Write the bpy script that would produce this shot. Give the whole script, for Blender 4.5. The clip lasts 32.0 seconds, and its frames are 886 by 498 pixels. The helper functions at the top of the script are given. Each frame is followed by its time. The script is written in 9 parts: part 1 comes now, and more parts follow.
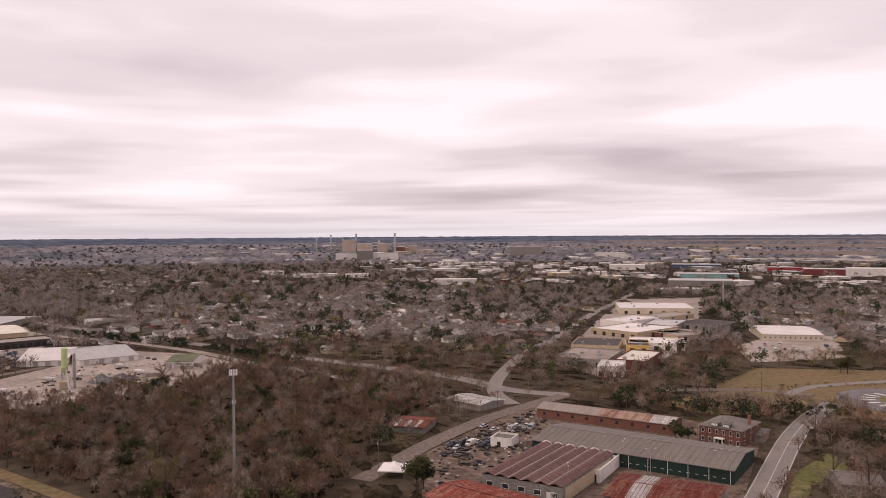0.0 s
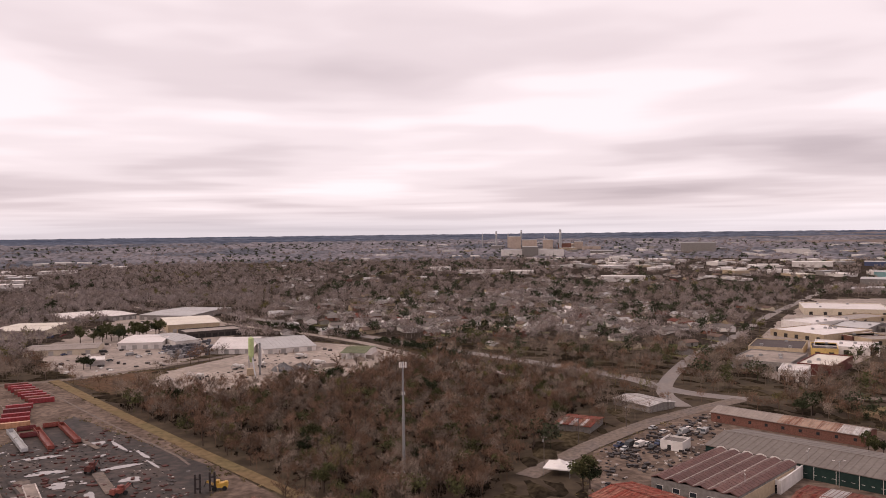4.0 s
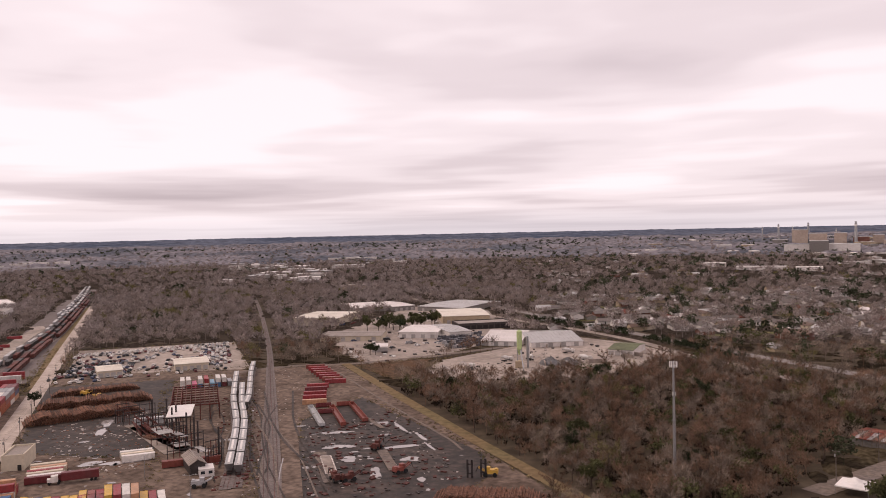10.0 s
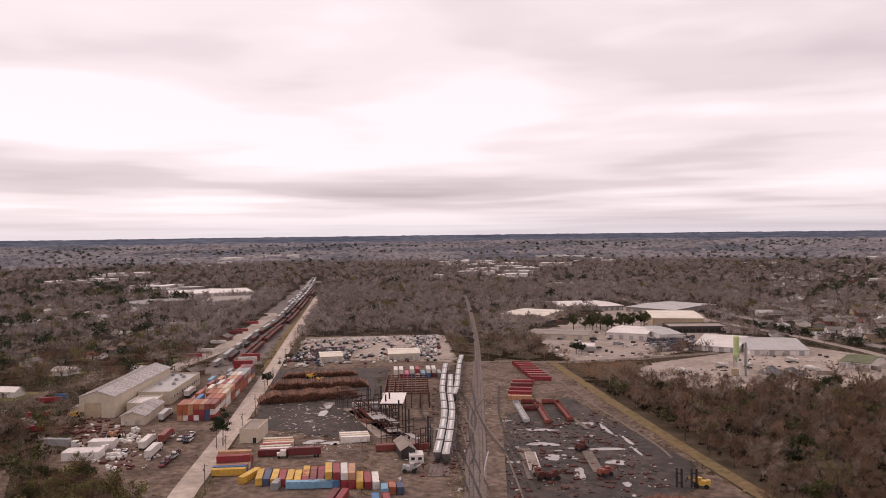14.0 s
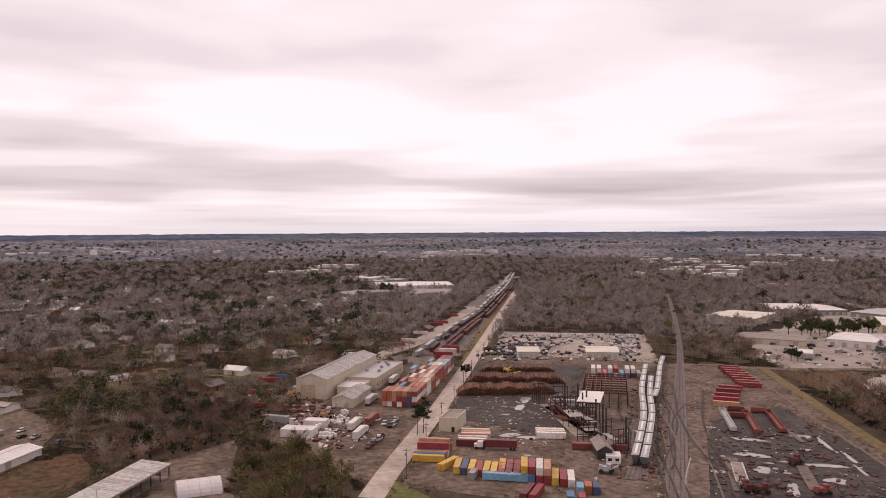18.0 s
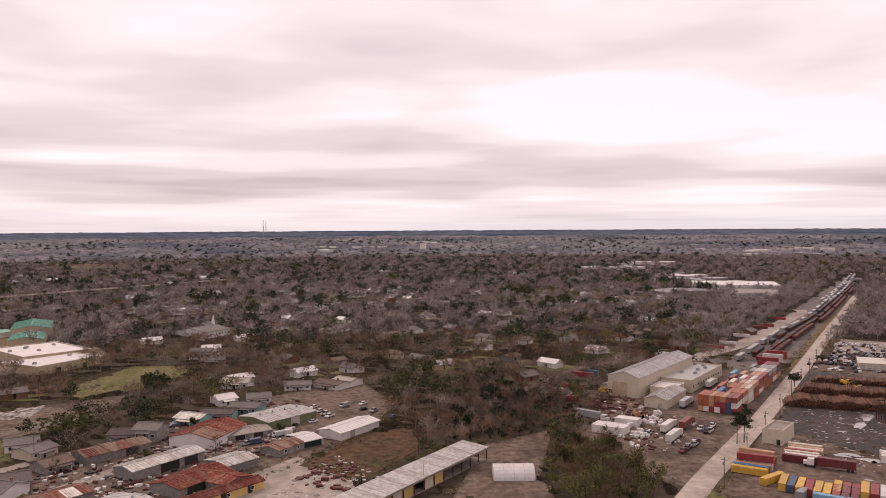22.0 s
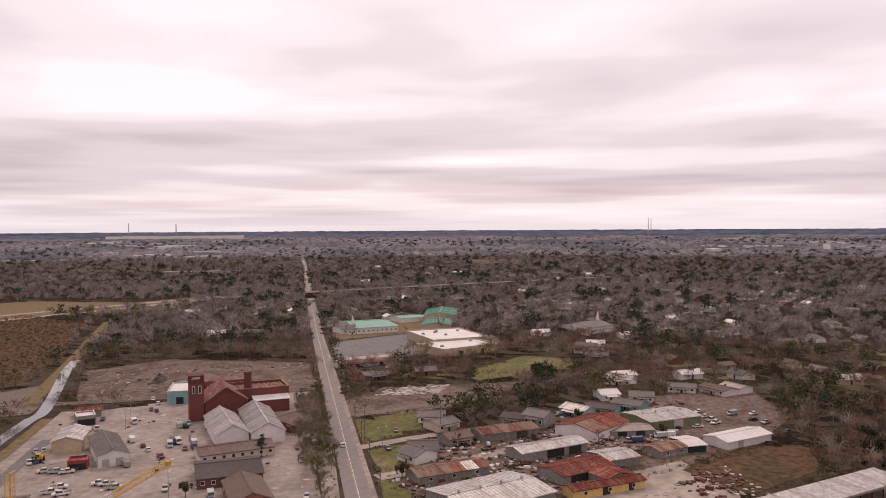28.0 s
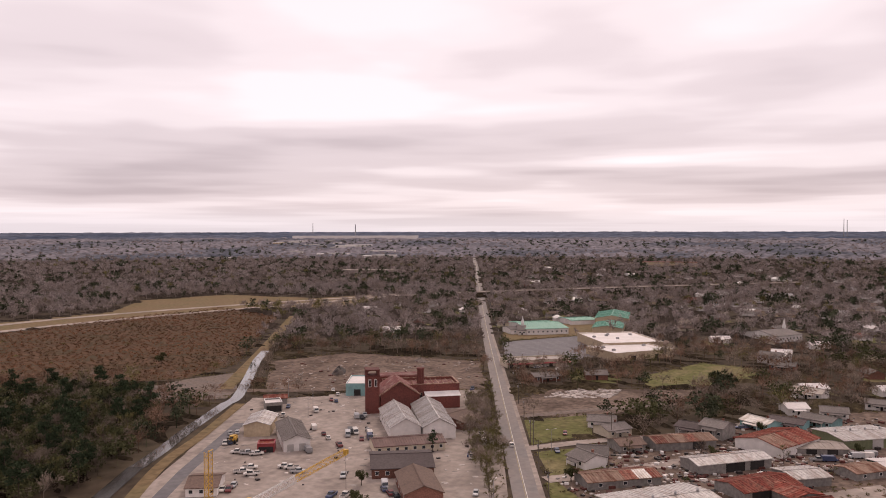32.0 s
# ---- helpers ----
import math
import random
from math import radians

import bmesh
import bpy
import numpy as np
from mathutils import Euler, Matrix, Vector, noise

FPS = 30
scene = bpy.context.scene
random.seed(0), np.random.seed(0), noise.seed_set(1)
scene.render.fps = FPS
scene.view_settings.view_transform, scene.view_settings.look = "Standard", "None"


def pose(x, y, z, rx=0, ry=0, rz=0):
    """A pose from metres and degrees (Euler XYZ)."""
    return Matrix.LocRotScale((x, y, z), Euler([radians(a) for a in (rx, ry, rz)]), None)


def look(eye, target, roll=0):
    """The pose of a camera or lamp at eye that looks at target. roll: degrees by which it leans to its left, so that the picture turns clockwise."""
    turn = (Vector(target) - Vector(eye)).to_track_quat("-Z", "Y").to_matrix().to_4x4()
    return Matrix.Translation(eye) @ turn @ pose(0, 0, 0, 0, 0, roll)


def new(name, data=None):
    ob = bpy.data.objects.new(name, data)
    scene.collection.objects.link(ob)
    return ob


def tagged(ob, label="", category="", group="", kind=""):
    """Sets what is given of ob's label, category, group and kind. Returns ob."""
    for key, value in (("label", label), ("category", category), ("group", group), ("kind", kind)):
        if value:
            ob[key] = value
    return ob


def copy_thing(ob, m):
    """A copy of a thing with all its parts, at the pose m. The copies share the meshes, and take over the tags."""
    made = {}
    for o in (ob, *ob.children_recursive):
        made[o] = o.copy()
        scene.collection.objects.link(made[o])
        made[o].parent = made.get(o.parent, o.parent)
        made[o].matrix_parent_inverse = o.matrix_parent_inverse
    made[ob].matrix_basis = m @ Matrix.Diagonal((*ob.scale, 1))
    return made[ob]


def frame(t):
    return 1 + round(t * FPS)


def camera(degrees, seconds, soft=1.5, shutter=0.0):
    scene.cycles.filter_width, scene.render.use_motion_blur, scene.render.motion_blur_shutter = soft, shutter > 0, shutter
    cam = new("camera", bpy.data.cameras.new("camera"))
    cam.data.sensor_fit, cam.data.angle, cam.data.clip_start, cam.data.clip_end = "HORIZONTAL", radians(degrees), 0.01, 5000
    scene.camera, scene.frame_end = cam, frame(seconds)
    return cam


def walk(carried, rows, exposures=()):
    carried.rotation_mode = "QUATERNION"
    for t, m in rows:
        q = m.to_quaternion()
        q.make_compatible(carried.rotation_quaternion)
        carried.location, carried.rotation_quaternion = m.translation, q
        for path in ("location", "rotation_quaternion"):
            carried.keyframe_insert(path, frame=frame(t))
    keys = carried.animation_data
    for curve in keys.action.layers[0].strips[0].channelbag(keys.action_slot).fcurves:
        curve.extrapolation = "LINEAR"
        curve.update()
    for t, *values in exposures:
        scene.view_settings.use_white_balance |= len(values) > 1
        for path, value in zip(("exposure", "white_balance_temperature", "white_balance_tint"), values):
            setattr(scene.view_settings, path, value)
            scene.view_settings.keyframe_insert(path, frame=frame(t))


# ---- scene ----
cam = camera(58.56, 32.0, soft=0.95)

# the camera hovers 88 m up over the yards and turns to its left
PATH = [
    (0.0, pose(0, 0, 88, 88.85, 0.36, -0.00)),
    (0.5, pose(0, 0, 88, 88.85, 0.51, 1.55)),
    (1.0, pose(0, 0, 88, 88.83, 0.59, 3.04)),
    (1.5, pose(0, 0, 88, 88.82, 0.61, 4.49)),
    (2.0, pose(0, 0, 88, 88.81, 0.63, 5.88)),
    (2.5, pose(0, 0, 88, 88.80, 0.61, 7.39)),
    (3.0, pose(0, 0, 88, 88.79, 0.59, 8.86)),
    (3.5, pose(0, 0, 88, 88.74, 0.61, 10.36)),
    (5.5, pose(0, 0, 88, 88.68, 0.85, 16.89)),
    (6.0, pose(0, 0, 88, 88.71, 0.89, 18.52)),
    (6.5, pose(0, 0, 88, 88.71, 0.95, 19.99)),
    (7.0, pose(0, 0, 88, 88.71, 1.01, 21.46)),
    (7.5, pose(0, 0, 88, 88.68, 1.10, 22.98)),
    (8.0, pose(0, 0, 88, 88.66, 1.15, 24.42)),
    (8.5, pose(0, 0, 88, 88.66, 1.16, 25.97)),
    (9.0, pose(0, 0, 88, 88.68, 1.11, 27.66)),
    (9.5, pose(0, 0, 88, 88.66, 1.18, 29.36)),
    (10.0, pose(0, 0, 88, 88.66, 1.24, 31.08)),
    (10.5, pose(0, 0, 88, 88.67, 1.27, 32.86)),
    (11.0, pose(0, 0, 88, 88.69, 1.27, 34.65)),
    (11.5, pose(0, 0, 88, 88.72, 1.21, 36.50)),
    (12.0, pose(0, 0, 88, 88.73, 1.14, 38.52)),
    (12.5, pose(0, 0, 88, 88.73, 1.03, 40.55)),
    (13.0, pose(0, 0, 88, 88.74, 0.93, 42.52)),
    (13.5, pose(0, 0, 88, 88.75, 0.78, 44.39)),
    (14.0, pose(0, 0, 88, 88.75, 0.70, 46.05)),
    (14.5, pose(0, 0, 88, 88.73, 0.63, 47.67)),
    (16.5, pose(0, 0, 88, 88.64, 0.45, 54.81)),
    (17.0, pose(0, 0, 88, 88.60, 0.39, 56.56)),
    (17.5, pose(0, 0, 88, 88.57, 0.35, 58.55)),
    (18.0, pose(0, 0, 88, 88.57, 0.31, 60.37)),
    (18.5, pose(0, 0, 88, 88.56, 0.33, 62.20)),
    (19.0, pose(0, 0, 88, 88.54, 0.32, 64.10)),
    (19.5, pose(0, 0, 88, 88.52, 0.28, 66.07)),
    (20.0, pose(0, 0, 88, 88.51, 0.30, 68.11)),
    (20.5, pose(0, 0, 88, 88.50, 0.29, 71.58)),
    (21.0, pose(0, 0, 88, 88.48, 0.29, 76.03)),
    (21.5, pose(0, 0, 88, 88.44, 0.28, 79.64)),
    (22.0, pose(0, 0, 88, 88.40, 0.33, 82.79)),
    (22.5, pose(0, 0, 88, 88.37, 0.40, 85.88)),
    (23.0, pose(0, 0, 88, 88.36, 0.40, 88.64)),
    (23.5, pose(0, 0, 88, 88.32, 0.45, 91.21)),
    (24.0, pose(0, 0, 88, 88.32, 0.45, 93.58)),
    (24.5, pose(0, 0, 88, 88.33, 0.43, 95.88)),
    (25.0, pose(0, 0, 88, 88.34, 0.39, 97.98)),
    (25.5, pose(0, 0, 88, 88.36, 0.37, 100.05)),
    (27.5, pose(0, 0, 88, 88.39, 0.30, 108.28)),
    (28.0, pose(0, 0, 88, 88.41, 0.33, 110.16)),
    (28.5, pose(0, 0, 88, 88.42, 0.29, 112.06)),
    (29.0, pose(0, 0, 88, 88.43, 0.22, 113.93)),
    (29.5, pose(0, 0, 88, 88.47, 0.15, 115.77)),
    (30.0, pose(0, 0, 88, 88.46, 0.05, 117.50)),
    (30.5, pose(0, 0, 88, 88.46, -0.02, 119.15)),
    (31.0, pose(0, 0, 88, 88.47, -0.05, 120.74)),
    (31.5, pose(0, 0, 88, 88.49, -0.04, 122.14)),
    (32.0, pose(0, 0, 88, 88.51, 0.10, 122.50)),
]
walk(cam, PATH, [(0.0, 0.0, 6950, 20), (32.0, 0.0, 6950, 20)])

# ---- world, sun ----
EYE = 88.0
world = bpy.data.worlds.new("overcast")
scene.world = world
world.use_nodes = True
wn, wl = world.node_tree.nodes, world.node_tree.links
wn.clear()


def wnode(kind, **props):
    n = wn.new(kind)
    for k, v in props.items():
        n.inputs[k].default_value = v
    return n


def wmath(op, a, b=None, c=None):
    n = wn.new("ShaderNodeMath")
    n.operation = op
    for i, v in enumerate((a, b, c)):
        if v is None:
            continue
        if isinstance(v, (int, float)):
            n.inputs[i].default_value = v
        else:
            wl.new(v, n.inputs[i])
    return n.outputs[0]


def wramp(src, stops):
    n = wn.new("ShaderNodeValToRGB")
    while len(n.color_ramp.elements) < len(stops):
        n.color_ramp.elements.new(0.5)
    for e, (p, c) in zip(n.color_ramp.elements, stops):
        e.position, e.color = p, (*c, 1)
    n.color_ramp.interpolation = "EASE"
    wl.new(src, n.inputs[0])
    return n.outputs[0]


coord = wn.new("ShaderNodeTexCoord")
sep = wn.new("ShaderNodeSeparateXYZ")
wl.new(coord.outputs["Generated"], sep.inputs[0])
height = wmath("MAXIMUM", sep.outputs[2], 0.0)
turn_az = wmath("MULTIPLY", wmath("ARCTAN2", wmath("MULTIPLY", sep.outputs[0], -1.0), sep.outputs[1]), 57.29578)
rise_el = wmath("MULTIPLY", wmath("ARCSINE", height), 57.29578)
# the deck in layers: seen ever flatter towards the horizon
layer = wmath("MULTIPLY", wmath("LOGARITHM", wmath("ADD", height, 0.03), 2.718), 1.0)
deck = wn.new("ShaderNodeCombineXYZ")
wl.new(sep.outputs[0], deck.inputs[0])
wl.new(sep.outputs[1], deck.inputs[1])
wl.new(layer, deck.inputs[2])


def wnoise(scale, detail, rough, shift, stretch, distort=0.0):
    m = wn.new("ShaderNodeMapping")
    m.inputs["Location"].default_value = (shift, shift * 0.37, shift * 0.71)
    m.inputs["Scale"].default_value = stretch
    wl.new(deck.outputs[0], m.inputs[0])
    n = wnode("ShaderNodeTexNoise", Scale=scale, Detail=detail, Roughness=rough, Distortion=distort)
    wl.new(m.outputs[0], n.inputs["Vector"])
    return n.outputs[0]


big = wnoise(1.0, 2, 0.45, 3.1, (2.0, 2.0, 1.6), 0.2)
mid = wnoise(1.0, 2.5, 0.4, 7.7, (3.2, 3.2, 3.4), 0.3)
fine = wnoise(1.0, 2.5, 0.45, 1.3, (7.0, 7.0, 9.0), 0.2)
cover = wmath("ADD", wmath("ADD", wmath("MULTIPLY", big, 0.42), wmath("MULTIPLY", mid, 0.44)), wmath("MULTIPLY", fine, 0.14))
# single thick and thin stretches of the deck: azimuth, elevation, their half widths in degrees, thinness
for az, el, wa, we, amount in (
        (20, 11, 16, 5, 0.03), (-8, 3.1, 7, 0.7, -0.12), (-21, 4.8, 9, 0.9, -0.10), (-22, 7.2, 9, 1.5, 0.09), (-24, 12, 12, 4, -0.05),
        (47, 8.2, 8, 2.2, 0.08), (36, 12, 6, 1.6, -0.05), (49, 2.6, 8, 0.7, -0.09), (68, 8.0, 6, 2.4, 0.09), (56, 2.7, 7, 0.6, -0.08),
        (76, 8.4, 11, 3.0, 0.15), (88, 5.8, 9, 1.2, -0.10), (113, 6.8, 16, 1.3, -0.10), (112, 4.8, 11, 0.55, 0.15), (100, 3.3, 18, 0.7, -0.09),
        (130, 9.8, 9, 1.6, 0.12), (130, 6.0, 12, 1.2, -0.06), (112, 13, 14, 2.5, 0.03), (108, 3.4, 28, 2.6, -0.06), (146, 3.0, 10, 1.6, -0.06)):
    u = wmath("DIVIDE", wmath("SUBTRACT", turn_az, float(az)), float(wa))
    v = wmath("DIVIDE", wmath("SUBTRACT", rise_el, float(el)), float(we))
    bell = wmath("EXPONENT", wmath("MULTIPLY", wmath("ADD", wmath("MULTIPLY", u, u), wmath("MULTIPLY", v, v)), -1.0))
    cover = wmath("ADD", cover, wmath("MULTIPLY", bell, amount))
cover = wmath("ADD", cover, 0.035)
clouds = wramp(cover, [(0.35, (0.51, 0.455, 0.495)), (0.46, (0.69, 0.63, 0.67)), (0.55, (0.87, 0.815, 0.855)), (0.64, (1.03, 0.975, 1.02))])
# thin pale strip with a hint of blue low over the horizon
low = wramp(sep.outputs[2], [(0.0, (1, 1, 1)), (0.035, (0, 0, 0))])
haze = wn.new("ShaderNodeMixRGB")
haze.inputs[2].default_value = (0.71, 0.715, 0.78, 1)
wl.new(wmath("MULTIPLY", low, 0.6), haze.inputs[0])
wl.new(clouds, haze.inputs[1])
# the deck is thinner overhead
high = wramp(sep.outputs[2], [(0.0, (0.0, 0.0, 0.0)), (0.30, (1, 1, 1))])
lift = wn.new("ShaderNodeMixRGB")
lift.inputs[2].default_value = (0.97, 0.905, 0.935, 1)
wl.new(wmath("MULTIPLY", high, 0.5), lift.inputs[0])
wl.new(haze.outputs[0], lift.inputs[1])
sky = wn.new("ShaderNodeTexSky")
sky.sky_type, sky.sun_disc = "NISHITA", False
sky.sun_elevation, sky.sun_rotation = radians(38), radians(250)
bg_sky = wnode("ShaderNodeBackground", Strength=0.006)
wl.new(sky.outputs[0], bg_sky.inputs[0])
bg = wnode("ShaderNodeBackground", Strength=0.97)
wl.new(lift.outputs[0], bg.inputs[0])
add = wn.new("ShaderNodeAddShader")
wl.new(bg_sky.outputs[0], add.inputs[0])
wl.new(bg.outputs[0], add.inputs[1])
wout = wn.new("ShaderNodeOutputWorld")
wl.new(add.outputs[0], wout.inputs[0])

sun_data = bpy.data.lights.new("sun", "SUN")
sun_data.energy, sun_data.angle, sun_data.color = 1.15, radians(14), (1.0, 0.88, 0.74)
sun = new("sun", sun_data)
sun.matrix_world = look((-300, -100, 300), (0, 0, 0))

# ---- materials ----
MATS = {}


def mat(name, color, rough=0.85, metal=0.0, spread=0.25, grain=0.8, stain=None, stain_amount=0.45, stain_size=0.08,
        bump=0.15, per="object", spec=0.3, rnd_spread=None, streak=0.0):
    """A worn surface: base colour, two scales of variation, stains of a second colour, fine relief; streak: sheets this many to the metre, stained down the slope. grain, stain_size: per metre."""
    if name in MATS:
        return MATS[name]
    m = bpy.data.materials.new(name)
    MATS[name] = m
    m.use_nodes = True
    n, l = m.node_tree.nodes, m.node_tree.links
    b = n["Principled BSDF"]
    b.inputs["Roughness"].default_value, b.inputs["Metallic"].default_value = rough, metal
    b.inputs["Specular IOR Level"].default_value = spec
    tc = n.new("ShaderNodeTexCoord")
    geo = n.new("ShaderNodeNewGeometry")
    src = geo.outputs["Position"]
    fine_n = n.new("ShaderNodeTexNoise")
    fine_n.inputs["Scale"].default_value, fine_n.inputs["Detail"].default_value = grain, 4
    l.new(src, fine_n.inputs["Vector"])
    big_n = n.new("ShaderNodeTexNoise")
    big_n.inputs["Scale"].default_value, big_n.inputs["Detail"].default_value = stain_size, 5
    big_n.inputs["Roughness"].default_value = 0.6
    if streak:
        mp = n.new("ShaderNodeMapping")
        mp.inputs["Scale"].default_value = (streak, 0.07, 0.07)
        l.new(tc.outputs["Object"], mp.inputs[0])
        l.new(mp.outputs[0], big_n.inputs["Vector"])
        big_n.inputs["Scale"].default_value = 1.0
    else:
        l.new(src, big_n.inputs["Vector"])
    # grain
    mr = n.new("ShaderNodeMapRange")
    mr.inputs[1].default_value, mr.inputs[2].default_value = 0.3, 0.7
    mr.inputs[3].default_value, mr.inputs[4].default_value = 1 - spread, 1 + spread
    l.new(fine_n.outputs[0], mr.inputs[0])
    val = mr.outputs[0]
    rnd = None
    if per == "object":
        oi = n.new("ShaderNodeObjectInfo")
        rnd = oi.outputs["Random"]
    elif per == "island":
        rnd = geo.outputs["Random Per Island"]
    if rnd is not None:
        m2 = n.new("ShaderNodeMapRange")
        rs = spread * 0.9 if rnd_spread is None else rnd_spread
        m2.inputs[3].default_value, m2.inputs[4].default_value = 1 - rs, 1 + rs
        l.new(rnd, m2.inputs[0])
        mu = n.new("ShaderNodeMath")
        mu.operation = "MULTIPLY"
        l.new(val, mu.inputs[0])
        l.new(m2.outputs[0], mu.inputs[1])
        val = mu.outputs[0]
    mix = n.new("ShaderNodeMixRGB")
    mix.inputs[1].default_value = (*color, 1)
    mix.inputs[2].default_value = (*(stain or [c * 0.6 for c in color]), 1)
    ramp = n.new("ShaderNodeValToRGB")
    ramp.color_ramp.elements[0].position, ramp.color_ramp.elements[1].position = 0.45, 0.62
    l.new(big_n.outputs[0], ramp.inputs[0])
    am = n.new("ShaderNodeMath")
    am.operation = "MULTIPLY"
    am.inputs[1].default_value = stain_amount
    l.new(ramp.outputs[0], am.inputs[0])
    l.new(am.outputs[0], mix.inputs[0])
    sc = n.new("ShaderNodeVectorMath")
    sc.operation = "SCALE"
    l.new(mix.outputs[0], sc.inputs[0])
    l.new(val, sc.inputs["Scale"])
    l.new(sc.outputs[0], b.inputs["Base Color"])
    if bump:
        bp = n.new("ShaderNodeBump")
        bp.inputs["Strength"].default_value, bp.inputs["Distance"].default_value = bump, 0.1
        l.new(fine_n.outputs[0], bp.inputs["Height"])
        l.new(bp.outputs[0], b.inputs["Normal"])
    return m


def glass(name="window_glass"):
    if name not in MATS:
        m = bpy.data.materials.new(name)
        MATS[name] = m
        m.use_nodes = True
        b = m.node_tree.nodes["Principled BSDF"]
        b.inputs["Base Color"].default_value = (0.025, 0.03, 0.035, 1)
        b.inputs["Roughness"].default_value = 0.08
    return MATS[name]


# ground and roads
earth = mat("earth", (0.06, 0.044, 0.031), spread=0.4, grain=0.12, stain=(0.085, 0.066, 0.045), stain_size=0.012, stain_amount=0.8, bump=0.3, per="", spec=0.05)
lawn = mat("lawn", (0.115, 0.112, 0.042), spread=0.3, grain=0.35, stain=(0.2, 0.16, 0.085), stain_size=0.04, stain_amount=0.75, per="", spec=0.05)
dry_grass = mat("dry_grass", (0.175, 0.122, 0.068), spread=0.25, grain=0.3, stain=(0.14, 0.12, 0.06), stain_size=0.03, per="", spec=0.05)
brown_field = mat("brown_field", (0.1, 0.057, 0.034), spread=0.5, grain=0.3, stain=(0.066, 0.05, 0.029), stain_size=0.05, stain_amount=0.9, per="", spec=0.05)
# pale base stands in for part of the sky's reflection in puddles
puddle_sky_tone = mat("puddle_sky_tone", (0.3, 0.265, 0.25), rough=0.12, spread=0.12, grain=0.3, bump=0.0, per="", spec=0.5)
marsh = mat("marsh", (0.17, 0.13, 0.113), spread=0.2, grain=0.02, stain=(0.15, 0.115, 0.1), stain_size=0.003, per="", spec=0.05)
asphalt = mat("asphalt", (0.215, 0.182, 0.165), spread=0.12, grain=0.4, stain=(0.17, 0.155, 0.15), stain_size=0.06, stain_amount=0.6, per="")
dark_asphalt = mat("dark_asphalt", (0.13, 0.12, 0.125), spread=0.12, grain=0.4, stain=(0.18, 0.165, 0.16), stain_size=0.05, per="")
concrete = mat("concrete", (0.3, 0.245, 0.21), spread=0.22, grain=0.3, stain=(0.18, 0.142, 0.12), stain_size=0.045, stain_amount=0.7, per="")
pale_pad = mat("pale_pad", (0.335, 0.275, 0.235), spread=0.24, grain=0.25, stain=(0.19, 0.15, 0.125), stain_size=0.03, stain_amount=0.7, per="")
dirt = mat("dirt", (0.16, 0.117, 0.093), spread=0.42, grain=0.35, stain=(0.085, 0.06, 0.047), stain_size=0.06, stain_amount=0.85, bump=0.25, per="", spec=0.05)
mud = mat("mud", (0.031, 0.022, 0.018), spread=0.5, grain=0.3, stain=(0.064, 0.044, 0.035), stain_size=0.075, stain_amount=0.8, bump=0.3, rough=0.7, per="")
haul_concrete = mat("haul_concrete", (0.42, 0.345, 0.295), spread=0.18, grain=0.3, stain=(0.27, 0.215, 0.18), stain_size=0.05, stain_amount=0.7, per="")
gravel = mat("gravel", (0.175, 0.138, 0.115), spread=0.28, grain=0.6, stain=(0.15, 0.125, 0.115), stain_size=0.09, stain_amount=0.7, per="", spec=0.05)
# water copy with tree shade and reflection put into colour and low gloss
shaded_water = mat("shaded_water", (0.035, 0.03, 0.026), rough=0.2, spread=0.1, grain=0.15, bump=0.05, per="", spec=0.08)
water = mat("water", (0.09, 0.08, 0.075), rough=0.09, spread=0.1, grain=0.15, bump=0.05, per="", spec=0.6)
paint_line = mat("paint_line", (0.62, 0.58, 0.52), spread=0.2, per="")
yellow_line = mat("yellow_line", (0.36, 0.28, 0.15), spread=0.2, per="")
ballast = mat("ballast", (0.15, 0.12, 0.11), spread=0.3, grain=0.9, stain=(0.09, 0.07, 0.065), stain_size=0.08, per="")

# buildings
brown_roof = mat("brown_metal_roof", (0.165, 0.137, 0.118), spread=0.15, stain=(0.12, 0.095, 0.08), stain_size=0.1, rough=0.6, streak=0.3)
white_roof = mat("white_roof", (0.64, 0.585, 0.56), spread=0.08, stain=(0.5, 0.45, 0.42), stain_size=0.07, stain_amount=0.5, rough=0.6)
cream_roof = mat("cream_roof", (0.62, 0.56, 0.48), spread=0.08, stain=(0.45, 0.39, 0.33), stain_size=0.06, rough=0.6)
grey_metal = mat("grey_metal", (0.42, 0.4, 0.39), spread=0.1, stain=(0.31, 0.28, 0.26), stain_size=0.12, rough=0.5, metal=0.2)
tan_metal_roof = mat("tan_metal_roof", (0.25, 0.205, 0.175), spread=0.12, stain=(0.17, 0.13, 0.11), stain_size=0.1, rough=0.55, streak=0.35)
galv = mat("galvanised_metal", (0.37, 0.345, 0.33), spread=0.28, stain=(0.235, 0.19, 0.165), stain_size=0.2, stain_amount=0.75, rough=0.5, metal=0.2, streak=0.5)
mill_rust = mat("dark_red_roof", (0.15, 0.042, 0.036), spread=0.3, grain=0.7, stain=(0.3, 0.2, 0.17), stain_size=0.3, stain_amount=0.55, rough=0.8)
rust = mat("rusted_metal", (0.165, 0.04, 0.028), spread=0.45, grain=0.9, stain=(0.24, 0.13, 0.095), stain_size=0.3, stain_amount=0.6, rough=0.8, streak=0.7, spec=0.1)
rust_light = mat("rust_streaked_metal", (0.3, 0.2, 0.15), spread=0.25, grain=0.5, stain=(0.15, 0.06, 0.038), stain_size=0.25, stain_amount=0.9, rough=0.75, streak=0.6, spec=0.1)
maroon = mat("maroon_metal", (0.09, 0.04, 0.034), spread=0.2, grain=0.5, stain=(0.145, 0.078, 0.064), stain_size=0.1, rough=0.6, streak=0.3)
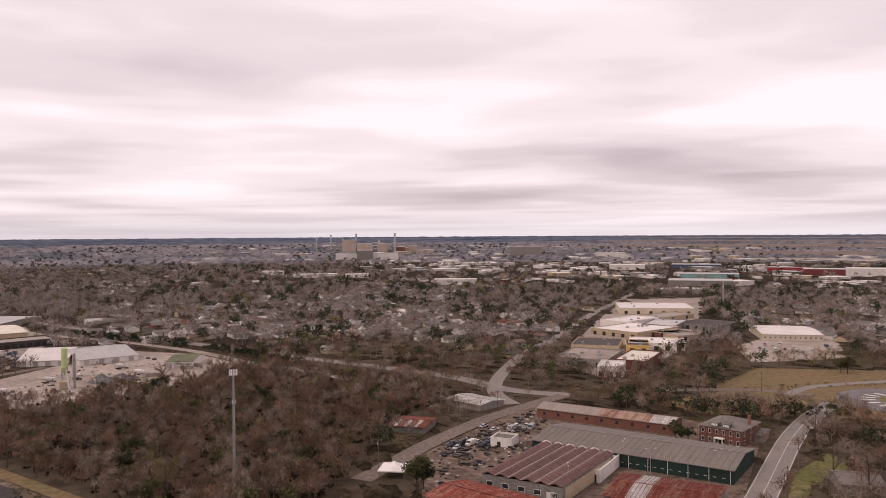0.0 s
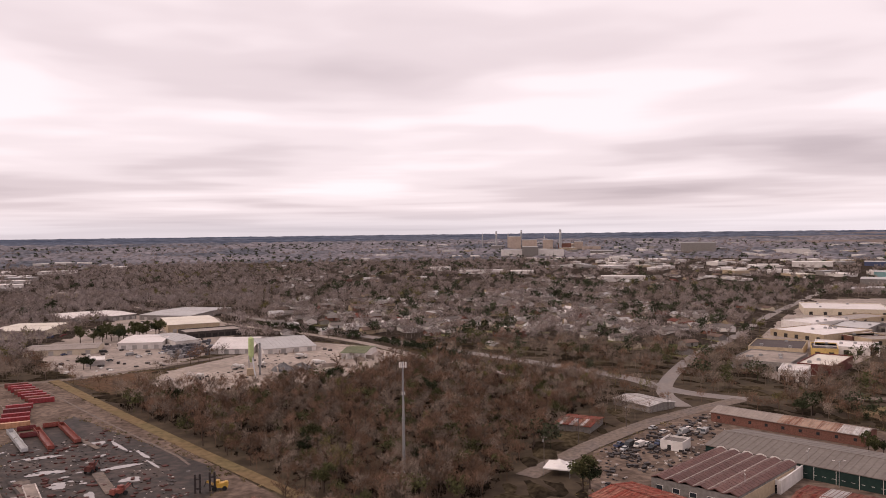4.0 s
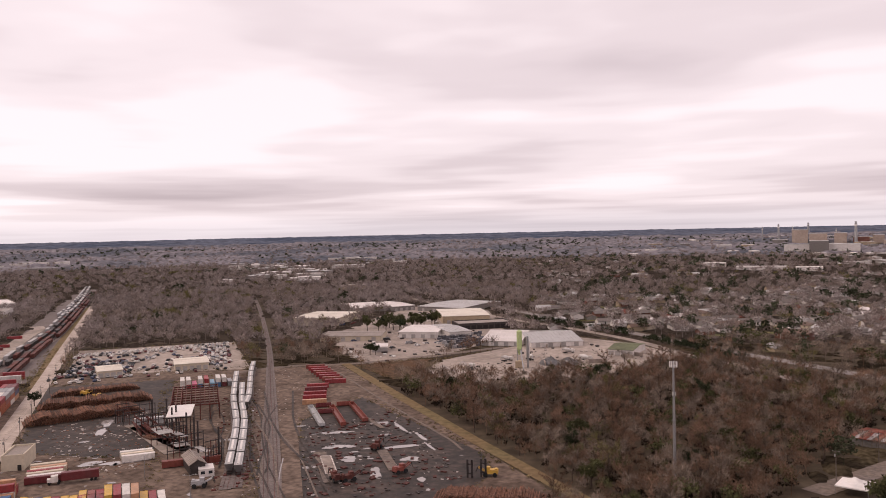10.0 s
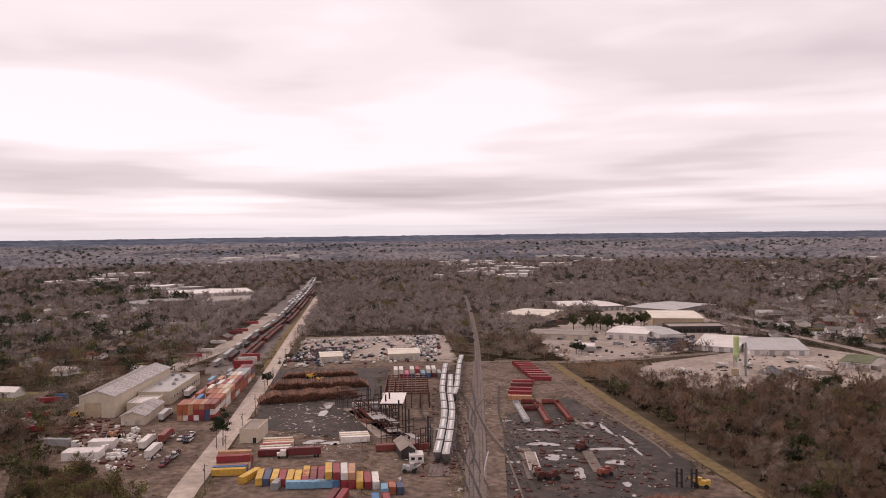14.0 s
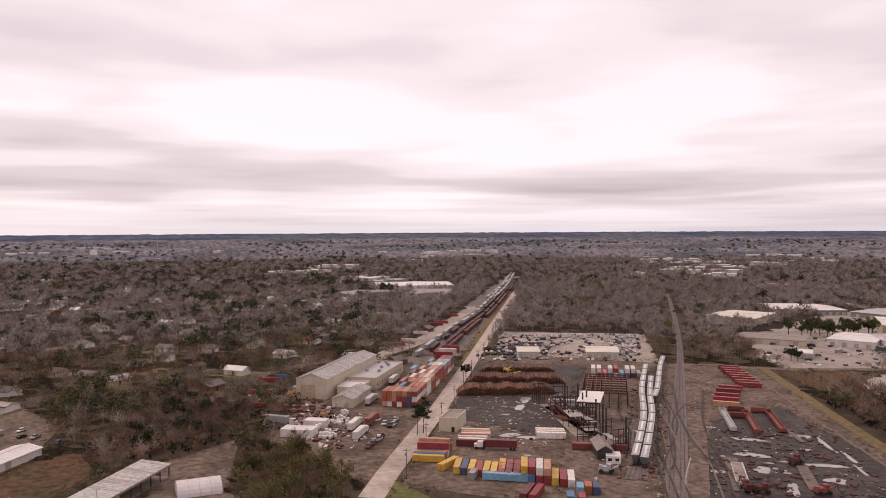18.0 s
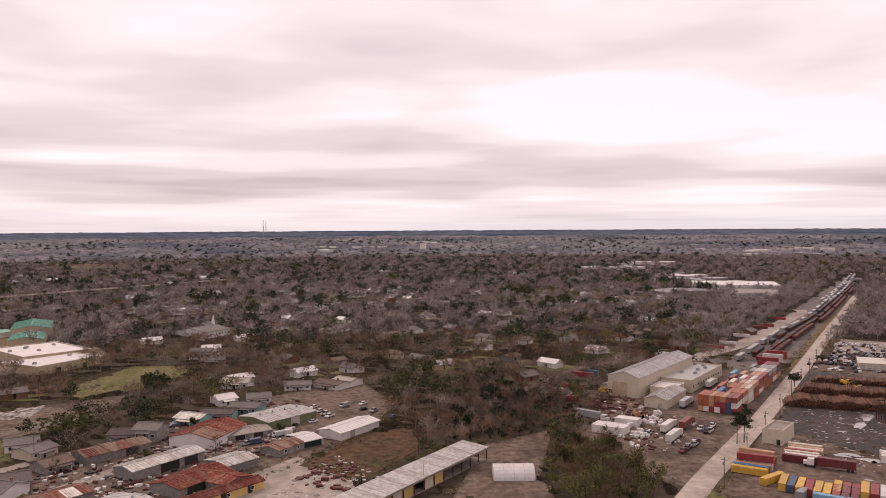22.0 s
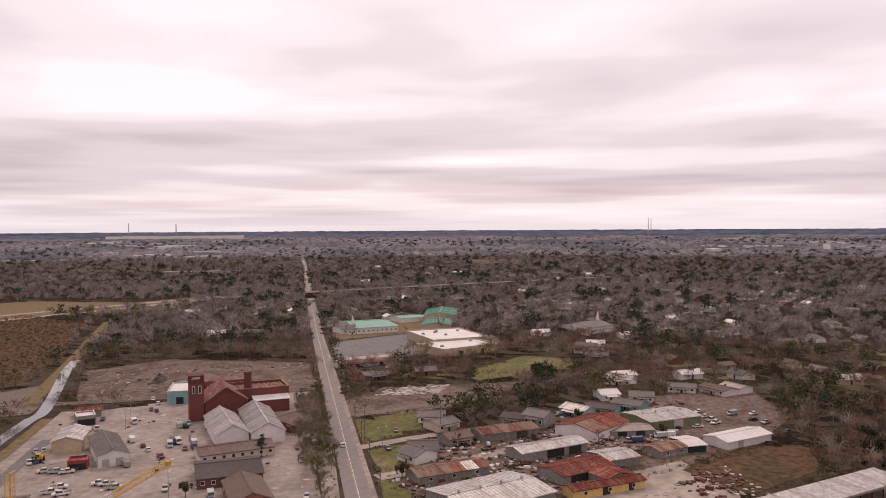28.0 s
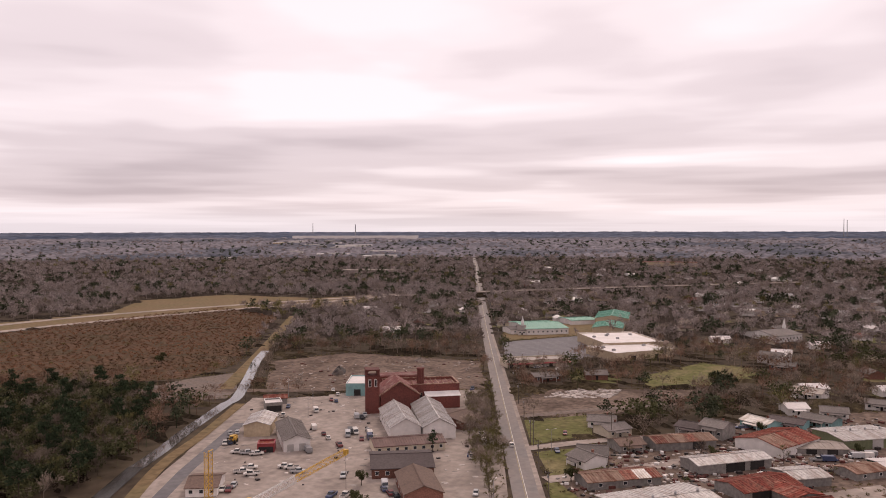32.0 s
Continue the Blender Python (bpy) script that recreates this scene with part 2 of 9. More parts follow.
shingle_grey = mat("grey_shingle", (0.135, 0.115, 0.105), spread=0.2, grain=1.5, stain=(0.19, 0.16, 0.145), stain_size=0.15)
shingle_brown = mat("brown_shingle", (0.13, 0.085, 0.066), spread=0.22, grain=1.5, stain=(0.085, 0.056, 0.046), stain_size=0.12)
shingle_dark = mat("dark_shingle", (0.07, 0.052, 0.05), spread=0.2, grain=1.2, stain=(0.1, 0.08, 0.075), stain_size=0.12)
green_roof = mat("green_metal_roof", (0.1, 0.27, 0.2), spread=0.1, stain=(0.14, 0.36, 0.26), stain_size=0.05, rough=0.5)
wall_white = mat("white_siding", (0.66, 0.61, 0.58), spread=0.1, stain=(0.48, 0.43, 0.4), stain_size=0.2)
wall_cream = mat("cream_siding", (0.54, 0.46, 0.36), spread=0.08, stain=(0.42, 0.35, 0.27), stain_size=0.15)
wall_tan = mat("tan_siding", (0.43, 0.335, 0.23), spread=0.12, stain=(0.31, 0.24, 0.17), stain_size=0.15)
wall_grey = mat("grey_siding", (0.21, 0.19, 0.175), spread=0.25, stain=(0.2, 0.18, 0.17), stain_size=0.2)
wall_teal = mat("teal_siding", (0.21, 0.36, 0.36), spread=0.1)
wall_green = mat("dark_green_siding", (0.014, 0.034, 0.029), spread=0.15)
wall_olive = mat("olive_siding", (0.15, 0.16, 0.09), spread=0.15)
wall_yellow = mat("yellow_siding", (0.56, 0.38, 0.14), spread=0.12)
brick = mat("brick_masonry", (0.19, 0.085, 0.062), spread=0.3, grain=2.2, stain=(0.125, 0.06, 0.047), stain_size=0.15)
old_brick = mat("dark_red_brick", (0.145, 0.045, 0.036), spread=0.3, grain=2.0, stain=(0.09, 0.034, 0.03), stain_size=0.12)
trim_white = mat("white_trim", (0.7, 0.66, 0.63), spread=0.06)
# near-black panels: dark doors, and painted shade inside open bays and empty windows
door_shade_dark = mat("door_and_inside_shade", (0.03, 0.026, 0.025), spread=0.2)
door_grey = mat("roller_door", (0.38, 0.35, 0.33), spread=0.1)

# metal things and goods
steel_dark = mat("dark_steel", (0.055, 0.045, 0.043), rough=0.6, metal=0.3, spread=0.25)
steel_rust = mat("rusty_steel", (0.105, 0.034, 0.027), rough=0.75, spread=0.3)
steel_grey = mat("galvanised_steel", (0.36, 0.35, 0.35), rough=0.45, metal=0.5, spread=0.1)
rubber = mat("rubber", (0.02, 0.02, 0.02), rough=0.9)
timber = mat("log_wood", (0.155, 0.07, 0.043), spread=0.55, grain=0.8, stain=(0.13, 0.07, 0.05), stain_size=0.3, per="island")
pole_wood = mat("pole_wood", (0.12, 0.095, 0.08), spread=0.2)
rubble = mat("rubble", (0.38, 0.33, 0.3), spread=0.4, grain=0.6, per="island")
paints = {
    "red": (0.27, 0.036, 0.04), "brick_red": (0.22, 0.06, 0.045), "orange": (0.34, 0.1, 0.048), "tan_orange": (0.43, 0.23, 0.13),
    "yellow": (0.56, 0.33, 0.06), "navy": (0.055, 0.07, 0.13), "blue": (0.06, 0.15, 0.29), "sky": (0.17, 0.33, 0.45), "white": (0.62, 0.57, 0.53),
    "cream": (0.56, 0.47, 0.36), "grey": (0.28, 0.27, 0.27), "maroon": (0.15, 0.03, 0.032), "green": (0.05, 0.14, 0.09), "black": (0.02, 0.02, 0.022),
    "silver": (0.42, 0.41, 0.41), "pink": (0.5, 0.08, 0.16)}


def paint(key):
    return mat("paint_" + key, paints[key], rough=0.45, spread=0.12, stain=[c * 0.6 + 0.03 for c in paints[key]], stain_size=0.35, stain_amount=0.5)


# trees
bark = mat("bark", (0.085, 0.063, 0.052), spread=0.3, grain=1.0, per="", spec=0.0)
twig_grey = mat("twig_grey", (0.225, 0.176, 0.142), spread=0.6, rnd_spread=0.15, grain=0.1, stain=(0.1, 0.072, 0.058), stain_size=0.02, per="island", bump=0, spec=0.0)
twig_brown = mat("twig_brown", (0.19, 0.119, 0.084), spread=0.6, rnd_spread=0.15, grain=0.1, stain=(0.1, 0.06, 0.042), stain_size=0.025, per="island", bump=0, spec=0.0)
twig_olive = mat("twig_olive", (0.145, 0.125, 0.055), spread=0.45, grain=0.08, stain=(0.085, 0.085, 0.038), stain_size=0.02, per="island", bump=0, spec=0.0)
leaf_dark = mat("leaf_dark", (0.034, 0.04, 0.022), spread=0.6, grain=0.08, stain=(0.022, 0.03, 0.017), stain_size=0.02, per="island", bump=0, spec=0.02)
leaf_oak = mat("leaf_oak", (0.08, 0.08, 0.038), spread=0.45, grain=0.08, stain=(0.034, 0.04, 0.022), stain_size=0.02, per="island", bump=0, spec=0.02)
needle = mat("needle", (0.04, 0.055, 0.03), spread=0.45, grain=0.08, per="island", bump=0, spec=0.02)
# far copies of the grey and brown twigs, paler and bluer for distance haze
twig_grey_haze = mat("twig_grey_haze", (0.3, 0.252, 0.236), spread=0.34, rnd_spread=0.07, grain=0.1, stain=(0.25, 0.2, 0.172), stain_size=0.008, per="island", bump=0, spec=0.0)
twig_brown_haze = mat("twig_brown_haze", (0.26, 0.211, 0.19), spread=0.34, rnd_spread=0.07, grain=0.1, stain=(0.21, 0.165, 0.138), stain_size=0.008, per="island", bump=0, spec=0.0)
# undergrowth near black: the shade under the crowns is in its colour
shaded_brush = mat("shaded_brush", (0.018, 0.0128, 0.0095), spread=0.6, grain=0.4, stain=(0.016, 0.013, 0.009), stain_size=0.03, stain_amount=0.8, per="", bump=0.6, spec=0.0)
# the canopy's self-shading is put into this brown
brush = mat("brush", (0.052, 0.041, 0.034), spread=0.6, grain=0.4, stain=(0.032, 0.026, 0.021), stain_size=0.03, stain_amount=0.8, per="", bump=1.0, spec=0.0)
# leaf litter with tan patches, its base darkened for shade between trees
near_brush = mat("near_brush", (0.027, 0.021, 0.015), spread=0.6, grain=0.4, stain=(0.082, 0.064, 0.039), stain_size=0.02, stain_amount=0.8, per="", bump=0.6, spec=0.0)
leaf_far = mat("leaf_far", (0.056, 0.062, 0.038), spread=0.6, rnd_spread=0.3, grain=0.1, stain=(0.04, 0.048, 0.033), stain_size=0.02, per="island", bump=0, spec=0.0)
# distance haze is put into these two colours: bluer towards the horizon
hazed_canopy = mat("hazed_canopy", (0.178, 0.163, 0.175), spread=0.5, grain=0.06, stain=(0.084, 0.09, 0.107), stain_size=0.0035, stain_amount=0.9, per="", bump=1.0, spec=0.0)
hazed_horizon = mat("hazed_horizon", (0.104, 0.114, 0.146), spread=0.4, grain=0.02, stain=(0.058, 0.072, 0.104), stain_size=0.002, stain_amount=0.95, per="", bump=0.5, spec=0.0)


# ---- mesh helpers ----
class Geo:
    """Gathers plain polygons, to be linked as one mesh."""

    def __init__(self):
        self.v, self.f = [], []

    def poly(self, pts):
        k = len(self.v)
        self.v += [tuple(p) for p in pts]
        self.f.append(tuple(range(k, k + len(pts))))
        return self

    def box(self, x, y, z, sx, sy, sz, yaw=0.0):
        """A box centred on x, y that stands on z."""
        c, s = math.cos(radians(yaw)), math.sin(radians(yaw))
        k = len(self.v)
        for dz in (0, sz):
            for dx, dy in ((-1, -1), (1, -1), (1, 1), (-1, 1)):
                a, b = dx * sx / 2, dy * sy / 2
                self.v.append((x + a * c - b * s, y + a * s + b * c, z + dz))
        for q in ((3, 2, 1, 0), (4, 5, 6, 7), (0, 1, 5, 4), (1, 2, 6, 5), (2, 3, 7, 6), (3, 0, 4, 7)):
            self.f.append(tuple(k + i for i in q))
        return self

    def tube(self, a, b, ra, rb=None, n=6, caps=True):
        rb = ra if rb is None else rb
        a, b = Vector(a), Vector(b)
        d = (b - a).normalized()
        u = d.orthogonal().normalized()
        w = d.cross(u)
        k = len(self.v)
        for p, r in ((a, ra), (b, rb)):
            for i in range(n):
                t = 2 * math.pi * i / n
                self.v.append(tuple(p + (u * math.cos(t) + w * math.sin(t)) * r))
        for i in range(n):
            j = (i + 1) % n
            self.f.append((k + i, k + j, k + n + j, k + n + i))
        if caps:
            self.f.append(tuple(k + i for i in reversed(range(n))))
            self.f.append(tuple(k + n + i for i in range(n)))
        return self

    def beam(self, a, b, w):
        return self.tube(a, b, w * 0.7, n=4)

    def slab(self, quad, t):
        """A sloping plate: four top corners, anticlockwise, and its thickness."""
        k = len(self.v)
        self.v += [tuple(p) for p in quad] + [(p[0], p[1], p[2] - t) for p in quad]
        self.f += [(k, k + 1, k + 2, k + 3), (k + 7, k + 6, k + 5, k + 4)]
        for i in range(4):
            j = (i + 1) % 4
            self.f.append((k + i, k + 4 + i, k + 4 + j, k + j))
        return self


def mesh(name, g, m=None):
    me = bpy.data.meshes.new(name)
    me.from_pydata(g.v, [], g.f)
    if m:
        me.materials.append(m)
    me.update()
    return me


def part(name, g, m, parent, label=""):
    ob = new(name, g if isinstance(g, bpy.types.Mesh) else mesh(name, g, m))
    ob.parent = parent
    if label:
        ob["label"] = label
    return ob


def thing(name, label, category, x, y, yaw=0.0, z=0.0, group="", kind=""):
    ob = new(name)
    ob.empty_display_size = 0.5
    ob.matrix_basis = pose(x, y, z, 0, 0, yaw)
    return tagged(ob, label, category, group, kind)


def big_mesh(name, verts, tris, m):
    """A large triangle mesh from arrays."""
    me = bpy.data.meshes.new(name)
    me.vertices.add(len(verts))
    me.vertices.foreach_set("co", np.ascontiguousarray(verts, dtype=np.float32).ravel())
    me.loops.add(len(tris) * 3)
    me.loops.foreach_set("vertex_index", np.ascontiguousarray(tris, dtype=np.int32).ravel())
    me.polygons.add(len(tris))
    me.polygons.foreach_set("loop_start", np.arange(0, len(tris) * 3, 3, dtype=np.int32))
    me.materials.append(m)
    me.update(calc_edges=True)
    return me


# ---- ground ----
FLAT = 2200.0


def ground_z(r):
    """Level out to FLAT metres, then a rise shaped to fit the camera's view: the far plain up to the horizon is drawn
    in to 4.9 km.
    """
    if r <= FLAT:
        return 0.0
    q = (r - FLAT) / (4950.0 - FLAT)
    return EYE * (1 - r / (FLAT + (17500.0 - FLAT) * q ** 1.6 + (r - FLAT) * (1 - q)))


def build_ground():
    radii = [0, 60, 120, 200, 300, 420, 560, 720, 900, 1100, 1350, 1600, 1900, 2200, 2400, 2600, 2850, 3100, 3400, 3700, 4000, 4300, 4600, 4800, 4930]
    seg = 128
    g = Geo()
    g.v.append((0, 0, 0))
    for r in radii[1:]:
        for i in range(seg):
            a = 2 * math.pi * i / seg
            g.v.append((r * math.sin(a), r * math.cos(a), ground_z(r)))
    for i in range(seg):
        g.f.append((0, 1 + (i + 1) % seg, 1 + i))
    for k in range(len(radii) - 2):
        for i in range(seg):
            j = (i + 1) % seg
            a, b = 1 + k * seg, 1 + (k + 1) * seg
            g.f.append((a + i, a + j, b + j, b + i))
    ob = new("ground", mesh("ground", g, earth))
    tagged(ob, "flat brown wooded coastal plain reaching the horizon", "ground", kind="structure")


build_ground()
CLEAR_POLY, CLEAR_LINE, BUILT, EDGES = [], [], [], []
LEVEL = [0.04]


def patch(name, label, pts, m, keep=True, category="ground", step=0.004):
    """A level stretch of ground of its own surface, with a low edge; trees stay out of it where keep is set."""
    LEVEL[0] += step
    z = LEVEL[0]
    g = Geo()
    area = sum(pts[i - 1][0] * p[1] - p[0] * pts[i - 1][1] for i, p in enumerate(pts))
    if area < 0:
        pts = pts[::-1]
    zz = [z + ground_z(math.hypot(*p)) for p in pts]
    g.poly([(*p, q) for p, q in zip(pts, zz)])
    for i, p in enumerate(pts):
        a = pts[i - 1]
        g.poly([(*p, zz[i]), (*a, zz[i - 1]), (*a, -0.3), (*p, -0.3)])
    me = mesh(name, g, m)
    ob = tagged(new(name, me), label, category, kind="structure")
    if keep:
        CLEAR_POLY.append(np.array(pts))
        EDGES.append(np.array(pts, float))
    return ob


def ribbon(g, pts, half, z, shift=0.0):
    """A strip of constant width along a line."""
    k = len(g.v)
    for i, p in enumerate(pts):
        a, b = Vector(pts[max(i - 1, 0)]), Vector(pts[min(i + 1, len(pts) - 1)])
        d = (b - a).normalized()
        nrm = Vector((-d.y, d.x))
        h = half[i] if isinstance(half, (list, tuple)) else half
        for s in (-1, 1):
            q = Vector(p) + nrm * (s * h + shift)
            g.v.append((q.x, q.y, z + ground_z(q.length)))
    for i in range(len(pts) - 1):
        g.f.append((k + 2 * i, k + 2 * i + 1, k + 2 * i + 3, k + 2 * i + 2))


def smooth(pts, n=6):
    """More points along a line, on a Catmull-Rom curve."""
    out = []
    for i in range(len(pts) - 1):
        p0, p1, p2, p3 = [Vector(pts[max(0, min(len(pts) - 1, i + k))]) for k in (-1, 0, 1, 2)]
        for j in range(n):
            t = j / n
            out.append(tuple(0.5 * ((2 * p1) + (p2 - p0) * t + (2 * p0 - 5 * p1 + 4 * p2 - p3) * t * t + (3 * p1 - p0 - 3 * p2 + p3) * t ** 3)))
    return out + [tuple(pts[-1])]


def road(name, label, pts, width, m, lines=(), clear=2.0, curve=True, category="road", step=0.004):
    """A road along a line; lines: (shift from the middle, material)."""
    LEVEL[0] += step
    if curve and len(pts) > 2:
        pts = smooth(pts)
    g = Geo()
    ribbon(g, pts, width / 2, LEVEL[0])
    ob = tagged(new(name, mesh(name, g, m)), label, category, kind="structure")
    for shift, lm in lines:
        g = Geo()
        ribbon(g, pts, 0.09, LEVEL[0] + 0.012, shift)
        part("lane_marking", g, lm, ob)
    CLEAR_LINE.append((np.array(pts), width / 2 + clear))
    return ob


def is_clear(p):
    """Which of the points (n, 2) lie on no road, yard or building."""
    ok = np.ones(len(p), bool)
    for poly in CLEAR_POLY:
        lo, hi = poly.min(0), poly.max(0)
        c = np.where(ok & (p[:, 0] > lo[0]) & (p[:, 0] < hi[0]) & (p[:, 1] > lo[1]) & (p[:, 1] < hi[1]))[0]
        if len(c):
            ok[c[inside(p[c], poly)]] = False
    for line, w in CLEAR_LINE:
        lo, hi = line.min(0) - w, line.max(0) + w
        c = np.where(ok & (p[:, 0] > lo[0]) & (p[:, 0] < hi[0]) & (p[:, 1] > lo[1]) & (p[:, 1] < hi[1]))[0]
        for a, b in zip(line[:-1], line[1:]):
            if not len(c):
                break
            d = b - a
            t = np.clip(((p[c] - a) @ d) / max(d @ d, 1e-9), 0, 1)
            near = np.hypot(*(p[c] - a - t[:, None] * d).T) < w
            ok[c[near]] = False
    return ok


def inside(p, poly):
    r = np.zeros(len(p), bool)
    for i in range(len(poly)):
        a, b = poly[i - 1], poly[i]
        if a[1] == b[1]:
            continue
        hit = ((a[1] > p[:, 1]) != (b[1] > p[:, 1])) & (p[:, 0] < (b[0] - a[0]) * (p[:, 1] - a[1]) / (b[1] - a[1]) + a[0])
        r ^= hit
    return r


def block(x, y, yaw, w, d, margin=1.5):
    """Keep trees off a building's ground."""
    c, s = math.cos(radians(yaw)), math.sin(radians(yaw))
    w, d = w / 2 + margin, d / 2 + margin
    CLEAR_POLY.append(np.array([(x + a * w * c - b * d * s, y + a * w * s + b * d * c) for a, b in ((-1, -1), (1, -1), (1, 1), (-1, 1))]))
    BUILT.append(CLEAR_POLY[-1])


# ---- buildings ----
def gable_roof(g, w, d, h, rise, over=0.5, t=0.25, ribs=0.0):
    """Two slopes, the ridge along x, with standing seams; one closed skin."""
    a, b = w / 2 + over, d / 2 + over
    e = h - rise * over / (d / 2)
    xs = [(-a, 0.0)]
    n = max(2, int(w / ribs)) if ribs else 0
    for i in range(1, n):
        x = -a + 2 * a * i / n
        xs += [(x - 0.12, 0.0), (x - 0.07, 0.11), (x + 0.07, 0.11), (x + 0.12, 0.0)]
    xs.append((a, 0.0))
    k, m = len(g.v), len(xs)
    for x, o in xs:
        g.v += [(x, -b, e + t + o), (x, 0, h + rise + t + o), (x, b, e + t + o), (x, b, e), (x, 0, h + rise), (x, -b, e)]
    for i in range(m - 1):
        p, q = k + i * 6, k + i * 6 + 6
        for c in range(6):
            f = (c + 1) % 6
            g.f.append((p + c, q + c, q + f, p + f))
    g.f.append(tuple(k + c for c in range(6)))
    g.f.append(tuple(k + (m - 1) * 6 + c for c in reversed(range(6))))
    return g


def gable_wall(w, d, h, rise):
    g = Geo()
    a, b = w / 2, d / 2
    g.poly([(-a, -b, 0), (a, -b, 0), (a, -b, h), (-a, -b, h)])
    g.poly([(a, b, 0), (-a, b, 0), (-a, b, h), (a, b, h)])
    g.poly([(a, -b, 0), (a, b, 0), (a, b, h), (a, 0, h + rise), (a, -b, h)])
    g.poly([(-a, b, 0), (-a, -b, 0), (-a, -b, h), (-a, 0, h + rise), (-a, b, h)])
    return g


def opening(parent, name, x, y, z, w, h, side, m, frame_m=None, proud=0.06):
    """A flat panel for a door, window or shaded open bay on a wall; side: the wall's outward yaw (0 is +x, 90 is +y).
    """
    g = Geo()
    g.box(0, 0, 0, w, proud * 2, h)
    ob = part(name, g, m, parent)
    ob.matrix_basis = pose(x, y, z, 0, 0, side - 90)
    if frame_m:
        f = Geo()
        for q in ((-w / 2, 0, 0.1, h), (w / 2, 0, 0.1, h)):
            f.box(q[0], 0, 0, q[2], proud * 3, h)
        f.box(0, 0, h - 0.05, w + 0.2, proud * 3, 0.12)
        f.box(0, 0, -0.07, w + 0.2, proud * 3.4, 0.12)
        part("frame", f, frame_m, ob)
    return ob


def shed(label, x, y, yaw, w, d, h, rise, wall_m, roof_m, name="shed", category="shed", ribs=1.6, doors=(), windows=0, vents=0, over=0.5,
         patches=(), z=0.0, door_m=None, turn=False, plain=False):
    """A gabled building, ridge along its length w (turn: along d). doors: (wall letter, place 0..1, width, height)."""
    if turn:
        yaw, w, d = yaw + 90, d, w
    e = thing(name, label, category, x, y, yaw, z)
    part("wall", gable_wall(w, d, h, rise), wall_m, e)
    part("roof", gable_roof(Geo(), w, d, h, rise, over, ribs=ribs), roof_m, e)
    if not plain:
        part("ridge_cap", Geo().box(0, 0, h + rise + 0.26, w + 2 * over, 0.6, 0.1), roof_m, e)
    for side, f, dw, dh in doors:
        wx, wy, ang = {"f": (-w / 2 + f * w, -d / 2, -90), "b": (-w / 2 + f * w, d / 2, 90), "l": (-w / 2, -d / 2 + f * d, 180), "r": (w / 2, -d / 2 + f * d, 0)}[side]
        opening(e, "door", wx, wy, 0, dw, dh, ang, door_m or door_grey)
    if windows:
        for i in range(windows):
            f = (i + 0.5) / windows
            for s, ang in ((-1, -90), (1, 90)):
                opening(e, "window", -w / 2 + f * w, s * d / 2, h * 0.4, min(1.3, w / windows * 0.5), min(1.3, h * 0.4), ang, glass(), None if plain else trim_white)
    for i in range(vents):
        g = Geo()
        vx = -w / 2 + (i + 0.5) * w / vents
        g.tube((vx, 0, h + rise), (vx, 0, h + rise + 1.0), 0.35, n=8)
        g.tube((vx, 0, h + rise + 1.0), (vx, 0, h + rise + 1.35), 0.6, 0.15, n=8)
        part("roof_vent", g, steel_grey, e)
    for f0, f1, side, pm in patches:
        g = Geo()
        a, b, t = w / 2, d / 2 + over, 0.32
        ee, top = h - rise * over / (d / 2), h + rise
        x0, x1 = -a + f0 * w, -a + f1 * w
        if side < 0:
            g.slab([(x0, -b, ee + t), (x1, -b, ee + t), (x1, -0.3, top + t - 0.02), (x0, -0.3, top + t - 0.02)], 0.06)
        else:
            g.slab([(x1, b, ee + t), (x0, b, ee + t), (x0, 0.3, top + t - 0.02), (x1, 0.3, top + t - 0.02)], 0.06)
        part("roof_patch", g, pm, e)
    block(x, y, yaw, w, d)
    return e


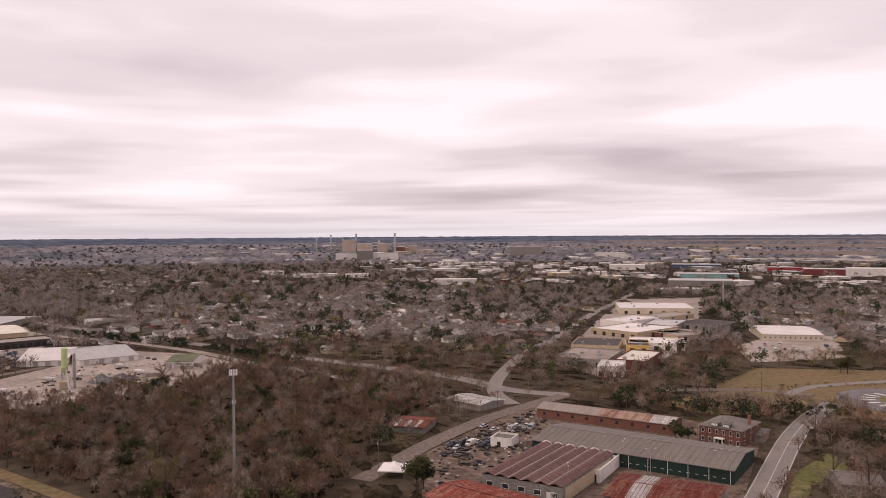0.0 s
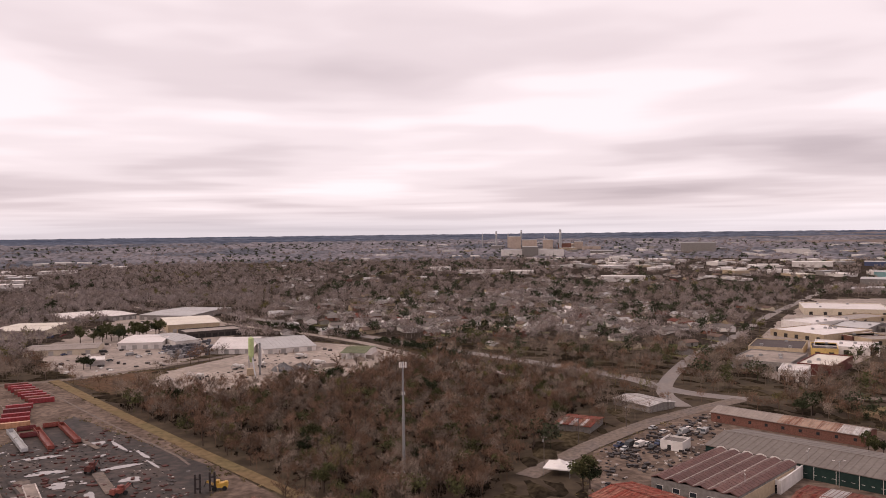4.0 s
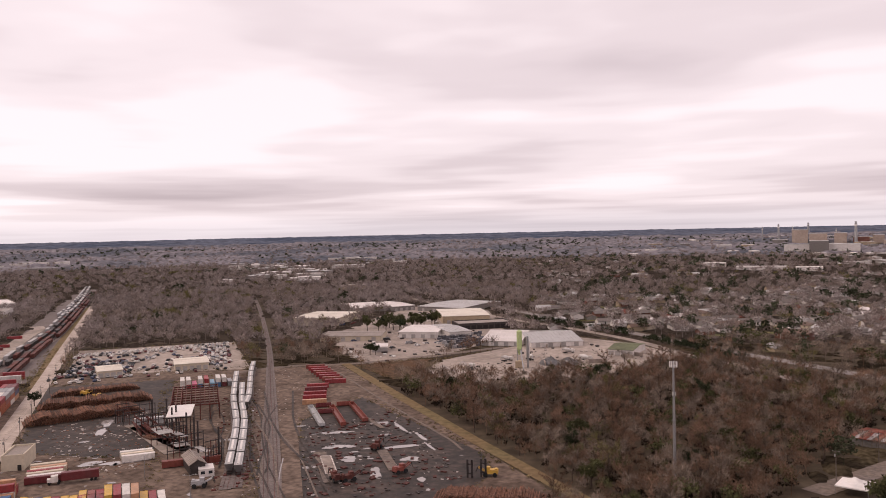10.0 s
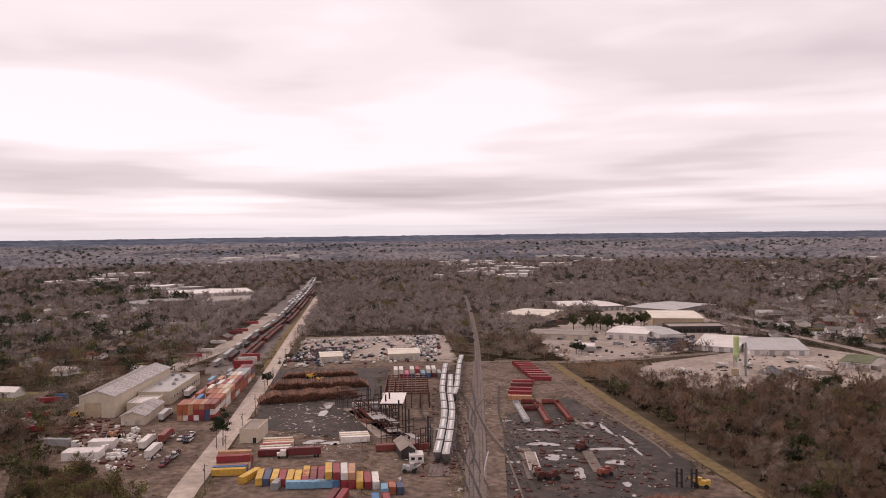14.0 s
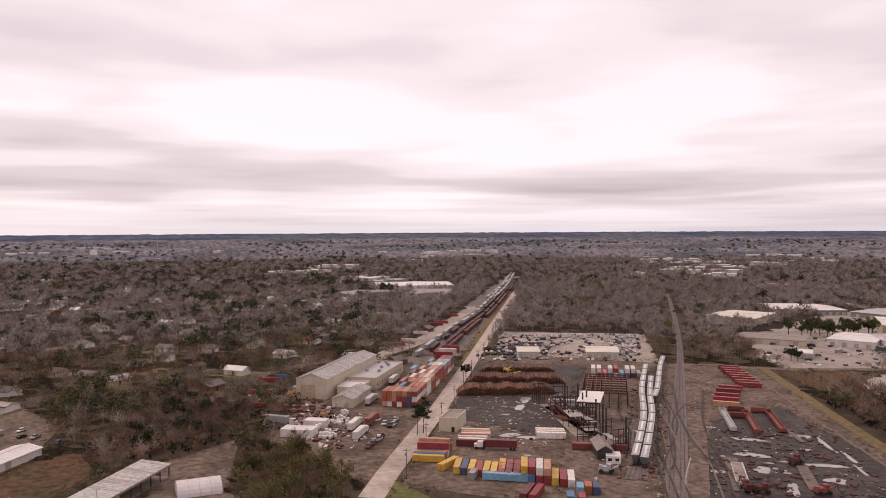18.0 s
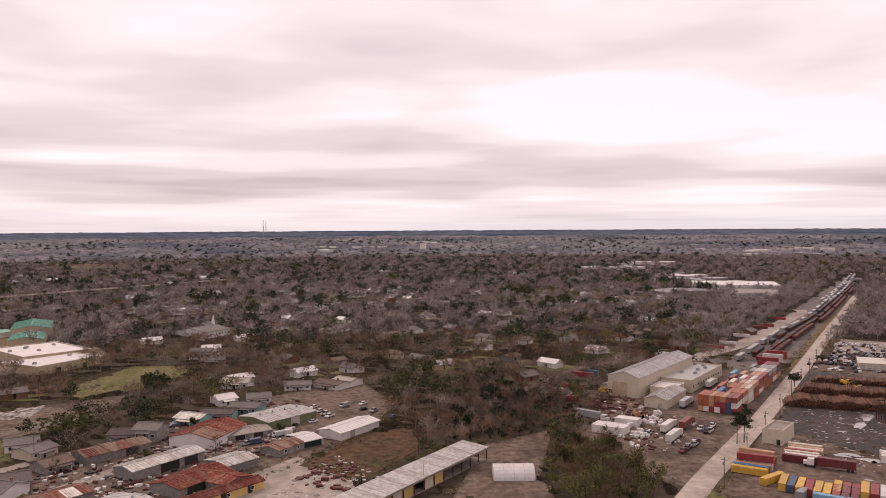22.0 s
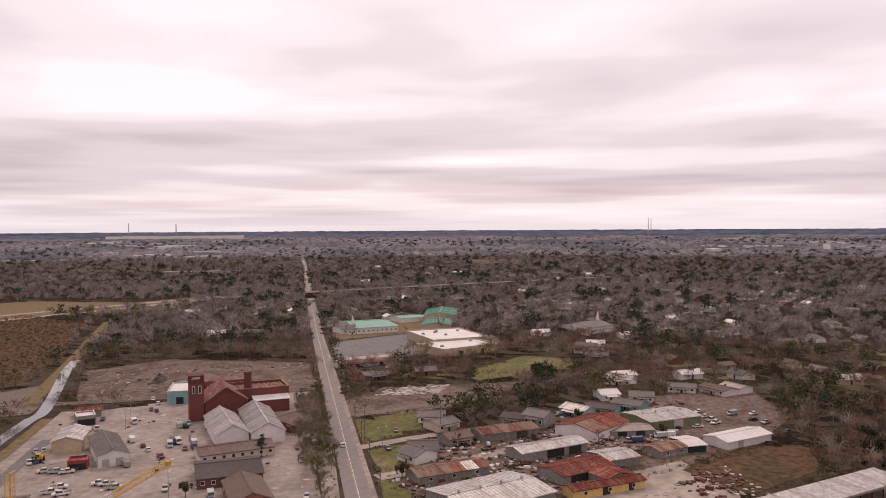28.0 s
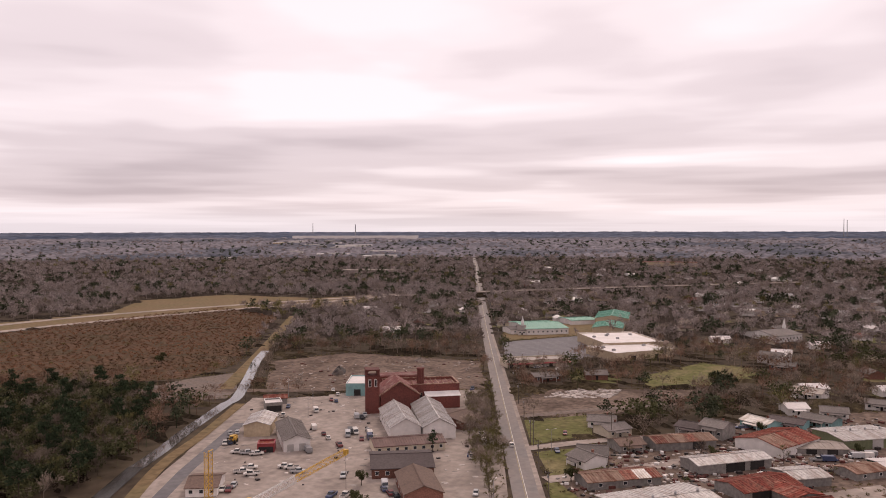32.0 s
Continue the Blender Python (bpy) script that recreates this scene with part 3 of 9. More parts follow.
def flat_building(label, x, y, yaw, w, d, h, wall_m, roof_m, name="warehouse", category="warehouse", doors=(), windows=0, units=0, storeys=1, parapet=0.6, door_m=None, awning=None):
    e = thing(name, label, category, x, y, yaw)
    g = Geo()
    a, b, k = w / 2, d / 2, 0.35
    g.box(0, -b + k / 2, 0, w, k, h + parapet).box(0, b - k / 2, 0, w, k, h + parapet)
    g.box(-a + k / 2, 0, 0, k, d - 2 * k, h + parapet).box(a - k / 2, 0, 0, k, d - 2 * k, h + parapet)
    part("wall", g, wall_m, e)
    part("roof", Geo().box(0, 0, h - 0.3, w - 2 * k, d - 2 * k, 0.3), roof_m, e)
    g = Geo()
    for s in (-1, 1):
        g.box(0, s * (b - k / 2), h + parapet, w + 0.1, k + 0.1, 0.08)
        g.box(s * (a - k / 2), 0, h + parapet, k + 0.1, d - k, 0.08)
    part("coping", g, trim_white if roof_m is white_roof else wall_m, e)
    for side, f, dw, dh in doors:
        wx, wy, ang = {"f": (-a + f * w, -b, -90), "b": (-a + f * w, b, 90), "l": (-a, -b + f * d, 180), "r": (a, -b + f * d, 0)}[side]
        opening(e, "door", wx, wy, 0, dw, dh, ang, door_m or door_shade_dark)
    for s in range(storeys):
        zz = h * (s + 0.38) / storeys
        hh = min(1.5, h / storeys * 0.42)
        for i in range(windows):
            f = (i + 0.5) / windows
            for sg, ang in ((-1, -90), (1, 90)):
                opening(e, "window", -a + f * w, sg * b, zz, min(1.6, w / windows * 0.55), hh, ang, glass(), trim_white)
    rnd = random.Random(int(abs(x * 7 + y)))
    for i in range(units):
        g = Geo()
        ux, uy = rnd.uniform(-0.4, 0.4) * w, rnd.uniform(-0.35, 0.35) * d
        g.box(ux, uy, h, 2.2, 1.6, 1.2).box(ux, uy, h + 1.2, 1.4, 1.2, 0.2)
        g.tube((ux, uy, h + 1.4), (ux, uy, h + 1.5), 0.5, n=8)
        part("roof_unit", g, steel_grey, e)
    if awning:
        part("awning", Geo().slab([(-a, -b - 2.2, h * 0.6), (a, -b - 2.2, h * 0.6), (a, -b, h * 0.72), (-a, -b, h * 0.72)], 0.15), awning, e)
    block(x, y, yaw, w, d)
    return e

# ---- yards, fields and roads ----
patch("concrete_yard", "pale dusty concrete plant yard with gravel heaps", [(-245, 400), (-269, 422), (-279, 455), (-263, 522), (-247, 601), (-183, 581), (-139, 538), (-144, 487), (-176, 428), (-212, 400)], pale_pad)
patch("business_yard", "worn pale concrete yard between low warehouses", [(-432, 524), (-519, 775), (-402, 759), (-289, 583), (-288, 471), (-313, 423), (-361, 450)], concrete)
patch("brown_lot", "brown scrubby vacant lot beside the plant yard", [(-322, 417), (-289, 459), (-278, 450), (-265, 413), (-258, 390), (-267, 383)], brown_field)
patch("rail_yard", "brown packed dirt rail yard with puddles", [(-199, 155), (-385, 316), (-369, 376), (-333, 415), (-100, 238)], dirt)
patch("muddy_yard", "dark wet muddy storage yard with pale puddles", [(-250, 282), (-255, 336), (-214, 311), (-148, 272), (-132, 251), (-131, 212), (-167, 182)], mud)
patch("log_yard", "black wet log yard ground", [(-319, 185), (-445, 275), (-393, 328), (-291, 242), (-267, 209), (-282, 197)], mud)
patch("container_yard", "brown dirt yard under shipping containers", [(-241, 120), (-326, 186), (-436, 270), (-478, 311), (-381, 378), (-176, 174)], dirt, step=-0.012)
patch("car_lot", "pale gravel lot full of parked cars", [(-470, 306), (-562, 379), (-486, 468), (-376, 376)], pale_pad)
patch("warehouse_yard", "dusty pale yard round the tan metal warehouse", [(-322, 96), (-362, 120), (-423, 153), (-462, 243), (-431, 257), (-373, 215), (-249, 115), (-261, 107), (-294, 106)], dirt)
patch("train_corridor", "wide ballast bed under freight tracks", [(-464, 231), (-729, 435), (-1229, 831), (-1213, 858), (-509, 319), (-436, 247)], ballast)
patch("track_verge", "tan grass strip between haul road and tracks", [(-441, 262), (-463, 285), (-592, 384), (-900, 622), (-890, 606), (-567, 356)], dry_grass)
patch("shed_yard", "worn dirt and concrete yard round the old sheds", [(-7, 316), (19, 361), (47, 403), (112, 369), (141, 347), (93, 247), (-8, 249)], dirt)
patch("parking_lot", "pale concrete lot with parked trucks", [(224, 607), (270, 654), (315, 631), (278, 542), (206, 528)], pale_pad)
patch("store_lot", "pale concrete aprons between roadside warehouses", [(77, 537), (157, 799), (240, 1032), (346, 1051), (211, 646), (134, 513), (94, 478)], concrete)
patch("brown_verge", "brown dry grass slope beside the road", [(146, 438), (201, 506), (248, 498), (278, 495), (263, 451), (194, 440)], dry_grass)
patch("roadside_verge", "tan and green mown grass round the roundabout", [(108, 404), (161, 438), (258, 459), (280, 440), (250, 372), (204, 364), (166, 376), (126, 379)], dry_grass)
patch("green_verge", "green and tan mown road verge", [(107, 246), (126, 284), (158, 317), (149, 290), (127, 271), (112, 246)], lawn)
patch("mill_yard", "wide pale concrete yard round the old brick mill", [(-138, -196), (-207, -252), (-283, -298), (-334, -265), (-373, -214), (-304, -164), (-200, -104)], concrete)
patch("mill_back_lot", "bare dirt and rubble lot behind the mill", [(-310, -313), (-379, -377), (-435, -355), (-452, -259), (-374, -211), (-334, -265)], dirt)
patch("canal_fill", "bare sandy earth beside the canal bridge", [(-273, -374), (-307, -374), (-338, -365), (-302, -326), (-283, -314), (-261, -335)], gravel)
patch("field", "wide brown marshy winter field", [(-158, -445), (-233, -437), (-309, -376), (-359, -388), (-572, -559), (-612, -677), (-477, -687), (-357, -668), (-223, -627)], brown_field)
patch("highway_verge", "tan and green mown highway verge", [(-620, -836), (-733, -811), (-757, -672), (-861, -634), (-699, -571), (-599, -663), (-369, -690), (-277, -676), (-294, -718), (-400, -749), (-519, -748)], dry_grass)
patch("mall_lot", "large dark empty asphalt parking lot", [(-538, -289), (-621, -241), (-529, -198), (-484, -208), (-450, -238)], dark_asphalt)
def stall_rows(a, b, c, rows):
    """Faded painted stall rows between the sides a-b and the far corner c."""
    ob = bpy.data.objects["mall_lot"]
    for i in range(rows):
        f = (i + 0.5) / rows
        p = (a[0] + (c[0] - b[0]) * f, a[1] + (c[1] - b[1]) * f)
        q = (b[0] + (c[0] - b[0]) * f, b[1] + (c[1] - b[1]) * f)
        g = Geo()
        ribbon(g, [p, q], 0.35, LEVEL[0] + 0.012)
        part("stall_line", g, faded_line, ob)


faded_line = mat("faded_line", (0.24, 0.225, 0.23), spread=0.3, per="")
stall_rows((-534, -284), (-612, -240), (-528, -203), 14)
patch("church_lawn", "tan mown lawn before the green-roofed building", [(-585, -313), (-640, -334), (-695, -271), (-620, -242), (-544, -291)], dry_grass)
patch("green_lot", "vacant green mown lot", [(-453, -152), (-522, -134), (-520, -102), (-491, -92), (-447, -112), (-425, -136)], lawn)
patch("dirt_lot", "bare tan lot with broken slabs", [(-354, -185), (-394, -180), (-423, -133), (-438, -109), (-399, -113), (-348, -136), (-329, -167)], dirt)
patch("corner_lawn", "green and tan corner lawn beside the street", [(-323, -162), (-349, -141), (-316, -126), (-288, -141)], lawn)
patch("cottage_lawn", "tan patchy lawn round the white cottage", [(-280, -135), (-301, -117), (-271, -102), (-254, -117)], lawn)
patch("front_lawn", "tan grass strip beside the street", [(-247, -116), (-257, -106), (-231, -90), (-224, -101)], lawn)
patch("shed_district", "worn grey dirt lanes between rusty sheds", [(-254, -117), (-275, -104), (-299, -112), (-320, -86), (-381, -75), (-462, 7), (-390, 25), (-327, 5), (-257, -50), (-231, -90)], dirt)
patch("scrap_lot", "pale rubble lot with scrap vehicles", [(-282, -37), (-306, -18), (-268, 5), (-243, -4), (-239, -38), (-256, -45)], pale_pad)
patch("brush_lot", "brown brushy lot beside the long shed", [(-294, -17), (-333, 4), (-345, 29), (-311, 30), (-274, 6)], brown_field)
patch("long_shed_yard", "bare tan yard beside the long open shed", [(-250, 34), (-312, 56), (-331, 89), (-302, 79), (-269, 68), (-236, 67)], dirt)
patch("street_corner_green", "green grass at the road's edge", [(-222, 101), (-247, 121), (-226, 123), (-212, 121)], lawn)

road("highway", "asphalt four-lane road between hedges", [(-498, 868), (-345, 745), (-264, 680), (-209, 641), (-158, 602), (-117, 570), (-55, 528), (5, 481), (36, 441), (68, 425)], 11, asphalt, clear=6)
road("service_road", "pale road beside the concrete plant", [(-585, 874), (-370, 710), (-267, 650), (-186, 592), (-125, 531), (-102, 517), (-56, 475)], 8, concrete, clear=6)
road("yard_lane", "pale gravel lane behind the rail yard", [(-375, 360), (-357, 396), (-325, 420), (-295, 467), (-266, 526)], 7, gravel)
road("dirt_street", "pale dirt street beside the woods", [(-30, 280), (-19, 302), (-6, 329), (20, 372), (48, 406), (65, 425)], 9, gravel)
road("depot_street", "long straight pale street past the warehouses", [(35, 403), (28, 438), (37, 495), (60, 576), (94, 659), (160, 849), (251, 1077), (397, 1456)], 8.5, asphalt)
road("curved_street", "two-lane asphalt street with white centre line", [(90, 235), (105, 260), (133, 309), (151, 339), (174, 372), (199, 401)], 10, asphalt, lines=((0, paint_line), (-4.6, paint_line), (4.6, paint_line)))
road("ring_approach", "asphalt approach to the roundabout", [(117, 436), (170, 436), (196, 418)], 7, gravel)
road("far_ring_road", "pale road behind the roundabout", [(183, 421), (209, 444), (257, 458), (284, 464)], 6, asphalt)
road("yard_road", "straight pale concrete haul road beside the container yard", [(-235, 106), (-257, 123), (-332, 185), (-463, 288), (-577, 376), (-916, 640)], 9, haul_concrete, curve=False)
road("freight_spur", "pale gravel road beside the freight tracks", [(-486, 222), (-511, 246), (-540, 282), (-613, 348), (-690, 412), (-733, 450), (-763, 468)], 13, pale_pad)
road("levee_track", "straight tan grassy levee track", [(-330, 417), (-226, 337), (-161, 288), (-106, 248), (-82, 232)], 6, dry_grass, curve=False)
road("levee_edge", "pale dry drainage strip beside the levee", [(-313, 389), (-235, 330), (-168, 282), (-157, 272)], 1.2, gravel, curve=False)
road("main_street", "straight asphalt main street with pale centre line", [(-199, -95), (-230, -114), (-306, -160), (-422, -230), (-578, -324), (-925, -530), (-1579, -915), (-2013, -1176)], 9.5, asphalt, lines=((0, paint_line), (0.45, yellow_line)), curve=False)
road("sidewalk", "pale concrete sidewalk beside the main street", [(-211, -97), (-233, -110), (-309, -156), (-424, -226), (-580, -321)], 1.8, concrete, curve=False)
road("canal_road", "broken pale concrete road along the canal", [(-156, -210), (-192, -234), (-257, -273), (-295, -297)], 14, concrete, curve=False)
road("canal_road_strip", "dark worn asphalt strip down the concrete road", [(-156, -209), (-190, -232), (-250, -268)], 5, dark_asphalt, curve=False)
road("highway_near", "pale concrete highway carriageway", [(-229, -644), (-365, -683), (-529, -669), (-710, -631), (-836, -606)], 12, pale_pad)
road("highway_far", "pale concrete highway carriageway", [(-244, -686), (-391, -731), (-562, -711), (-785, -641), (-858, -622)], 12, pale_pad)
road("cross_street", "pale dirt cross street", [(-329, -166), (-360, -143), (-395, -112)], 6, gravel)
road("cottage_street", "pale worn side street", [(-282, -140), (-306, -122), (-335, -95), (-372, -73)], 6, concrete)
road("shed_lane", "pale lane between the sheds", [(-250, -117), (-270, -101), (-306, -76), (-339, -41)], 7, concrete)
road("bridge_road", "pale dirt road across the canal", [(-221, -414), (-270, -366), (-297, -329), (-332, -279), (-400, -225)], 8, dirt)
road("ditch_path", "straight tan path beside the drainage ditch", [(-299, -332), (-401, -409), (-588, -553)], 8, dry_grass, curve=False)
road("canal", "still brown water in a straight canal", [(-274, -304), (-288, -311), (-326, -343), (-374, -385), (-409, -412)], 6, water, category="canal")
road("canal_reach", "still grey canal between brushy banks", [(-182, -250), (-205, -263), (-227, -277), (-276, -305)], 6, water, category="canal", clear=3)
road("canal_shade", "still canal below the trees, darkened for their shade and reflection", [(-136, -219), (-157, -233), (-183, -251)], 6, shaded_water, category="canal", clear=2)
road("canal_bank", "tan grassy canal bank", [(-152, -216), (-191, -246), (-228, -267), (-278, -298)], 5, dry_grass, category="bank")
road("far_lane", "tan lane through the trees", [(-411, 93), (-479, 152), (-495, 197)], 6, dirt)
road("interstate", "pale highway through the far woods", [(-1510, 2637), (-1257, 2376), (-1004, 2060), (-775, 1762)], 14, concrete)


def ring(name, label, x, y, r0, r1, m):
    LEVEL[0] += 0.004
    g = Geo()
    n = 64
    for i in range(n):
        a = 2 * math.pi * i / n
        for r in (r0, r1):
            g.v.append((x + r * math.cos(a), y + r * math.sin(a), LEVEL[0]))
    for i in range(n):
        j = (i + 1) % n
        g.f.append((2 * i, 2 * i + 1, 2 * j + 1, 2 * j))
    CLEAR_POLY.append(np.array([(x + r1 * math.cos(k * 0.4), y + r1 * math.sin(k * 0.4)) for k in range(16)]))
    return tagged(new(name, mesh(name, g, m)), label, "road", kind="structure")


ring("roundabout", "dark asphalt roundabout with white markings", 238.4, 402.9, 14, 34, dark_asphalt)
def chevrons(x, y, r, n):
    """White painted hatching round the inner edge of the roundabout."""
    ob = bpy.data.objects["roundabout"]
    for i in range(n):
        a = 2 * math.pi * i / n
        g = Geo()
        g.poly([(x + q * math.cos(a + b), y + q * math.sin(a + b), LEVEL[0] + 0.02) for q, b in ((r, 0.0), (r + 7, 0.06), (r + 7, 0.16), (r, 0.1))])
        part("lane_marking", g, paint_line, ob)


chevrons(238.4, 402.9, 15.5, 18)
ring("roundabout_lawn", "green lawn in the roundabout", 238.4, 402.9, 0, 14, lawn)


def far_patch(name, label, a0, a1, r0, r1, m, lift=1.0):
    """A sector of the far plain with a surface of its own; angles from the first view's middle, to the left."""
    g = Geo()
    na, nr = 24, 10
    for i in range(nr + 1):
        for j in range(na + 1):
            a = radians(a0 + (a1 - a0) * j / na)
            half = (r1 - r0) / 2 * min(1.0, (na - j) / 9) * (1 + 0.3 * noise.noise((j * 0.7, r0 * 0.01, 0)))
            w = min((r0 + r1) / 2 + half * (2 * i / nr - 1), 4880)
            g.v.append((-w * math.sin(a), w * math.cos(a), ground_z(w) + lift))
    for i in range(nr):
        for j in range(na):
            k = i * (na + 1) + j
            g.f.append((k, k + na + 1, k + na + 2, k + 1))
    tagged(new(name, mesh(name, g, m)), label, "ground", kind="structure")
    a = [radians(a0 + (a1 - a0) * j / 8) for j in range(9)]
    mid_r, half = (r0 + r1) / 2, [(r1 - r0) * 0.36 * min(1.0, (8 - j) / 3) for j in range(9)]
    CLEAR_POLY.append(np.array([(-(mid_r - h) * math.sin(q), (mid_r - h) * math.cos(q)) for q, h in zip(a, half)] + [(-(mid_r + h) * math.sin(q), (mid_r + h) * math.cos(q)) for q, h in reversed(list(zip(a, half)))]))


def raised_road(name, label, pts, z, half, m, side_m):
    """A road on an embankment, with low parapets."""
    e = thing(name, label, "highway", *pts[0])
    e["kind"] = "structure"
    ox, oy = pts[0]
    line = [(x - ox, y - oy) for x, y in smooth(pts)]
    g, s, w = Geo(), Geo(), Geo()
    k = 0
    for i in range(len(line) - 1):
        p, q = Vector(line[i]), Vector(line[i + 1])
        d = (q - p).normalized()
        n = Vector((-d.y, d.x))
        a, b, c, f = p - n * half, q - n * half, q + n * half, p + n * half
        g.poly([(*a, z), (*b, z), (*c, z), (*f, z)])
        for u, v, o in ((a, b, -n), (c, f, n)):
            s.poly([(*u, z), ((u + o * 9).x, (u + o * 9).y, 0), ((v + o * 9).x, (v + o * 9).y, 0), (*v, z)])
            w.box(*((u + v) / 2), z, (v - u).length, 0.35, 0.8, math.degrees(math.atan2((v - u).y, (v - u).x)))
    part("carriageway", g, m, e)
    part("embankment", s, side_m, e)
    part("parapet", w, m, e)
    CLEAR_LINE.append((np.array(smooth(pts)), half + 10))


raised_road("overpass", "pale highway on a low embankment crossing the street", [(-779.0, -565.1), (-884.5, -506.7), (-984.9, -432.6), (-1098.5, -345.0), (-1291.7, -182.0)], 6, 8, pale_pad, near_brush)
for a1, r0, r1 in ((-16, 2520, 2760), (-7, 2830, 3250), (-3, 3330, 3720), (-9, 3800, 4350), (2, 4420, 4700)):
    far_patch("marsh", "wide flat brown tidal marsh", -33, a1, r0, r1, marsh)
far_patch("river", "pale far river", -31, -17, 2350, 2480, concrete)

# ---- old sheds beside the curved street ----
def bay_shed(label, x, y, yaw, w, d, h, bays):
    """Maroon shed of parallel gabled bays with pale valley gutters and white half-round gable vents."""
    e = thing("bay_shed", label, "shed", x, y, yaw)
    g = Geo()
    a, b, k = w / 2, d / 2, 0.3
    g.box(0, -b + k / 2, 0, w, k, h).box(0, b - k / 2, 0, w, k, h)
    g.box(-a + k / 2, 0, 0, k, d - 2 * k, h).box(a - k / 2, 0, 0, k, d - 2 * k, h)
    part("wall", g, wall_grey, e)
    bw = w / bays
    for i in range(bays):
        cx = -a + (i + 0.5) * bw
        g = Geo()
        r = 1.1
        g.slab([(cx - bw / 2, -b - 0.4, h + 0.2), (cx, -b - 0.4, h + r), (cx, b + 0.4, h + r), (cx - bw / 2, b + 0.4, h + 0.2)], 0.2)
        g.slab([(cx, -b - 0.4, h + r), (cx + bw / 2, -b - 0.4, h + 0.2), (cx + bw / 2, b + 0.4, h + 0.2), (cx, b + 0.4, h + r)], 0.2)
        for s in range(int(d / 2.2)):
            yy = -b + s * 2.2
            g.tube((cx - bw / 2, yy, h + 0.24), (cx, yy, h + r + 0.04), 0.05, n=3, caps=False)
            g.tube((cx + bw / 2, yy, h + 0.24), (cx, yy, h + r + 0.04), 0.05, n=3, caps=False)
        part("roof", g, maroon, e)
        g = Geo()
        g.poly([(cx + bw * 0.42 * math.cos(math.pi * j / 8), b + 0.42, h + 0.1 + 1.3 * math.sin(math.pi * j / 8)) for j in range(9)])
        part("gable_vent", g, trim_white, e)
        if i:
            part("gutter", Geo().box(cx - bw / 2, 0, h + 0.18, 1.0, d + 0.6, 0.12), tan_metal_roof, e)
    for i in range(5):
        opening(e, "window", -a + (i + 0.5) * w / 5, -b, h * 0.35, 2.4, 1.6, -90, glass(), trim_white)
    opening(e, "door", a - 4, -b, 0, 3.2, 3.4, -90, trim_white, trim_white)
    part("side_panel", Geo().box(a + 0.04, 0, 0.5, 0.08, d * 0.9, h - 1.2), wall_tan, e)
    block(x, y, yaw, w, d)
    return e


bay_shed("maroon corrugated factory shed with six parallel roof bays", 37.8, 280.3, -32.8, 29.8, 45.7, 5.6, 6)
green_shed = shed("long dark green metal shed with tan grey roof", 76.6, 306.9, -33.3, 77.6, 32.6, 5, 2.2, wall_green, brown_roof, ribs=2.4,
                  doors=(("r", 0.5, 4, 3.6),), door_m=wall_green)
def green_shed_windows(e, length, depth):
    for i in range(14):
        f = 0.44 + i * 0.04
        opening(e, "window", -length / 2 + f * length, -depth / 2, 1.9, 1.0, 0.9, -90, trim_white, trim_white)
    for i in range(7):
        part("downpipe", Geo().box(-length / 2 + (0.42 + i * 0.095) * length, -depth / 2 - 0.1, 0, 0.15, 0.15, 4.8), trim_white, e)
green_shed_windows(green_shed, 77.1, 32.4)
shed("long brick shed with tan and rusty roof", 75.7, 364.0, -32.6, 64.4, 15.2, 4.3, 1.6, brick, tan_metal_roof, ribs=1.4, windows=9, plain=True,
     patches=((0.46, 0.84, -1, rust_light), (0.84, 1.0, -1, galv), (0.46, 1.0, 1, rust_light)))
shed("low shed with bright rust red roof", 71.0, 252.4, -27.3, 33.2, 25.7, 4.5, 1.3, wall_grey, rust, ribs=1.2, patches=((0.2, 0.38, -1, galv), (0.2, 0.38, 1, galv)))
shed("low shed with rust brown corrugated roof", 14.1, 246.8, -39.7, 36.3, 20.6, 4.2, 1.3, wall_grey, rust, ribs=1.2)
flat_building("white flat-roofed loading canopy", 58.3, 287.4, -29.5, 5.6, 25.6, 4, wall_white, white_roof, name="loading_dock", category="loading dock", doors=(("f", 0.5, 3, 3),))
shed("small grey metal shed among trees", 15.8, 402.0, -44.7, 23.4, 17.8, 3, 1.0, wall_grey, galv)
shed("open shed with red and white striped roof", -13.9, 355.3, -16.4, 15.8, 18.7, 2.8, 0.8, wall_grey, rust, patches=((0.1, 0.22, -1, galv), (0.4, 0.52, -1, galv), (0.7, 0.82, -1, galv)))
flat_building("small pale flat-roofed store building", 25.1, 326.8, -24.3, 9.1, 9.2, 3.2, wall_white, shingle_grey, name="store", category="store", doors=(("f", 0.4, 1.5, 2.2),))
shed("grey house among bare trees by the street", 141.2, 269.3, -11.1, 13.5, 15.8, 3, 1.8, wall_grey, shingle_grey, name="house", category="house", ribs=0, windows=3)
shed("grey carport with shallow roof", 133.0, 333.5, -32.5, 7.1, 12.7, 2.8, 0.9, wall_grey, shingle_grey, name="carport", category="carport", ribs=0)


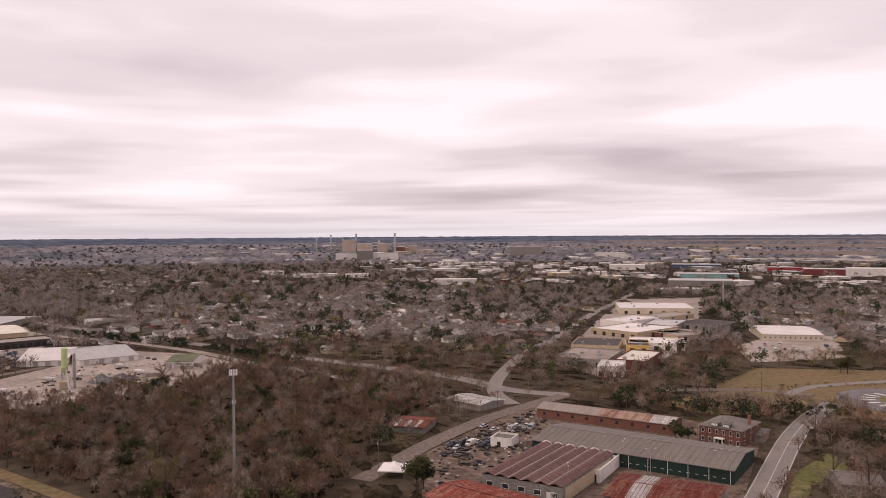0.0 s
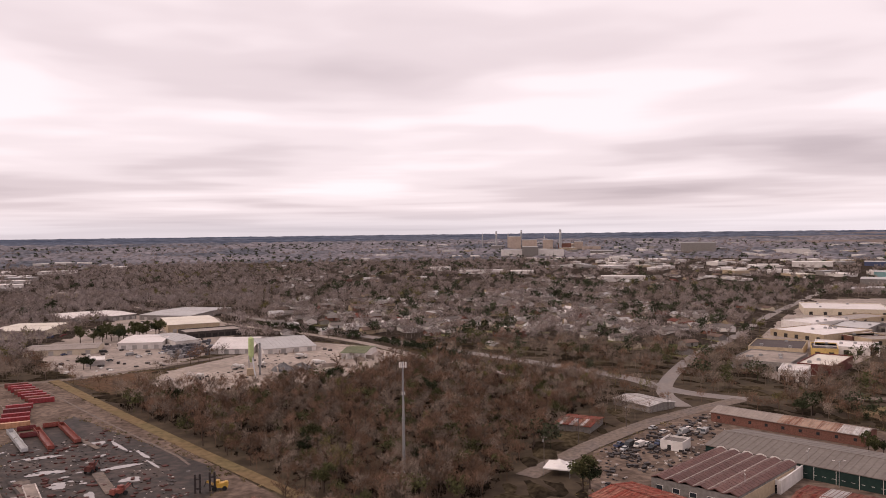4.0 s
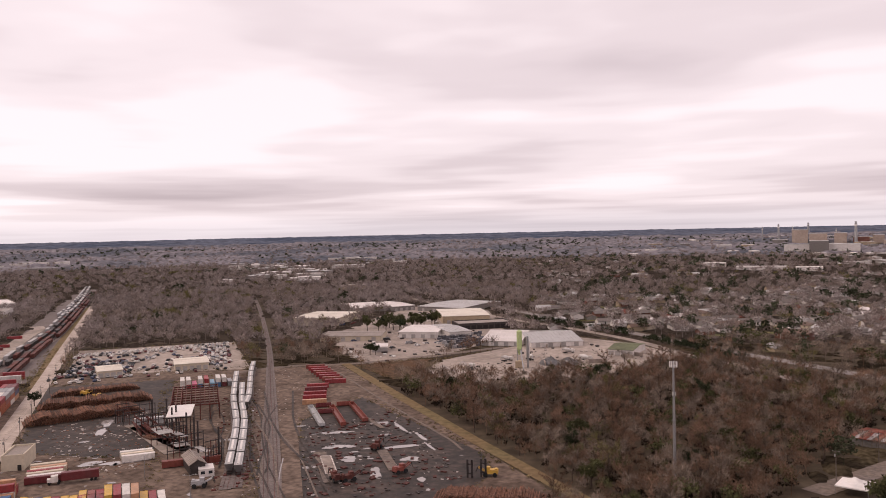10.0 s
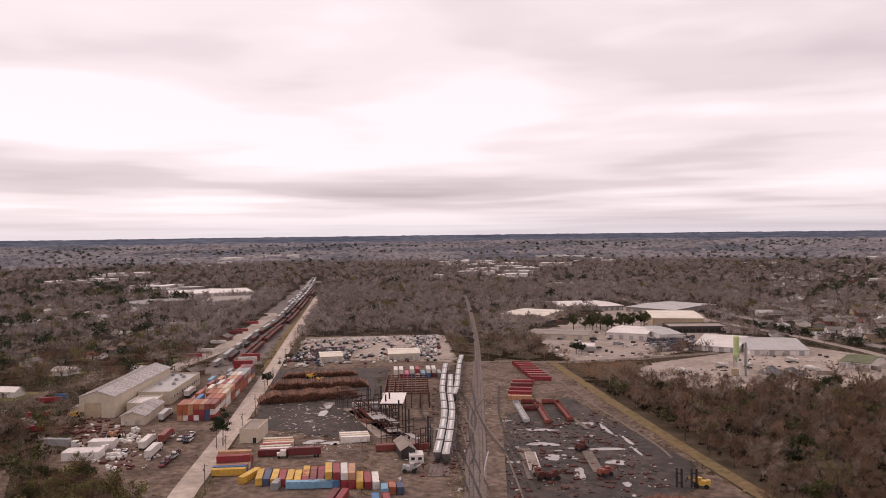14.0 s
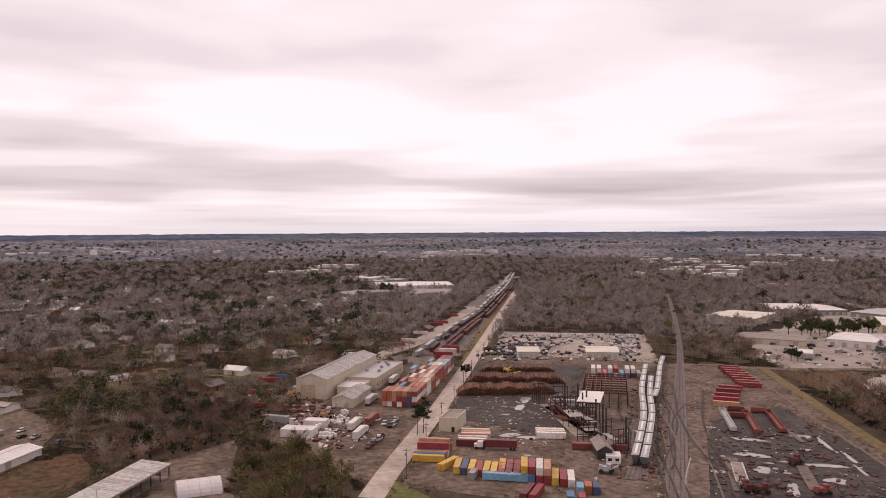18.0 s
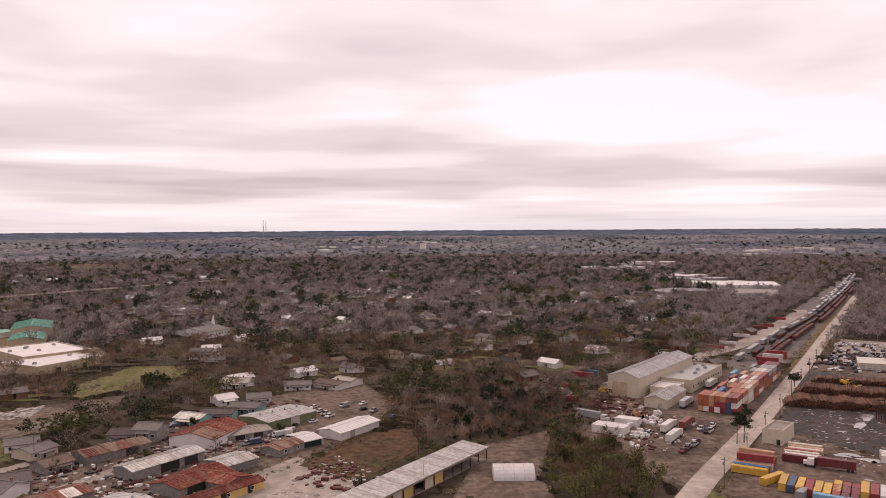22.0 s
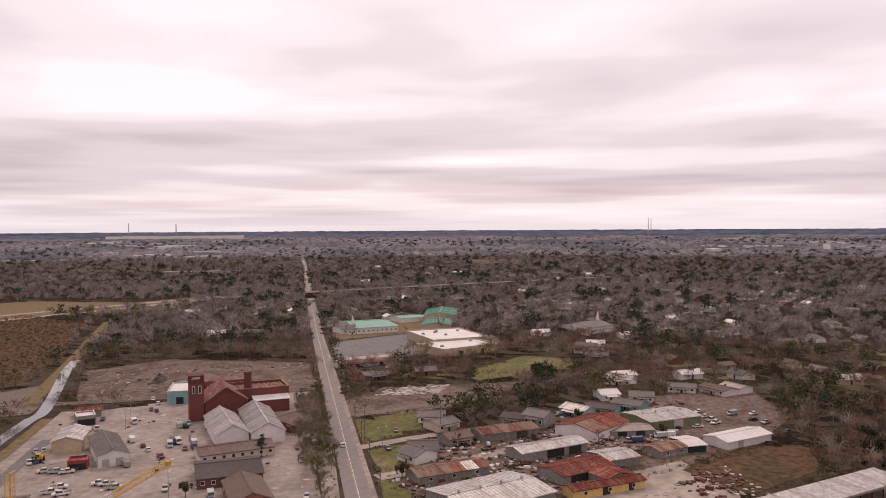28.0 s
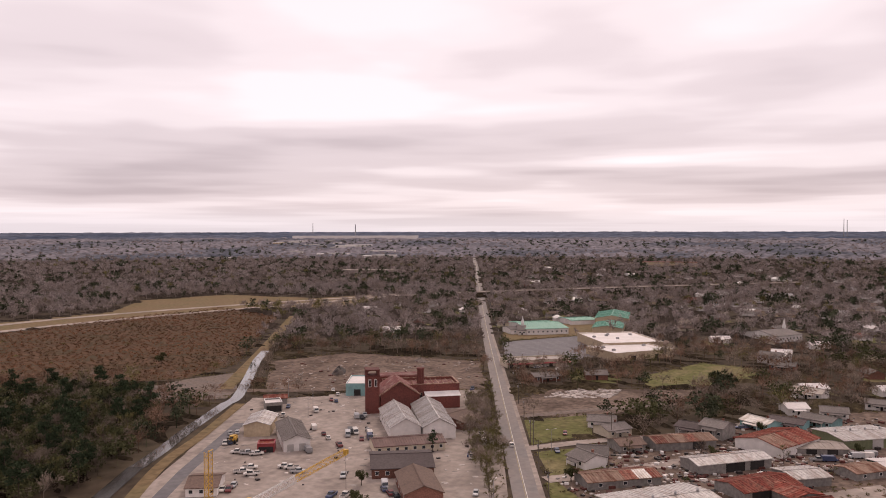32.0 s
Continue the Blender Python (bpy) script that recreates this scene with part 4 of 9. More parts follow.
def brick_house(label, x, y, yaw, w, d, h):
    """Two-storey brick house with a hipped roof and dormers."""
    e = thing("brick_house", label, "house", x, y, yaw)
    part("wall", Geo().box(0, 0, 0, w, d, h), brick, e)
    a, b, r = w / 2 + 0.6, d / 2 + 0.6, 3.2
    g = Geo()
    k = max(a - b, 0.5)
    g.poly([(-a, -b, h), (a, -b, h), (k, 0, h + r), (-k, 0, h + r)]).poly([(a, b, h), (-a, b, h), (-k, 0, h + r), (k, 0, h + r)])
    g.poly([(a, -b, h), (a, b, h), (k, 0, h + r)]).poly([(-a, b, h), (-a, -b, h), (-k, 0, h + r)])
    g.poly([(-a, -b, h), (-a, b, h), (a, b, h), (a, -b, h)])
    part("roof", g, shingle_grey, e)
    for dx in (-2.4, 2.4):
        g = Geo().box(dx, -b + 1.9, h + 0.4, 3.2, 2.6, 1.5)
        g.slab([(dx - 1.9, -b + 0.4, h + 1.9), (dx + 1.9, -b + 0.4, h + 1.9), (dx + 1.9, -b + 3.6, h + 2.6), (dx - 1.9, -b + 3.6, h + 2.6)], 0.15)
        dm = part("dormer", g, shingle_grey, e)
        for q in (-0.9, 0, 0.9):
            part("dormer_window", Geo().box(dx + q, -b + 0.58, h + 0.65, 0.7, 0.1, 0.95), trim_white, dm)
    for s in range(2):
        for i in range(6):
            opening(e, "window", -w / 2 + (i + 0.5) * w / 6, -d / 2, 0.9 + s * 3.5, 1.1, 1.8, -90, glass(), trim_white)
        for i in range(3):
            opening(e, "window", w / 2, -d / 2 + (i + 0.5) * d / 3, 0.9 + s * 3.5, 1.1, 1.8, 0, glass(), trim_white)
    opening(e, "door", 0, -d / 2, 0, 1.4, 2.3, -90, door_shade_dark, trim_white)
    part("porch_roof", Geo().box(0, -d / 2 - 1, 2.9, 4, 2.2, 0.25), trim_white, e)
    for q in (-1.7, 1.7):
        part("porch_post", Geo().box(q, -d / 2 - 1.9, 0, 0.25, 0.25, 2.9), trim_white, e)
    part("chimney", Geo().box(w / 2 - 1.2, 1, h, 1.0, 1.0, 4.2).box(w / 2 - 1.2, 1, h + 4.2, 1.2, 1.2, 0.2), brick, e)
    block(x, y, yaw, w, d)


brick_house("two-storey red brick house with grey hipped roof and dormers", 120.7, 331.9, -41.6, 17.6, 21.3, 7)

# ---- warehouses along the depot street ----
for lab, (x, y, yaw, w, d), h, wm, rm, nd, nu in (
        ("long white-roofed warehouse on the depot street", (233.2, 875.9, -8.4, 78.0, 68.2), 6, wall_cream, white_roof, 6, 3),
        ("bright white-roofed warehouse with gravel apron", (175.6, 743.4, 42.3, 53.4, 28.7), 6, wall_white, white_roof, 3, 2),
        ("grey-roofed warehouse with pale walls", (202.8, 721.6, -28.5, 29.8, 53.7), 5, wall_grey, grey_metal, 3, 2),
        ("tan warehouse with pale flat roof", (165.7, 684.1, -48.9, 48.2, 60.2), 5, wall_tan, white_roof, 5, 4),
        ("small red brick warehouse with white roof", (189.7, 665.1, -67.1, 20.9, 31.6), 4, brick, white_roof, 1, 1),
        ("tan store building with dark tar roof", (116.6, 596.4, -17.0, 34.6, 44.2), 5, wall_tan, shingle_dark, 4, 3),
        ("tan store building with black tar roof", (144.8, 589.1, -12.4, 16.8, 31.2), 5, wall_yellow, shingle_dark, 2, 2),
        ("grey concrete warehouse with stained flat roof", (99.5, 537.3, -25.0, 35.8, 48.3), 5, wall_grey, concrete, 3, 5),
        ("dark red warehouse with white roof", (129.1, 521.8, -26.9, 21.2, 46.3), 6, old_brick, cream_roof, 2, 2),
        ("small white building with dark bay openings", (104.4, 489.5, -17.6, 15.2, 23.2), 6, wall_white, white_roof, 3, 1),
        ("long white flat-roofed store", (162.0, 600.2, -15.4, 40.5, 31.6), 5, wall_white, white_roof, 5, 3),
        ("beige flat-roofed roadside store", (194.7, 652.2, 19.9, 27.4, 34.7), 4, wall_tan, tan_metal_roof, 2, 1),
        ("black-roofed open shed with parked trucks", (242.0, 723.4, -43.5, 40.2, 45.3), 4, wall_grey, shingle_dark, 5, 0),
        ("tan low building beside the depot street", (217.4, 789.8, 40.5, 76.0, 27.6), 4, wall_tan, tan_metal_roof, 3, 2)):
    flat_building(lab, x, y, yaw, w, d, h, wm, rm, doors=[("f", (i + 0.5) / nd, 3.2, 3.2) for i in range(nd)], units=nu)
shed("large white gabled warehouse with rows of windows", 285.4, 660.3, -11.6, 45.6, 62.6, 5, 1.6, wall_cream, white_roof, name="warehouse", category="warehouse", windows=12, ribs=3)

# ---- concrete plant and business park ----
for lab, (x, y, yaw, w, d), h, rise, wm, rm in (
        ("white gabled plant building beside the silo", (-278.3, 561.1, 13.8, 30.7, 63.4), 3.6, 4.4, wall_white, white_roof),
        ("long pale grey plant building", (-250.6, 568.9, 37.7, 39.1, 65.4), 3.6, 3.8, wall_white, grey_metal),
        ("grey metal business shed", (-344.6, 575.5, 52.9, 19.1, 56.0), 5, 1.2, wall_white, grey_metal),
        ("low white business shed", (-361.0, 565.5, 19.2, 32.2, 49.0), 5, 1.2, wall_white, white_roof),
        ("large cream-roofed warehouse among trees", (-387.5, 675.8, 36.5, 44.6, 69.1), 7, 1.0, wall_tan, cream_roof),
        ("bright cream-roofed warehouse beside the woods", (-502.6, 608.8, 17.9, 45.5, 60.3), 7, 0.8, wall_cream, cream_roof),
        ("long low pale workshop", (-402.3, 521.1, 27.1, 50.0, 32.6), 4, 0.8, wall_cream, tan_metal_roof),
        ("small white workshop at the lane", (-343.2, 475.4, 34.6, 11.0, 17.6), 4, 0.8, wall_white, white_roof),
        ("olive-roofed plant office with white walls", (-176.0, 538.2, 3.0, 17.2, 33.6), 4, 1.6, wall_white, wall_olive),
        ("far pale roofed workshop", (-543.6, 722.9, 52.9, 41.5, 63.2), 5, 1.0, wall_grey, white_roof),
        ("far pale roofed depot building", (-520.0, 743.5, 61.6, 26.7, 65.1), 5, 1.0, wall_grey, white_roof),
        ("far long grey metal depot", (-444.3, 770.8, -1.8, 58.2, 84.2), 5, 1.0, wall_grey, grey_metal)):
    shed(lab, x, y, yaw, w, d, h, rise, wm, rm, name="warehouse", category="warehouse", doors=[("f", (i + 0.5) / 4, 3.4, 3.2) for i in range(4)], ribs=3)
flat_building("long dark open-fronted loading shed", -339.1, 626.5, 43.6, 49.0, 26.4, 5, steel_dark, tan_metal_roof, doors=[("f", (i + 0.5) / 9, 4, 3.6) for i in range(9)])

# ---- tan warehouse and its yard ----
shed("large cream metal warehouse with pale grey gabled roof", -420.3, 170.6, 137.0, 82.0, 17.0, 10.4, 2.6, wall_cream, galv, name="warehouse", category="warehouse",
     doors=(("l", 0.62, 8.5, 7.4), ("f", 0.16, 2.2, 2.6)), ribs=2.0, door_m=wall_tan)
flat_building("long cream wing with patched grey flat roof", -419.4, 193.4, 138.0, 56.0, 16.6, 6.2, wall_cream, grey_metal, windows=12, units=6)
flat_building("low cream link between warehouse and workshop", -390.4, 166.4, 138.0, 18.0, 12.0, 5.0, wall_cream, white_roof, doors=(("l", 0.5, 2.2, 2.6),))
shed("small cream gabled workshop beside the warehouse", -374.0, 158.4, 139.0, 30.0, 11.0, 4.4, 1.8, wall_cream, galv, doors=(("l", 0.3, 2.2, 2.4), ("l", 0.8, 1.2, 2.2)), door_m=door_grey)
shed("low cream lean-to on the warehouse's side", -405.0, 141.0, 137.0, 14.0, 6.0, 4.0, 0.8, wall_cream, galv, doors=(("l", 0.5, 3.0, 3.0),))
flat_building("square pale cream block building", -301.7, 176.1, 44.1, 7.9, 16.5, 5.5, wall_cream, tan_metal_roof, name="pump_house", category="building", doors=(("f", 0.8, 1.4, 2.2),))
flat_building("very long white distribution warehouse", -1031.3, 536.2, 66.6, 109.8, 82.6, 8, wall_white, white_roof, doors=[("f", (i + 0.5) / 14, 3.2, 3.4) for i in range(14)], units=4)
shed("grey metal depot shed with pale roof", -949.6, 424.8, 5.6, 44.7, 71.1, 6, 1.4, wall_grey, grey_metal, name="warehouse", category="warehouse", doors=(("f", 0.5, 5, 4),))
flat_building("white office block by the tracks", -908.4, 495.7, 50.3, 47.6, 71.2, 7, wall_white, tan_metal_roof, name="office", category="office", windows=10, storeys=2)
shed("low tan shop among parked cars", -448.3, 322.4, 58.4, 14.6, 23.3, 4, 0.9, wall_cream, cream_roof, doors=[("f", (i + 0.5) / 4, 2.8, 2.8) for i in range(4)])
shed("long cream garage among parked cars", -418.9, 363.8, 51.8, 21.3, 25.8, 4.5, 0.9, wall_cream, cream_roof, doors=[("f", (i + 0.5) / 5, 2.8, 3) for i in range(5)])

# ---- old brick mill and its yard ----
def brick_mill(x, y, yaw):
    e = thing("brick_mill", "derelict dark red brick mill with square tower and rusty roofs", "mill", x, y, yaw)
    # tower, local x along the front, y to the rear
    g = Geo().box(-14, 0, 0, 7, 7, 14.5)
    tower = part("tower", g, old_brick, e)
    g = Geo().box(-14, 0, 14.5, 7.6, 7.6, 0.5).box(-14, 0, 16.8, 7.4, 7.4, 0.5)
    for sx in (-1, 1):
        for sy in (-1, 1):
            g.box(-14 + sx * 3, sy * 3, 15, 1.1, 1.1, 1.8)
    part("tower_crown", g, old_brick, tower)
    for i in (-1.5, 1.5):
        part("tower_opening", Geo().box(-14 + i, -3.5, 10.5, 1.5, 0.2, 3.0), trim_white, tower)
        part("tower_window", Geo().box(-14 + i, -3.56, 10.7, 1.0, 0.24, 2.5), door_shade_dark, tower)
    # front hall, gabled to the yard
    g = Geo()
    for q in (((-10, -4, 0), (10, -4, 0), (10, -4, 7), (0, -4, 12), (-10, -4, 7)), ((10, 20, 0), (-10, 20, 0), (-10, 20, 7), (0, 20, 12), (10, 20, 7)),
              ((10, -4, 0), (10, 20, 0), (10, 20, 7), (10, -4, 7)), ((-10, 20, 0), (-10, -4, 0), (-10, -4, 7), (-10, 20, 7))):
        g.poly(q)
    part("hall_wall", g, old_brick, e)
    g = Geo().slab([(0, -4.5, 12.3), (0, 20.4, 12.3), (-10.6, 20.4, 7), (-10.6, -4.5, 7)], 0.25).slab([(0, -4.5, 12.3), (10.6, -4.5, 7), (10.6, 20.4, 7), (0, 20.4, 12.3)], 0.25)
    part("hall_roof", g, mill_rust, e)
    g = Geo()
    for s in (-1, 1):
        g.beam((0, -4.6, 12.5), (s * 10.8, -4.6, 7.1), 0.45)
    part("gable_coping", g, rust_light, e)
    # long rear hall with its broken roof deck
    g = Geo()
    g.box(14, 8.2, 0, 40, 0.6, 9).box(14, 27.7, 0, 40, 0.6, 9).box(33.7, 18, 0, 0.6, 19, 9).box(-5.7, 24, 0, 0.6, 7, 9)
    part("rear_wall", g, old_brick, e)
    part("rear_roof", Geo().box(14, 18, 7.8, 38.5, 19, 0.3), mill_rust, e)
    g = Geo()
    for i in range(14):
        g.box(-4 + i * 2.8, 18, 8.1, 0.3, 19, 0.35)
    part("roof_beams", g, rust_light, e)
    part("parapet", Geo().box(14, 8.2, 9, 40.4, 0.9, 0.3).box(14, 27.7, 9, 40.4, 0.9, 0.3).box(33.7, 18, 9, 0.9, 19, 0.3), rust_light, e)
    part("rear_block", Geo().box(4, 34, 0, 26, 12, 10), old_brick, e)
    part("rear_block_roof", Geo().box(4, 34, 10, 24, 10, 0.2), mill_rust, e)
    g = Geo()
    g.tube((13, 10, 0), (13, 10, 15), 2.3, 1.9, 8).tube((13, 10, 15), (13, 10, 15.6), 2.2, 2.2, 8)
    part("chimney", g, old_brick, e)
    for i in range(6):
        opening(e, "window", 13 + i * 3.4, 7.9, 2.5, 1.3, 3.2, -90, door_shade_dark, rust_light)
    for i in range(4):
        opening(e, "window", -10, 0 + i * 5, 2.5, 1.3, 3.0, 180, door_shade_dark, rust_light)
    part("annex", Geo().box(24, 5, 0, 18, 6, 5), old_brick, e)
    part("annex_roof", Geo().slab([(14.5, 1.6, 5.1), (33.5, 1.6, 5.1), (33.5, 8, 6.2), (14.5, 8, 6.2)], 0.2), trim_white, e)
    e.matrix_basis = pose(x, y, 0, 0, 0, yaw) @ Matrix.Diagonal((0.92, 0.92, 1.22, 1))
    block(x, y, yaw, 60, 60)


brick_mill(-307.9, -221.5, 133)
shed("white metal shed with grey roof, one of a joined pair", -281.5, -202.3, 44.0, 37.0, 13.0, 5, 3.6, wall_white, galv, ribs=1.5, windows=5)
shed("white metal shed with grey roof, one of a joined pair", -293.2, -192.7, 41.1, 45.2, 13.7, 5, 3.6, wall_white, galv, ribs=1.5, windows=5)
shed("long low office with rust red roof", -257.3, -181.2, 137.2, 28.1, 13.6, 3.2, 1.4, wall_cream, maroon, name="office", category="office", windows=8, ribs=1.0)
shed("brick office with dark brown shingle roof", -233.7, -167.2, 129.0, 21.9, 21.6, 3.6, 2.0, brick, shingle_dark, name="office", category="office", ribs=0, windows=6)
shed("brick house with brown shingle roof and pale gable", -215.3, -147.0, 42.9, 23.6, 12.4, 3.8, 2.4, brick, shingle_brown, name="office", category="office", ribs=0, windows=4)
shed("small brick shop with tan brown roof", -301.7, -185.8, 172.5, 14.7, 22.1, 3.4, 1.8, brick, shingle_brown, name="shop", category="shop", ribs=0, windows=3)
flat_building("blue-grey metal shop with white roof", -334.0, -267.5, 122.0, 10.1, 23.9, 6, wall_teal, white_roof, name="shop", category="shop", doors=(("f", 0.6, 3.5, 3.5),))
shed("tan metal shed with pale grey roof", -246.0, -251.0, 35.6, 20.4, 10.9, 5, 1.6, wall_tan, galv, doors=(("l", 0.5, 2.5, 3),))
shed("dark grey roofed workshop with white gable", -240.7, -227.5, 50.0, 31.4, 10.5, 4.5, 2.0, wall_white, shingle_grey, ribs=1.2, doors=(("l", 0.25, 2.6, 3), ("r", 0.25, 2.6, 3), ("r", 0.7, 2.6, 3)))
shed("small white building with dark brown roof", -180.1, -210.0, 128.6, 10.1, 15.3, 3, 1.6, wall_white, shingle_brown, name="office", category="office", ribs=0, windows=3)
shed("open shelter with rust red roof", -290.0, -285.5, 135.7, 11.1, 9.8, 3, 0.8, wall_grey, rust)
flat_building("pale flat canopy over parked trucks", -277.8, -275.2, 139.9, 8.0, 10.4, 4, wall_grey, white_roof, name="canopy", category="canopy", doors=(("f", 0.5, 7, 3),))
flat_building("red and orange equipment shed", -225.0, -226.5, 129.0, 6.7, 6.7, 3, paint("red"), rust, name="equipment_shed", category="shed", doors=(("f", 0.3, 3, 2.4), ("f", 0.7, 3, 2.4)))

# ---- shed district ----
shed("old shed with streaked red, white and rusty roof", -261.0, -94.9, 136.2, 27.0, 11.8, 2.8, 1.2, wall_grey, rust_light, ribs=1.0, windows=3,
     patches=((0.5, 0.68, -1, rust), (0.68, 0.86, -1, galv), (0.86, 1.0, -1, rust), (0.5, 1.0, 1, rust)))
shed("wide shed with weathered grey tin roof", -240.3, -72.4, 143.2, 33.3, 24.8, 3.6, 1.5, wall_grey, galv, ribs=1.3, vents=4)
shed("grey tin shed with patched roof and open side", -298.7, -67.3, 139.5, 31.0, 11.2, 3.6, 1.2, wall_grey, galv, ribs=1.3, doors=(("f", 0.5, 8, 3.4), ("f", 0.8, 6, 3.2)), door_m=door_shade_dark, patches=((0.4, 0.65, 1, rust_light),))
shed("open-fronted shed with deep rust red roof", -276.6, -52.0, 144.2, 24.0, 14.0, 3.2, 1.4, wall_grey, rust, ribs=1.1, doors=(("f", 0.3, 8, 3.2), ("f", 0.65, 8, 3.2)), door_m=door_shade_dark)
shed("rust red roofed shed wing", -276.0, -42.5, 52.0, 17.0, 12.0, 3.0, 1.2, wall_grey, rust, ribs=1.1)
shed("shed with pale tin roof", -296.0, -41.5, 134.2, 14.0, 13.0, 3.1, 1.0, wall_grey, galv, ribs=1.3)
shed("tan stucco building with rust red roof", -262.3, -39.8, 134.2, 28.5, 6.5, 2.9, 0.9, wall_yellow, rust, ribs=1.2, doors=(("f", 0.45, 3, 2.6), ("f", 0.8, 2, 2.6)), door_m=door_shade_dark, windows=3)
shed("old shed with brown streaked rusty roof", -318.6, -90.0, 134.0, 26.0, 11.8, 3.2, 1.2, wall_grey, rust_light, ribs=1.0, doors=(("f", 0.7, 5, 3),), door_m=door_shade_dark, patches=((0.0, 0.2, -1, rust), (0.55, 0.7, -1, rust)))
shed("round-shouldered store with rust red roof and white walls", -336.6, -56.1, 157.7, 26.7, 20.1, 4.0, 2.2, wall_white, rust, ribs=1.2, patches=((0.0, 0.4, -1, rust_light),))
shed("olive metal shed with wide pale grey roof", -362.1, -29.7, 134.3, 27.7, 19.5, 4.0, 1.0, wall_olive, galv, ribs=1.5, vents=4, doors=(("f", 0.55, 5, 4),))
shed("low lean-to shed beside the olive shed", -340.1, -42.3, 117.9, 19.7, 12.0, 2.4, 0.7, wall_grey, tan_metal_roof, doors=(("f", 0.3, 4, 2.5), ("f", 0.7, 4, 2.5)), door_m=door_shade_dark)
shed("long low white shed", -339.7, 2.0, 139.9, 26.0, 12.0, 3.2, 1.2, wall_white, white_roof, ribs=2, doors=(("f", 0.3, 3, 3),))
shed("small grey shed with rusty roof", -314.6, -24.5, 141.2, 14.3, 10.1, 2.7, 0.9, wall_grey, rust_light, ribs=1.0, windows=2)
shed("small dark green shed with white roof", -324.9, -16.6, 125.2, 8.0, 13.6, 2.7, 0.9, wall_green, white_roof, ribs=1.0)


def open_long_shed(label, x, y, yaw, w, d, h):
    """Long shed: closed bays at one end, open posts at the other."""
    e = thing("open_shed", label, "shed", x, y, yaw)
    a, b = w / 2, d / 2
    g = Geo().slab([(-a, -b - 0.8, h), (a, -b - 0.8, h), (a, b + 0.8, h + 0.9), (-a, b + 0.8, h + 0.9)], 0.35)
    for i in range(int(w / 1.5)):
        g.tube((-a + i * 1.5, -b - 0.8, h + 0.04), (-a + i * 1.5, b + 0.8, h + 0.94), 0.05, n=3, caps=False)
    part("roof", g, galv, e)
    part("fascia", Geo().box(0, -b - 0.86, h - 0.7, w, 0.1, 0.7), tan_metal_roof, e)
    part("rear_wall", Geo().box(0, b, 0, w, 0.25, h + 0.4), wall_grey, e)
    n = 16
    for i in range(n + 1):
        part("post", Geo().box(-a + 0.2 + (w - 0.4) * i / n, -b + 0.2, 0, 0.3, 0.3, h - 0.4), steel_rust, e)
    for i in range(n):
        if i in (11, 12, 13, 14, 15, 8):
            continue
        part("bay_panel", Geo().box(-a + (i + 0.5) * w / n, -b + 0.5, 0, w / n - 0.6, 0.2, h - 1.0), wall_yellow if i % 3 else wall_cream, e)
    for i in (8, 10.5):
        part("partition", Geo().box(-a + i * w / n, 0, 0, 0.25, d - 1, h - 0.4), wall_cream, e)
    part("floor_slab", Geo().box(0, 0, 0.09, w, d, 0.12), concrete, e)
    block(x, y, yaw, w, d)


open_long_shed("long open-fronted shed with pale grey roof and yellow bays", -258.6, 18.6, 140.0, 95.9, 10.1, 5)


def tunnel(label, x, y, yaw, w, d, h):
    e = thing("fabric_shelter", label, "tent", x, y, yaw)
    g = Geo()
    n = 10
    for i in range(n):
        t0, t1 = math.pi * i / n, math.pi * (i + 1) / n
        p = [(-math.cos(t) * d / 2, math.sin(t) * h) for t in (t0, t1)]
        g.poly([(-w / 2, p[0][0], p[0][1]), (w / 2, p[0][0], p[0][1]), (w / 2, p[1][0], p[1][1]), (-w / 2, p[1][0], p[1][1])])
    g.poly([(-w / 2, -math.cos(math.pi * i / n) * d / 2, math.sin(math.pi * i / n) * h) for i in range(n + 1)])
    g.poly([(w / 2, -math.cos(math.pi * i / n) * d / 2, math.sin(math.pi * i / n) * h) for i in range(n + 1)])
    part("cover", g, white_roof, e)
    g = Geo()
    for q in (-0.5, -0.25, 0, 0.25, 0.5):
        for i in range(n):
            t0, t1 = math.pi * i / n, math.pi * (i + 1) / n
            g.tube((q * w, -math.cos(t0) * (d / 2 + 0.05), math.sin(t0) * (h + 0.05)), (q * w, -math.cos(t1) * (d / 2 + 0.05), math.sin(t1) * (h + 0.05)), 0.07, n=4, caps=False)
    part("hoop_frame", g, steel_grey, e)
    block(x, y, yaw, w, d)


tunnel("white fabric half-round shelter", -271.1, 58.7, 83.1, 14.4, 11.8, 4.2)


def peaked_tent(label, x, y, yaw, w, d, h):
    e = thing("canopy_tent", label, "tent", x, y, yaw)
    g = Geo()
    a, b = w / 2, d / 2
    c = [(-a, -b, h), (a, -b, h), (a, b, h), (-a, b, h)]
    for i in range(4):
        p, q = c[i - 1], c[i]
        m0 = (p[0] * 0.4, p[1] * 0.4, h + 0.8)
        m1 = (q[0] * 0.4, q[1] * 0.4, h + 0.8)
        g.poly([p, q, m1, m0]).poly([m0, m1, (0, 0, h + 2.2)])
        g.poly([p, (p[0], p[1], h - 0.4), (q[0], q[1], h - 0.4), q])
    part("canopy", g, trim_white, e)
    for q in c:
        part("pole", Geo().tube((q[0] * 0.97, q[1] * 0.97, 0), (q[0] * 0.97, q[1] * 0.97, h), 0.08), steel_grey, e)
    block(x, y, yaw, w, d)


peaked_tent("white peaked canopy tent at the wood's edge", -18.4, 286.1, -8.6, 9.9, 10.5, 3)


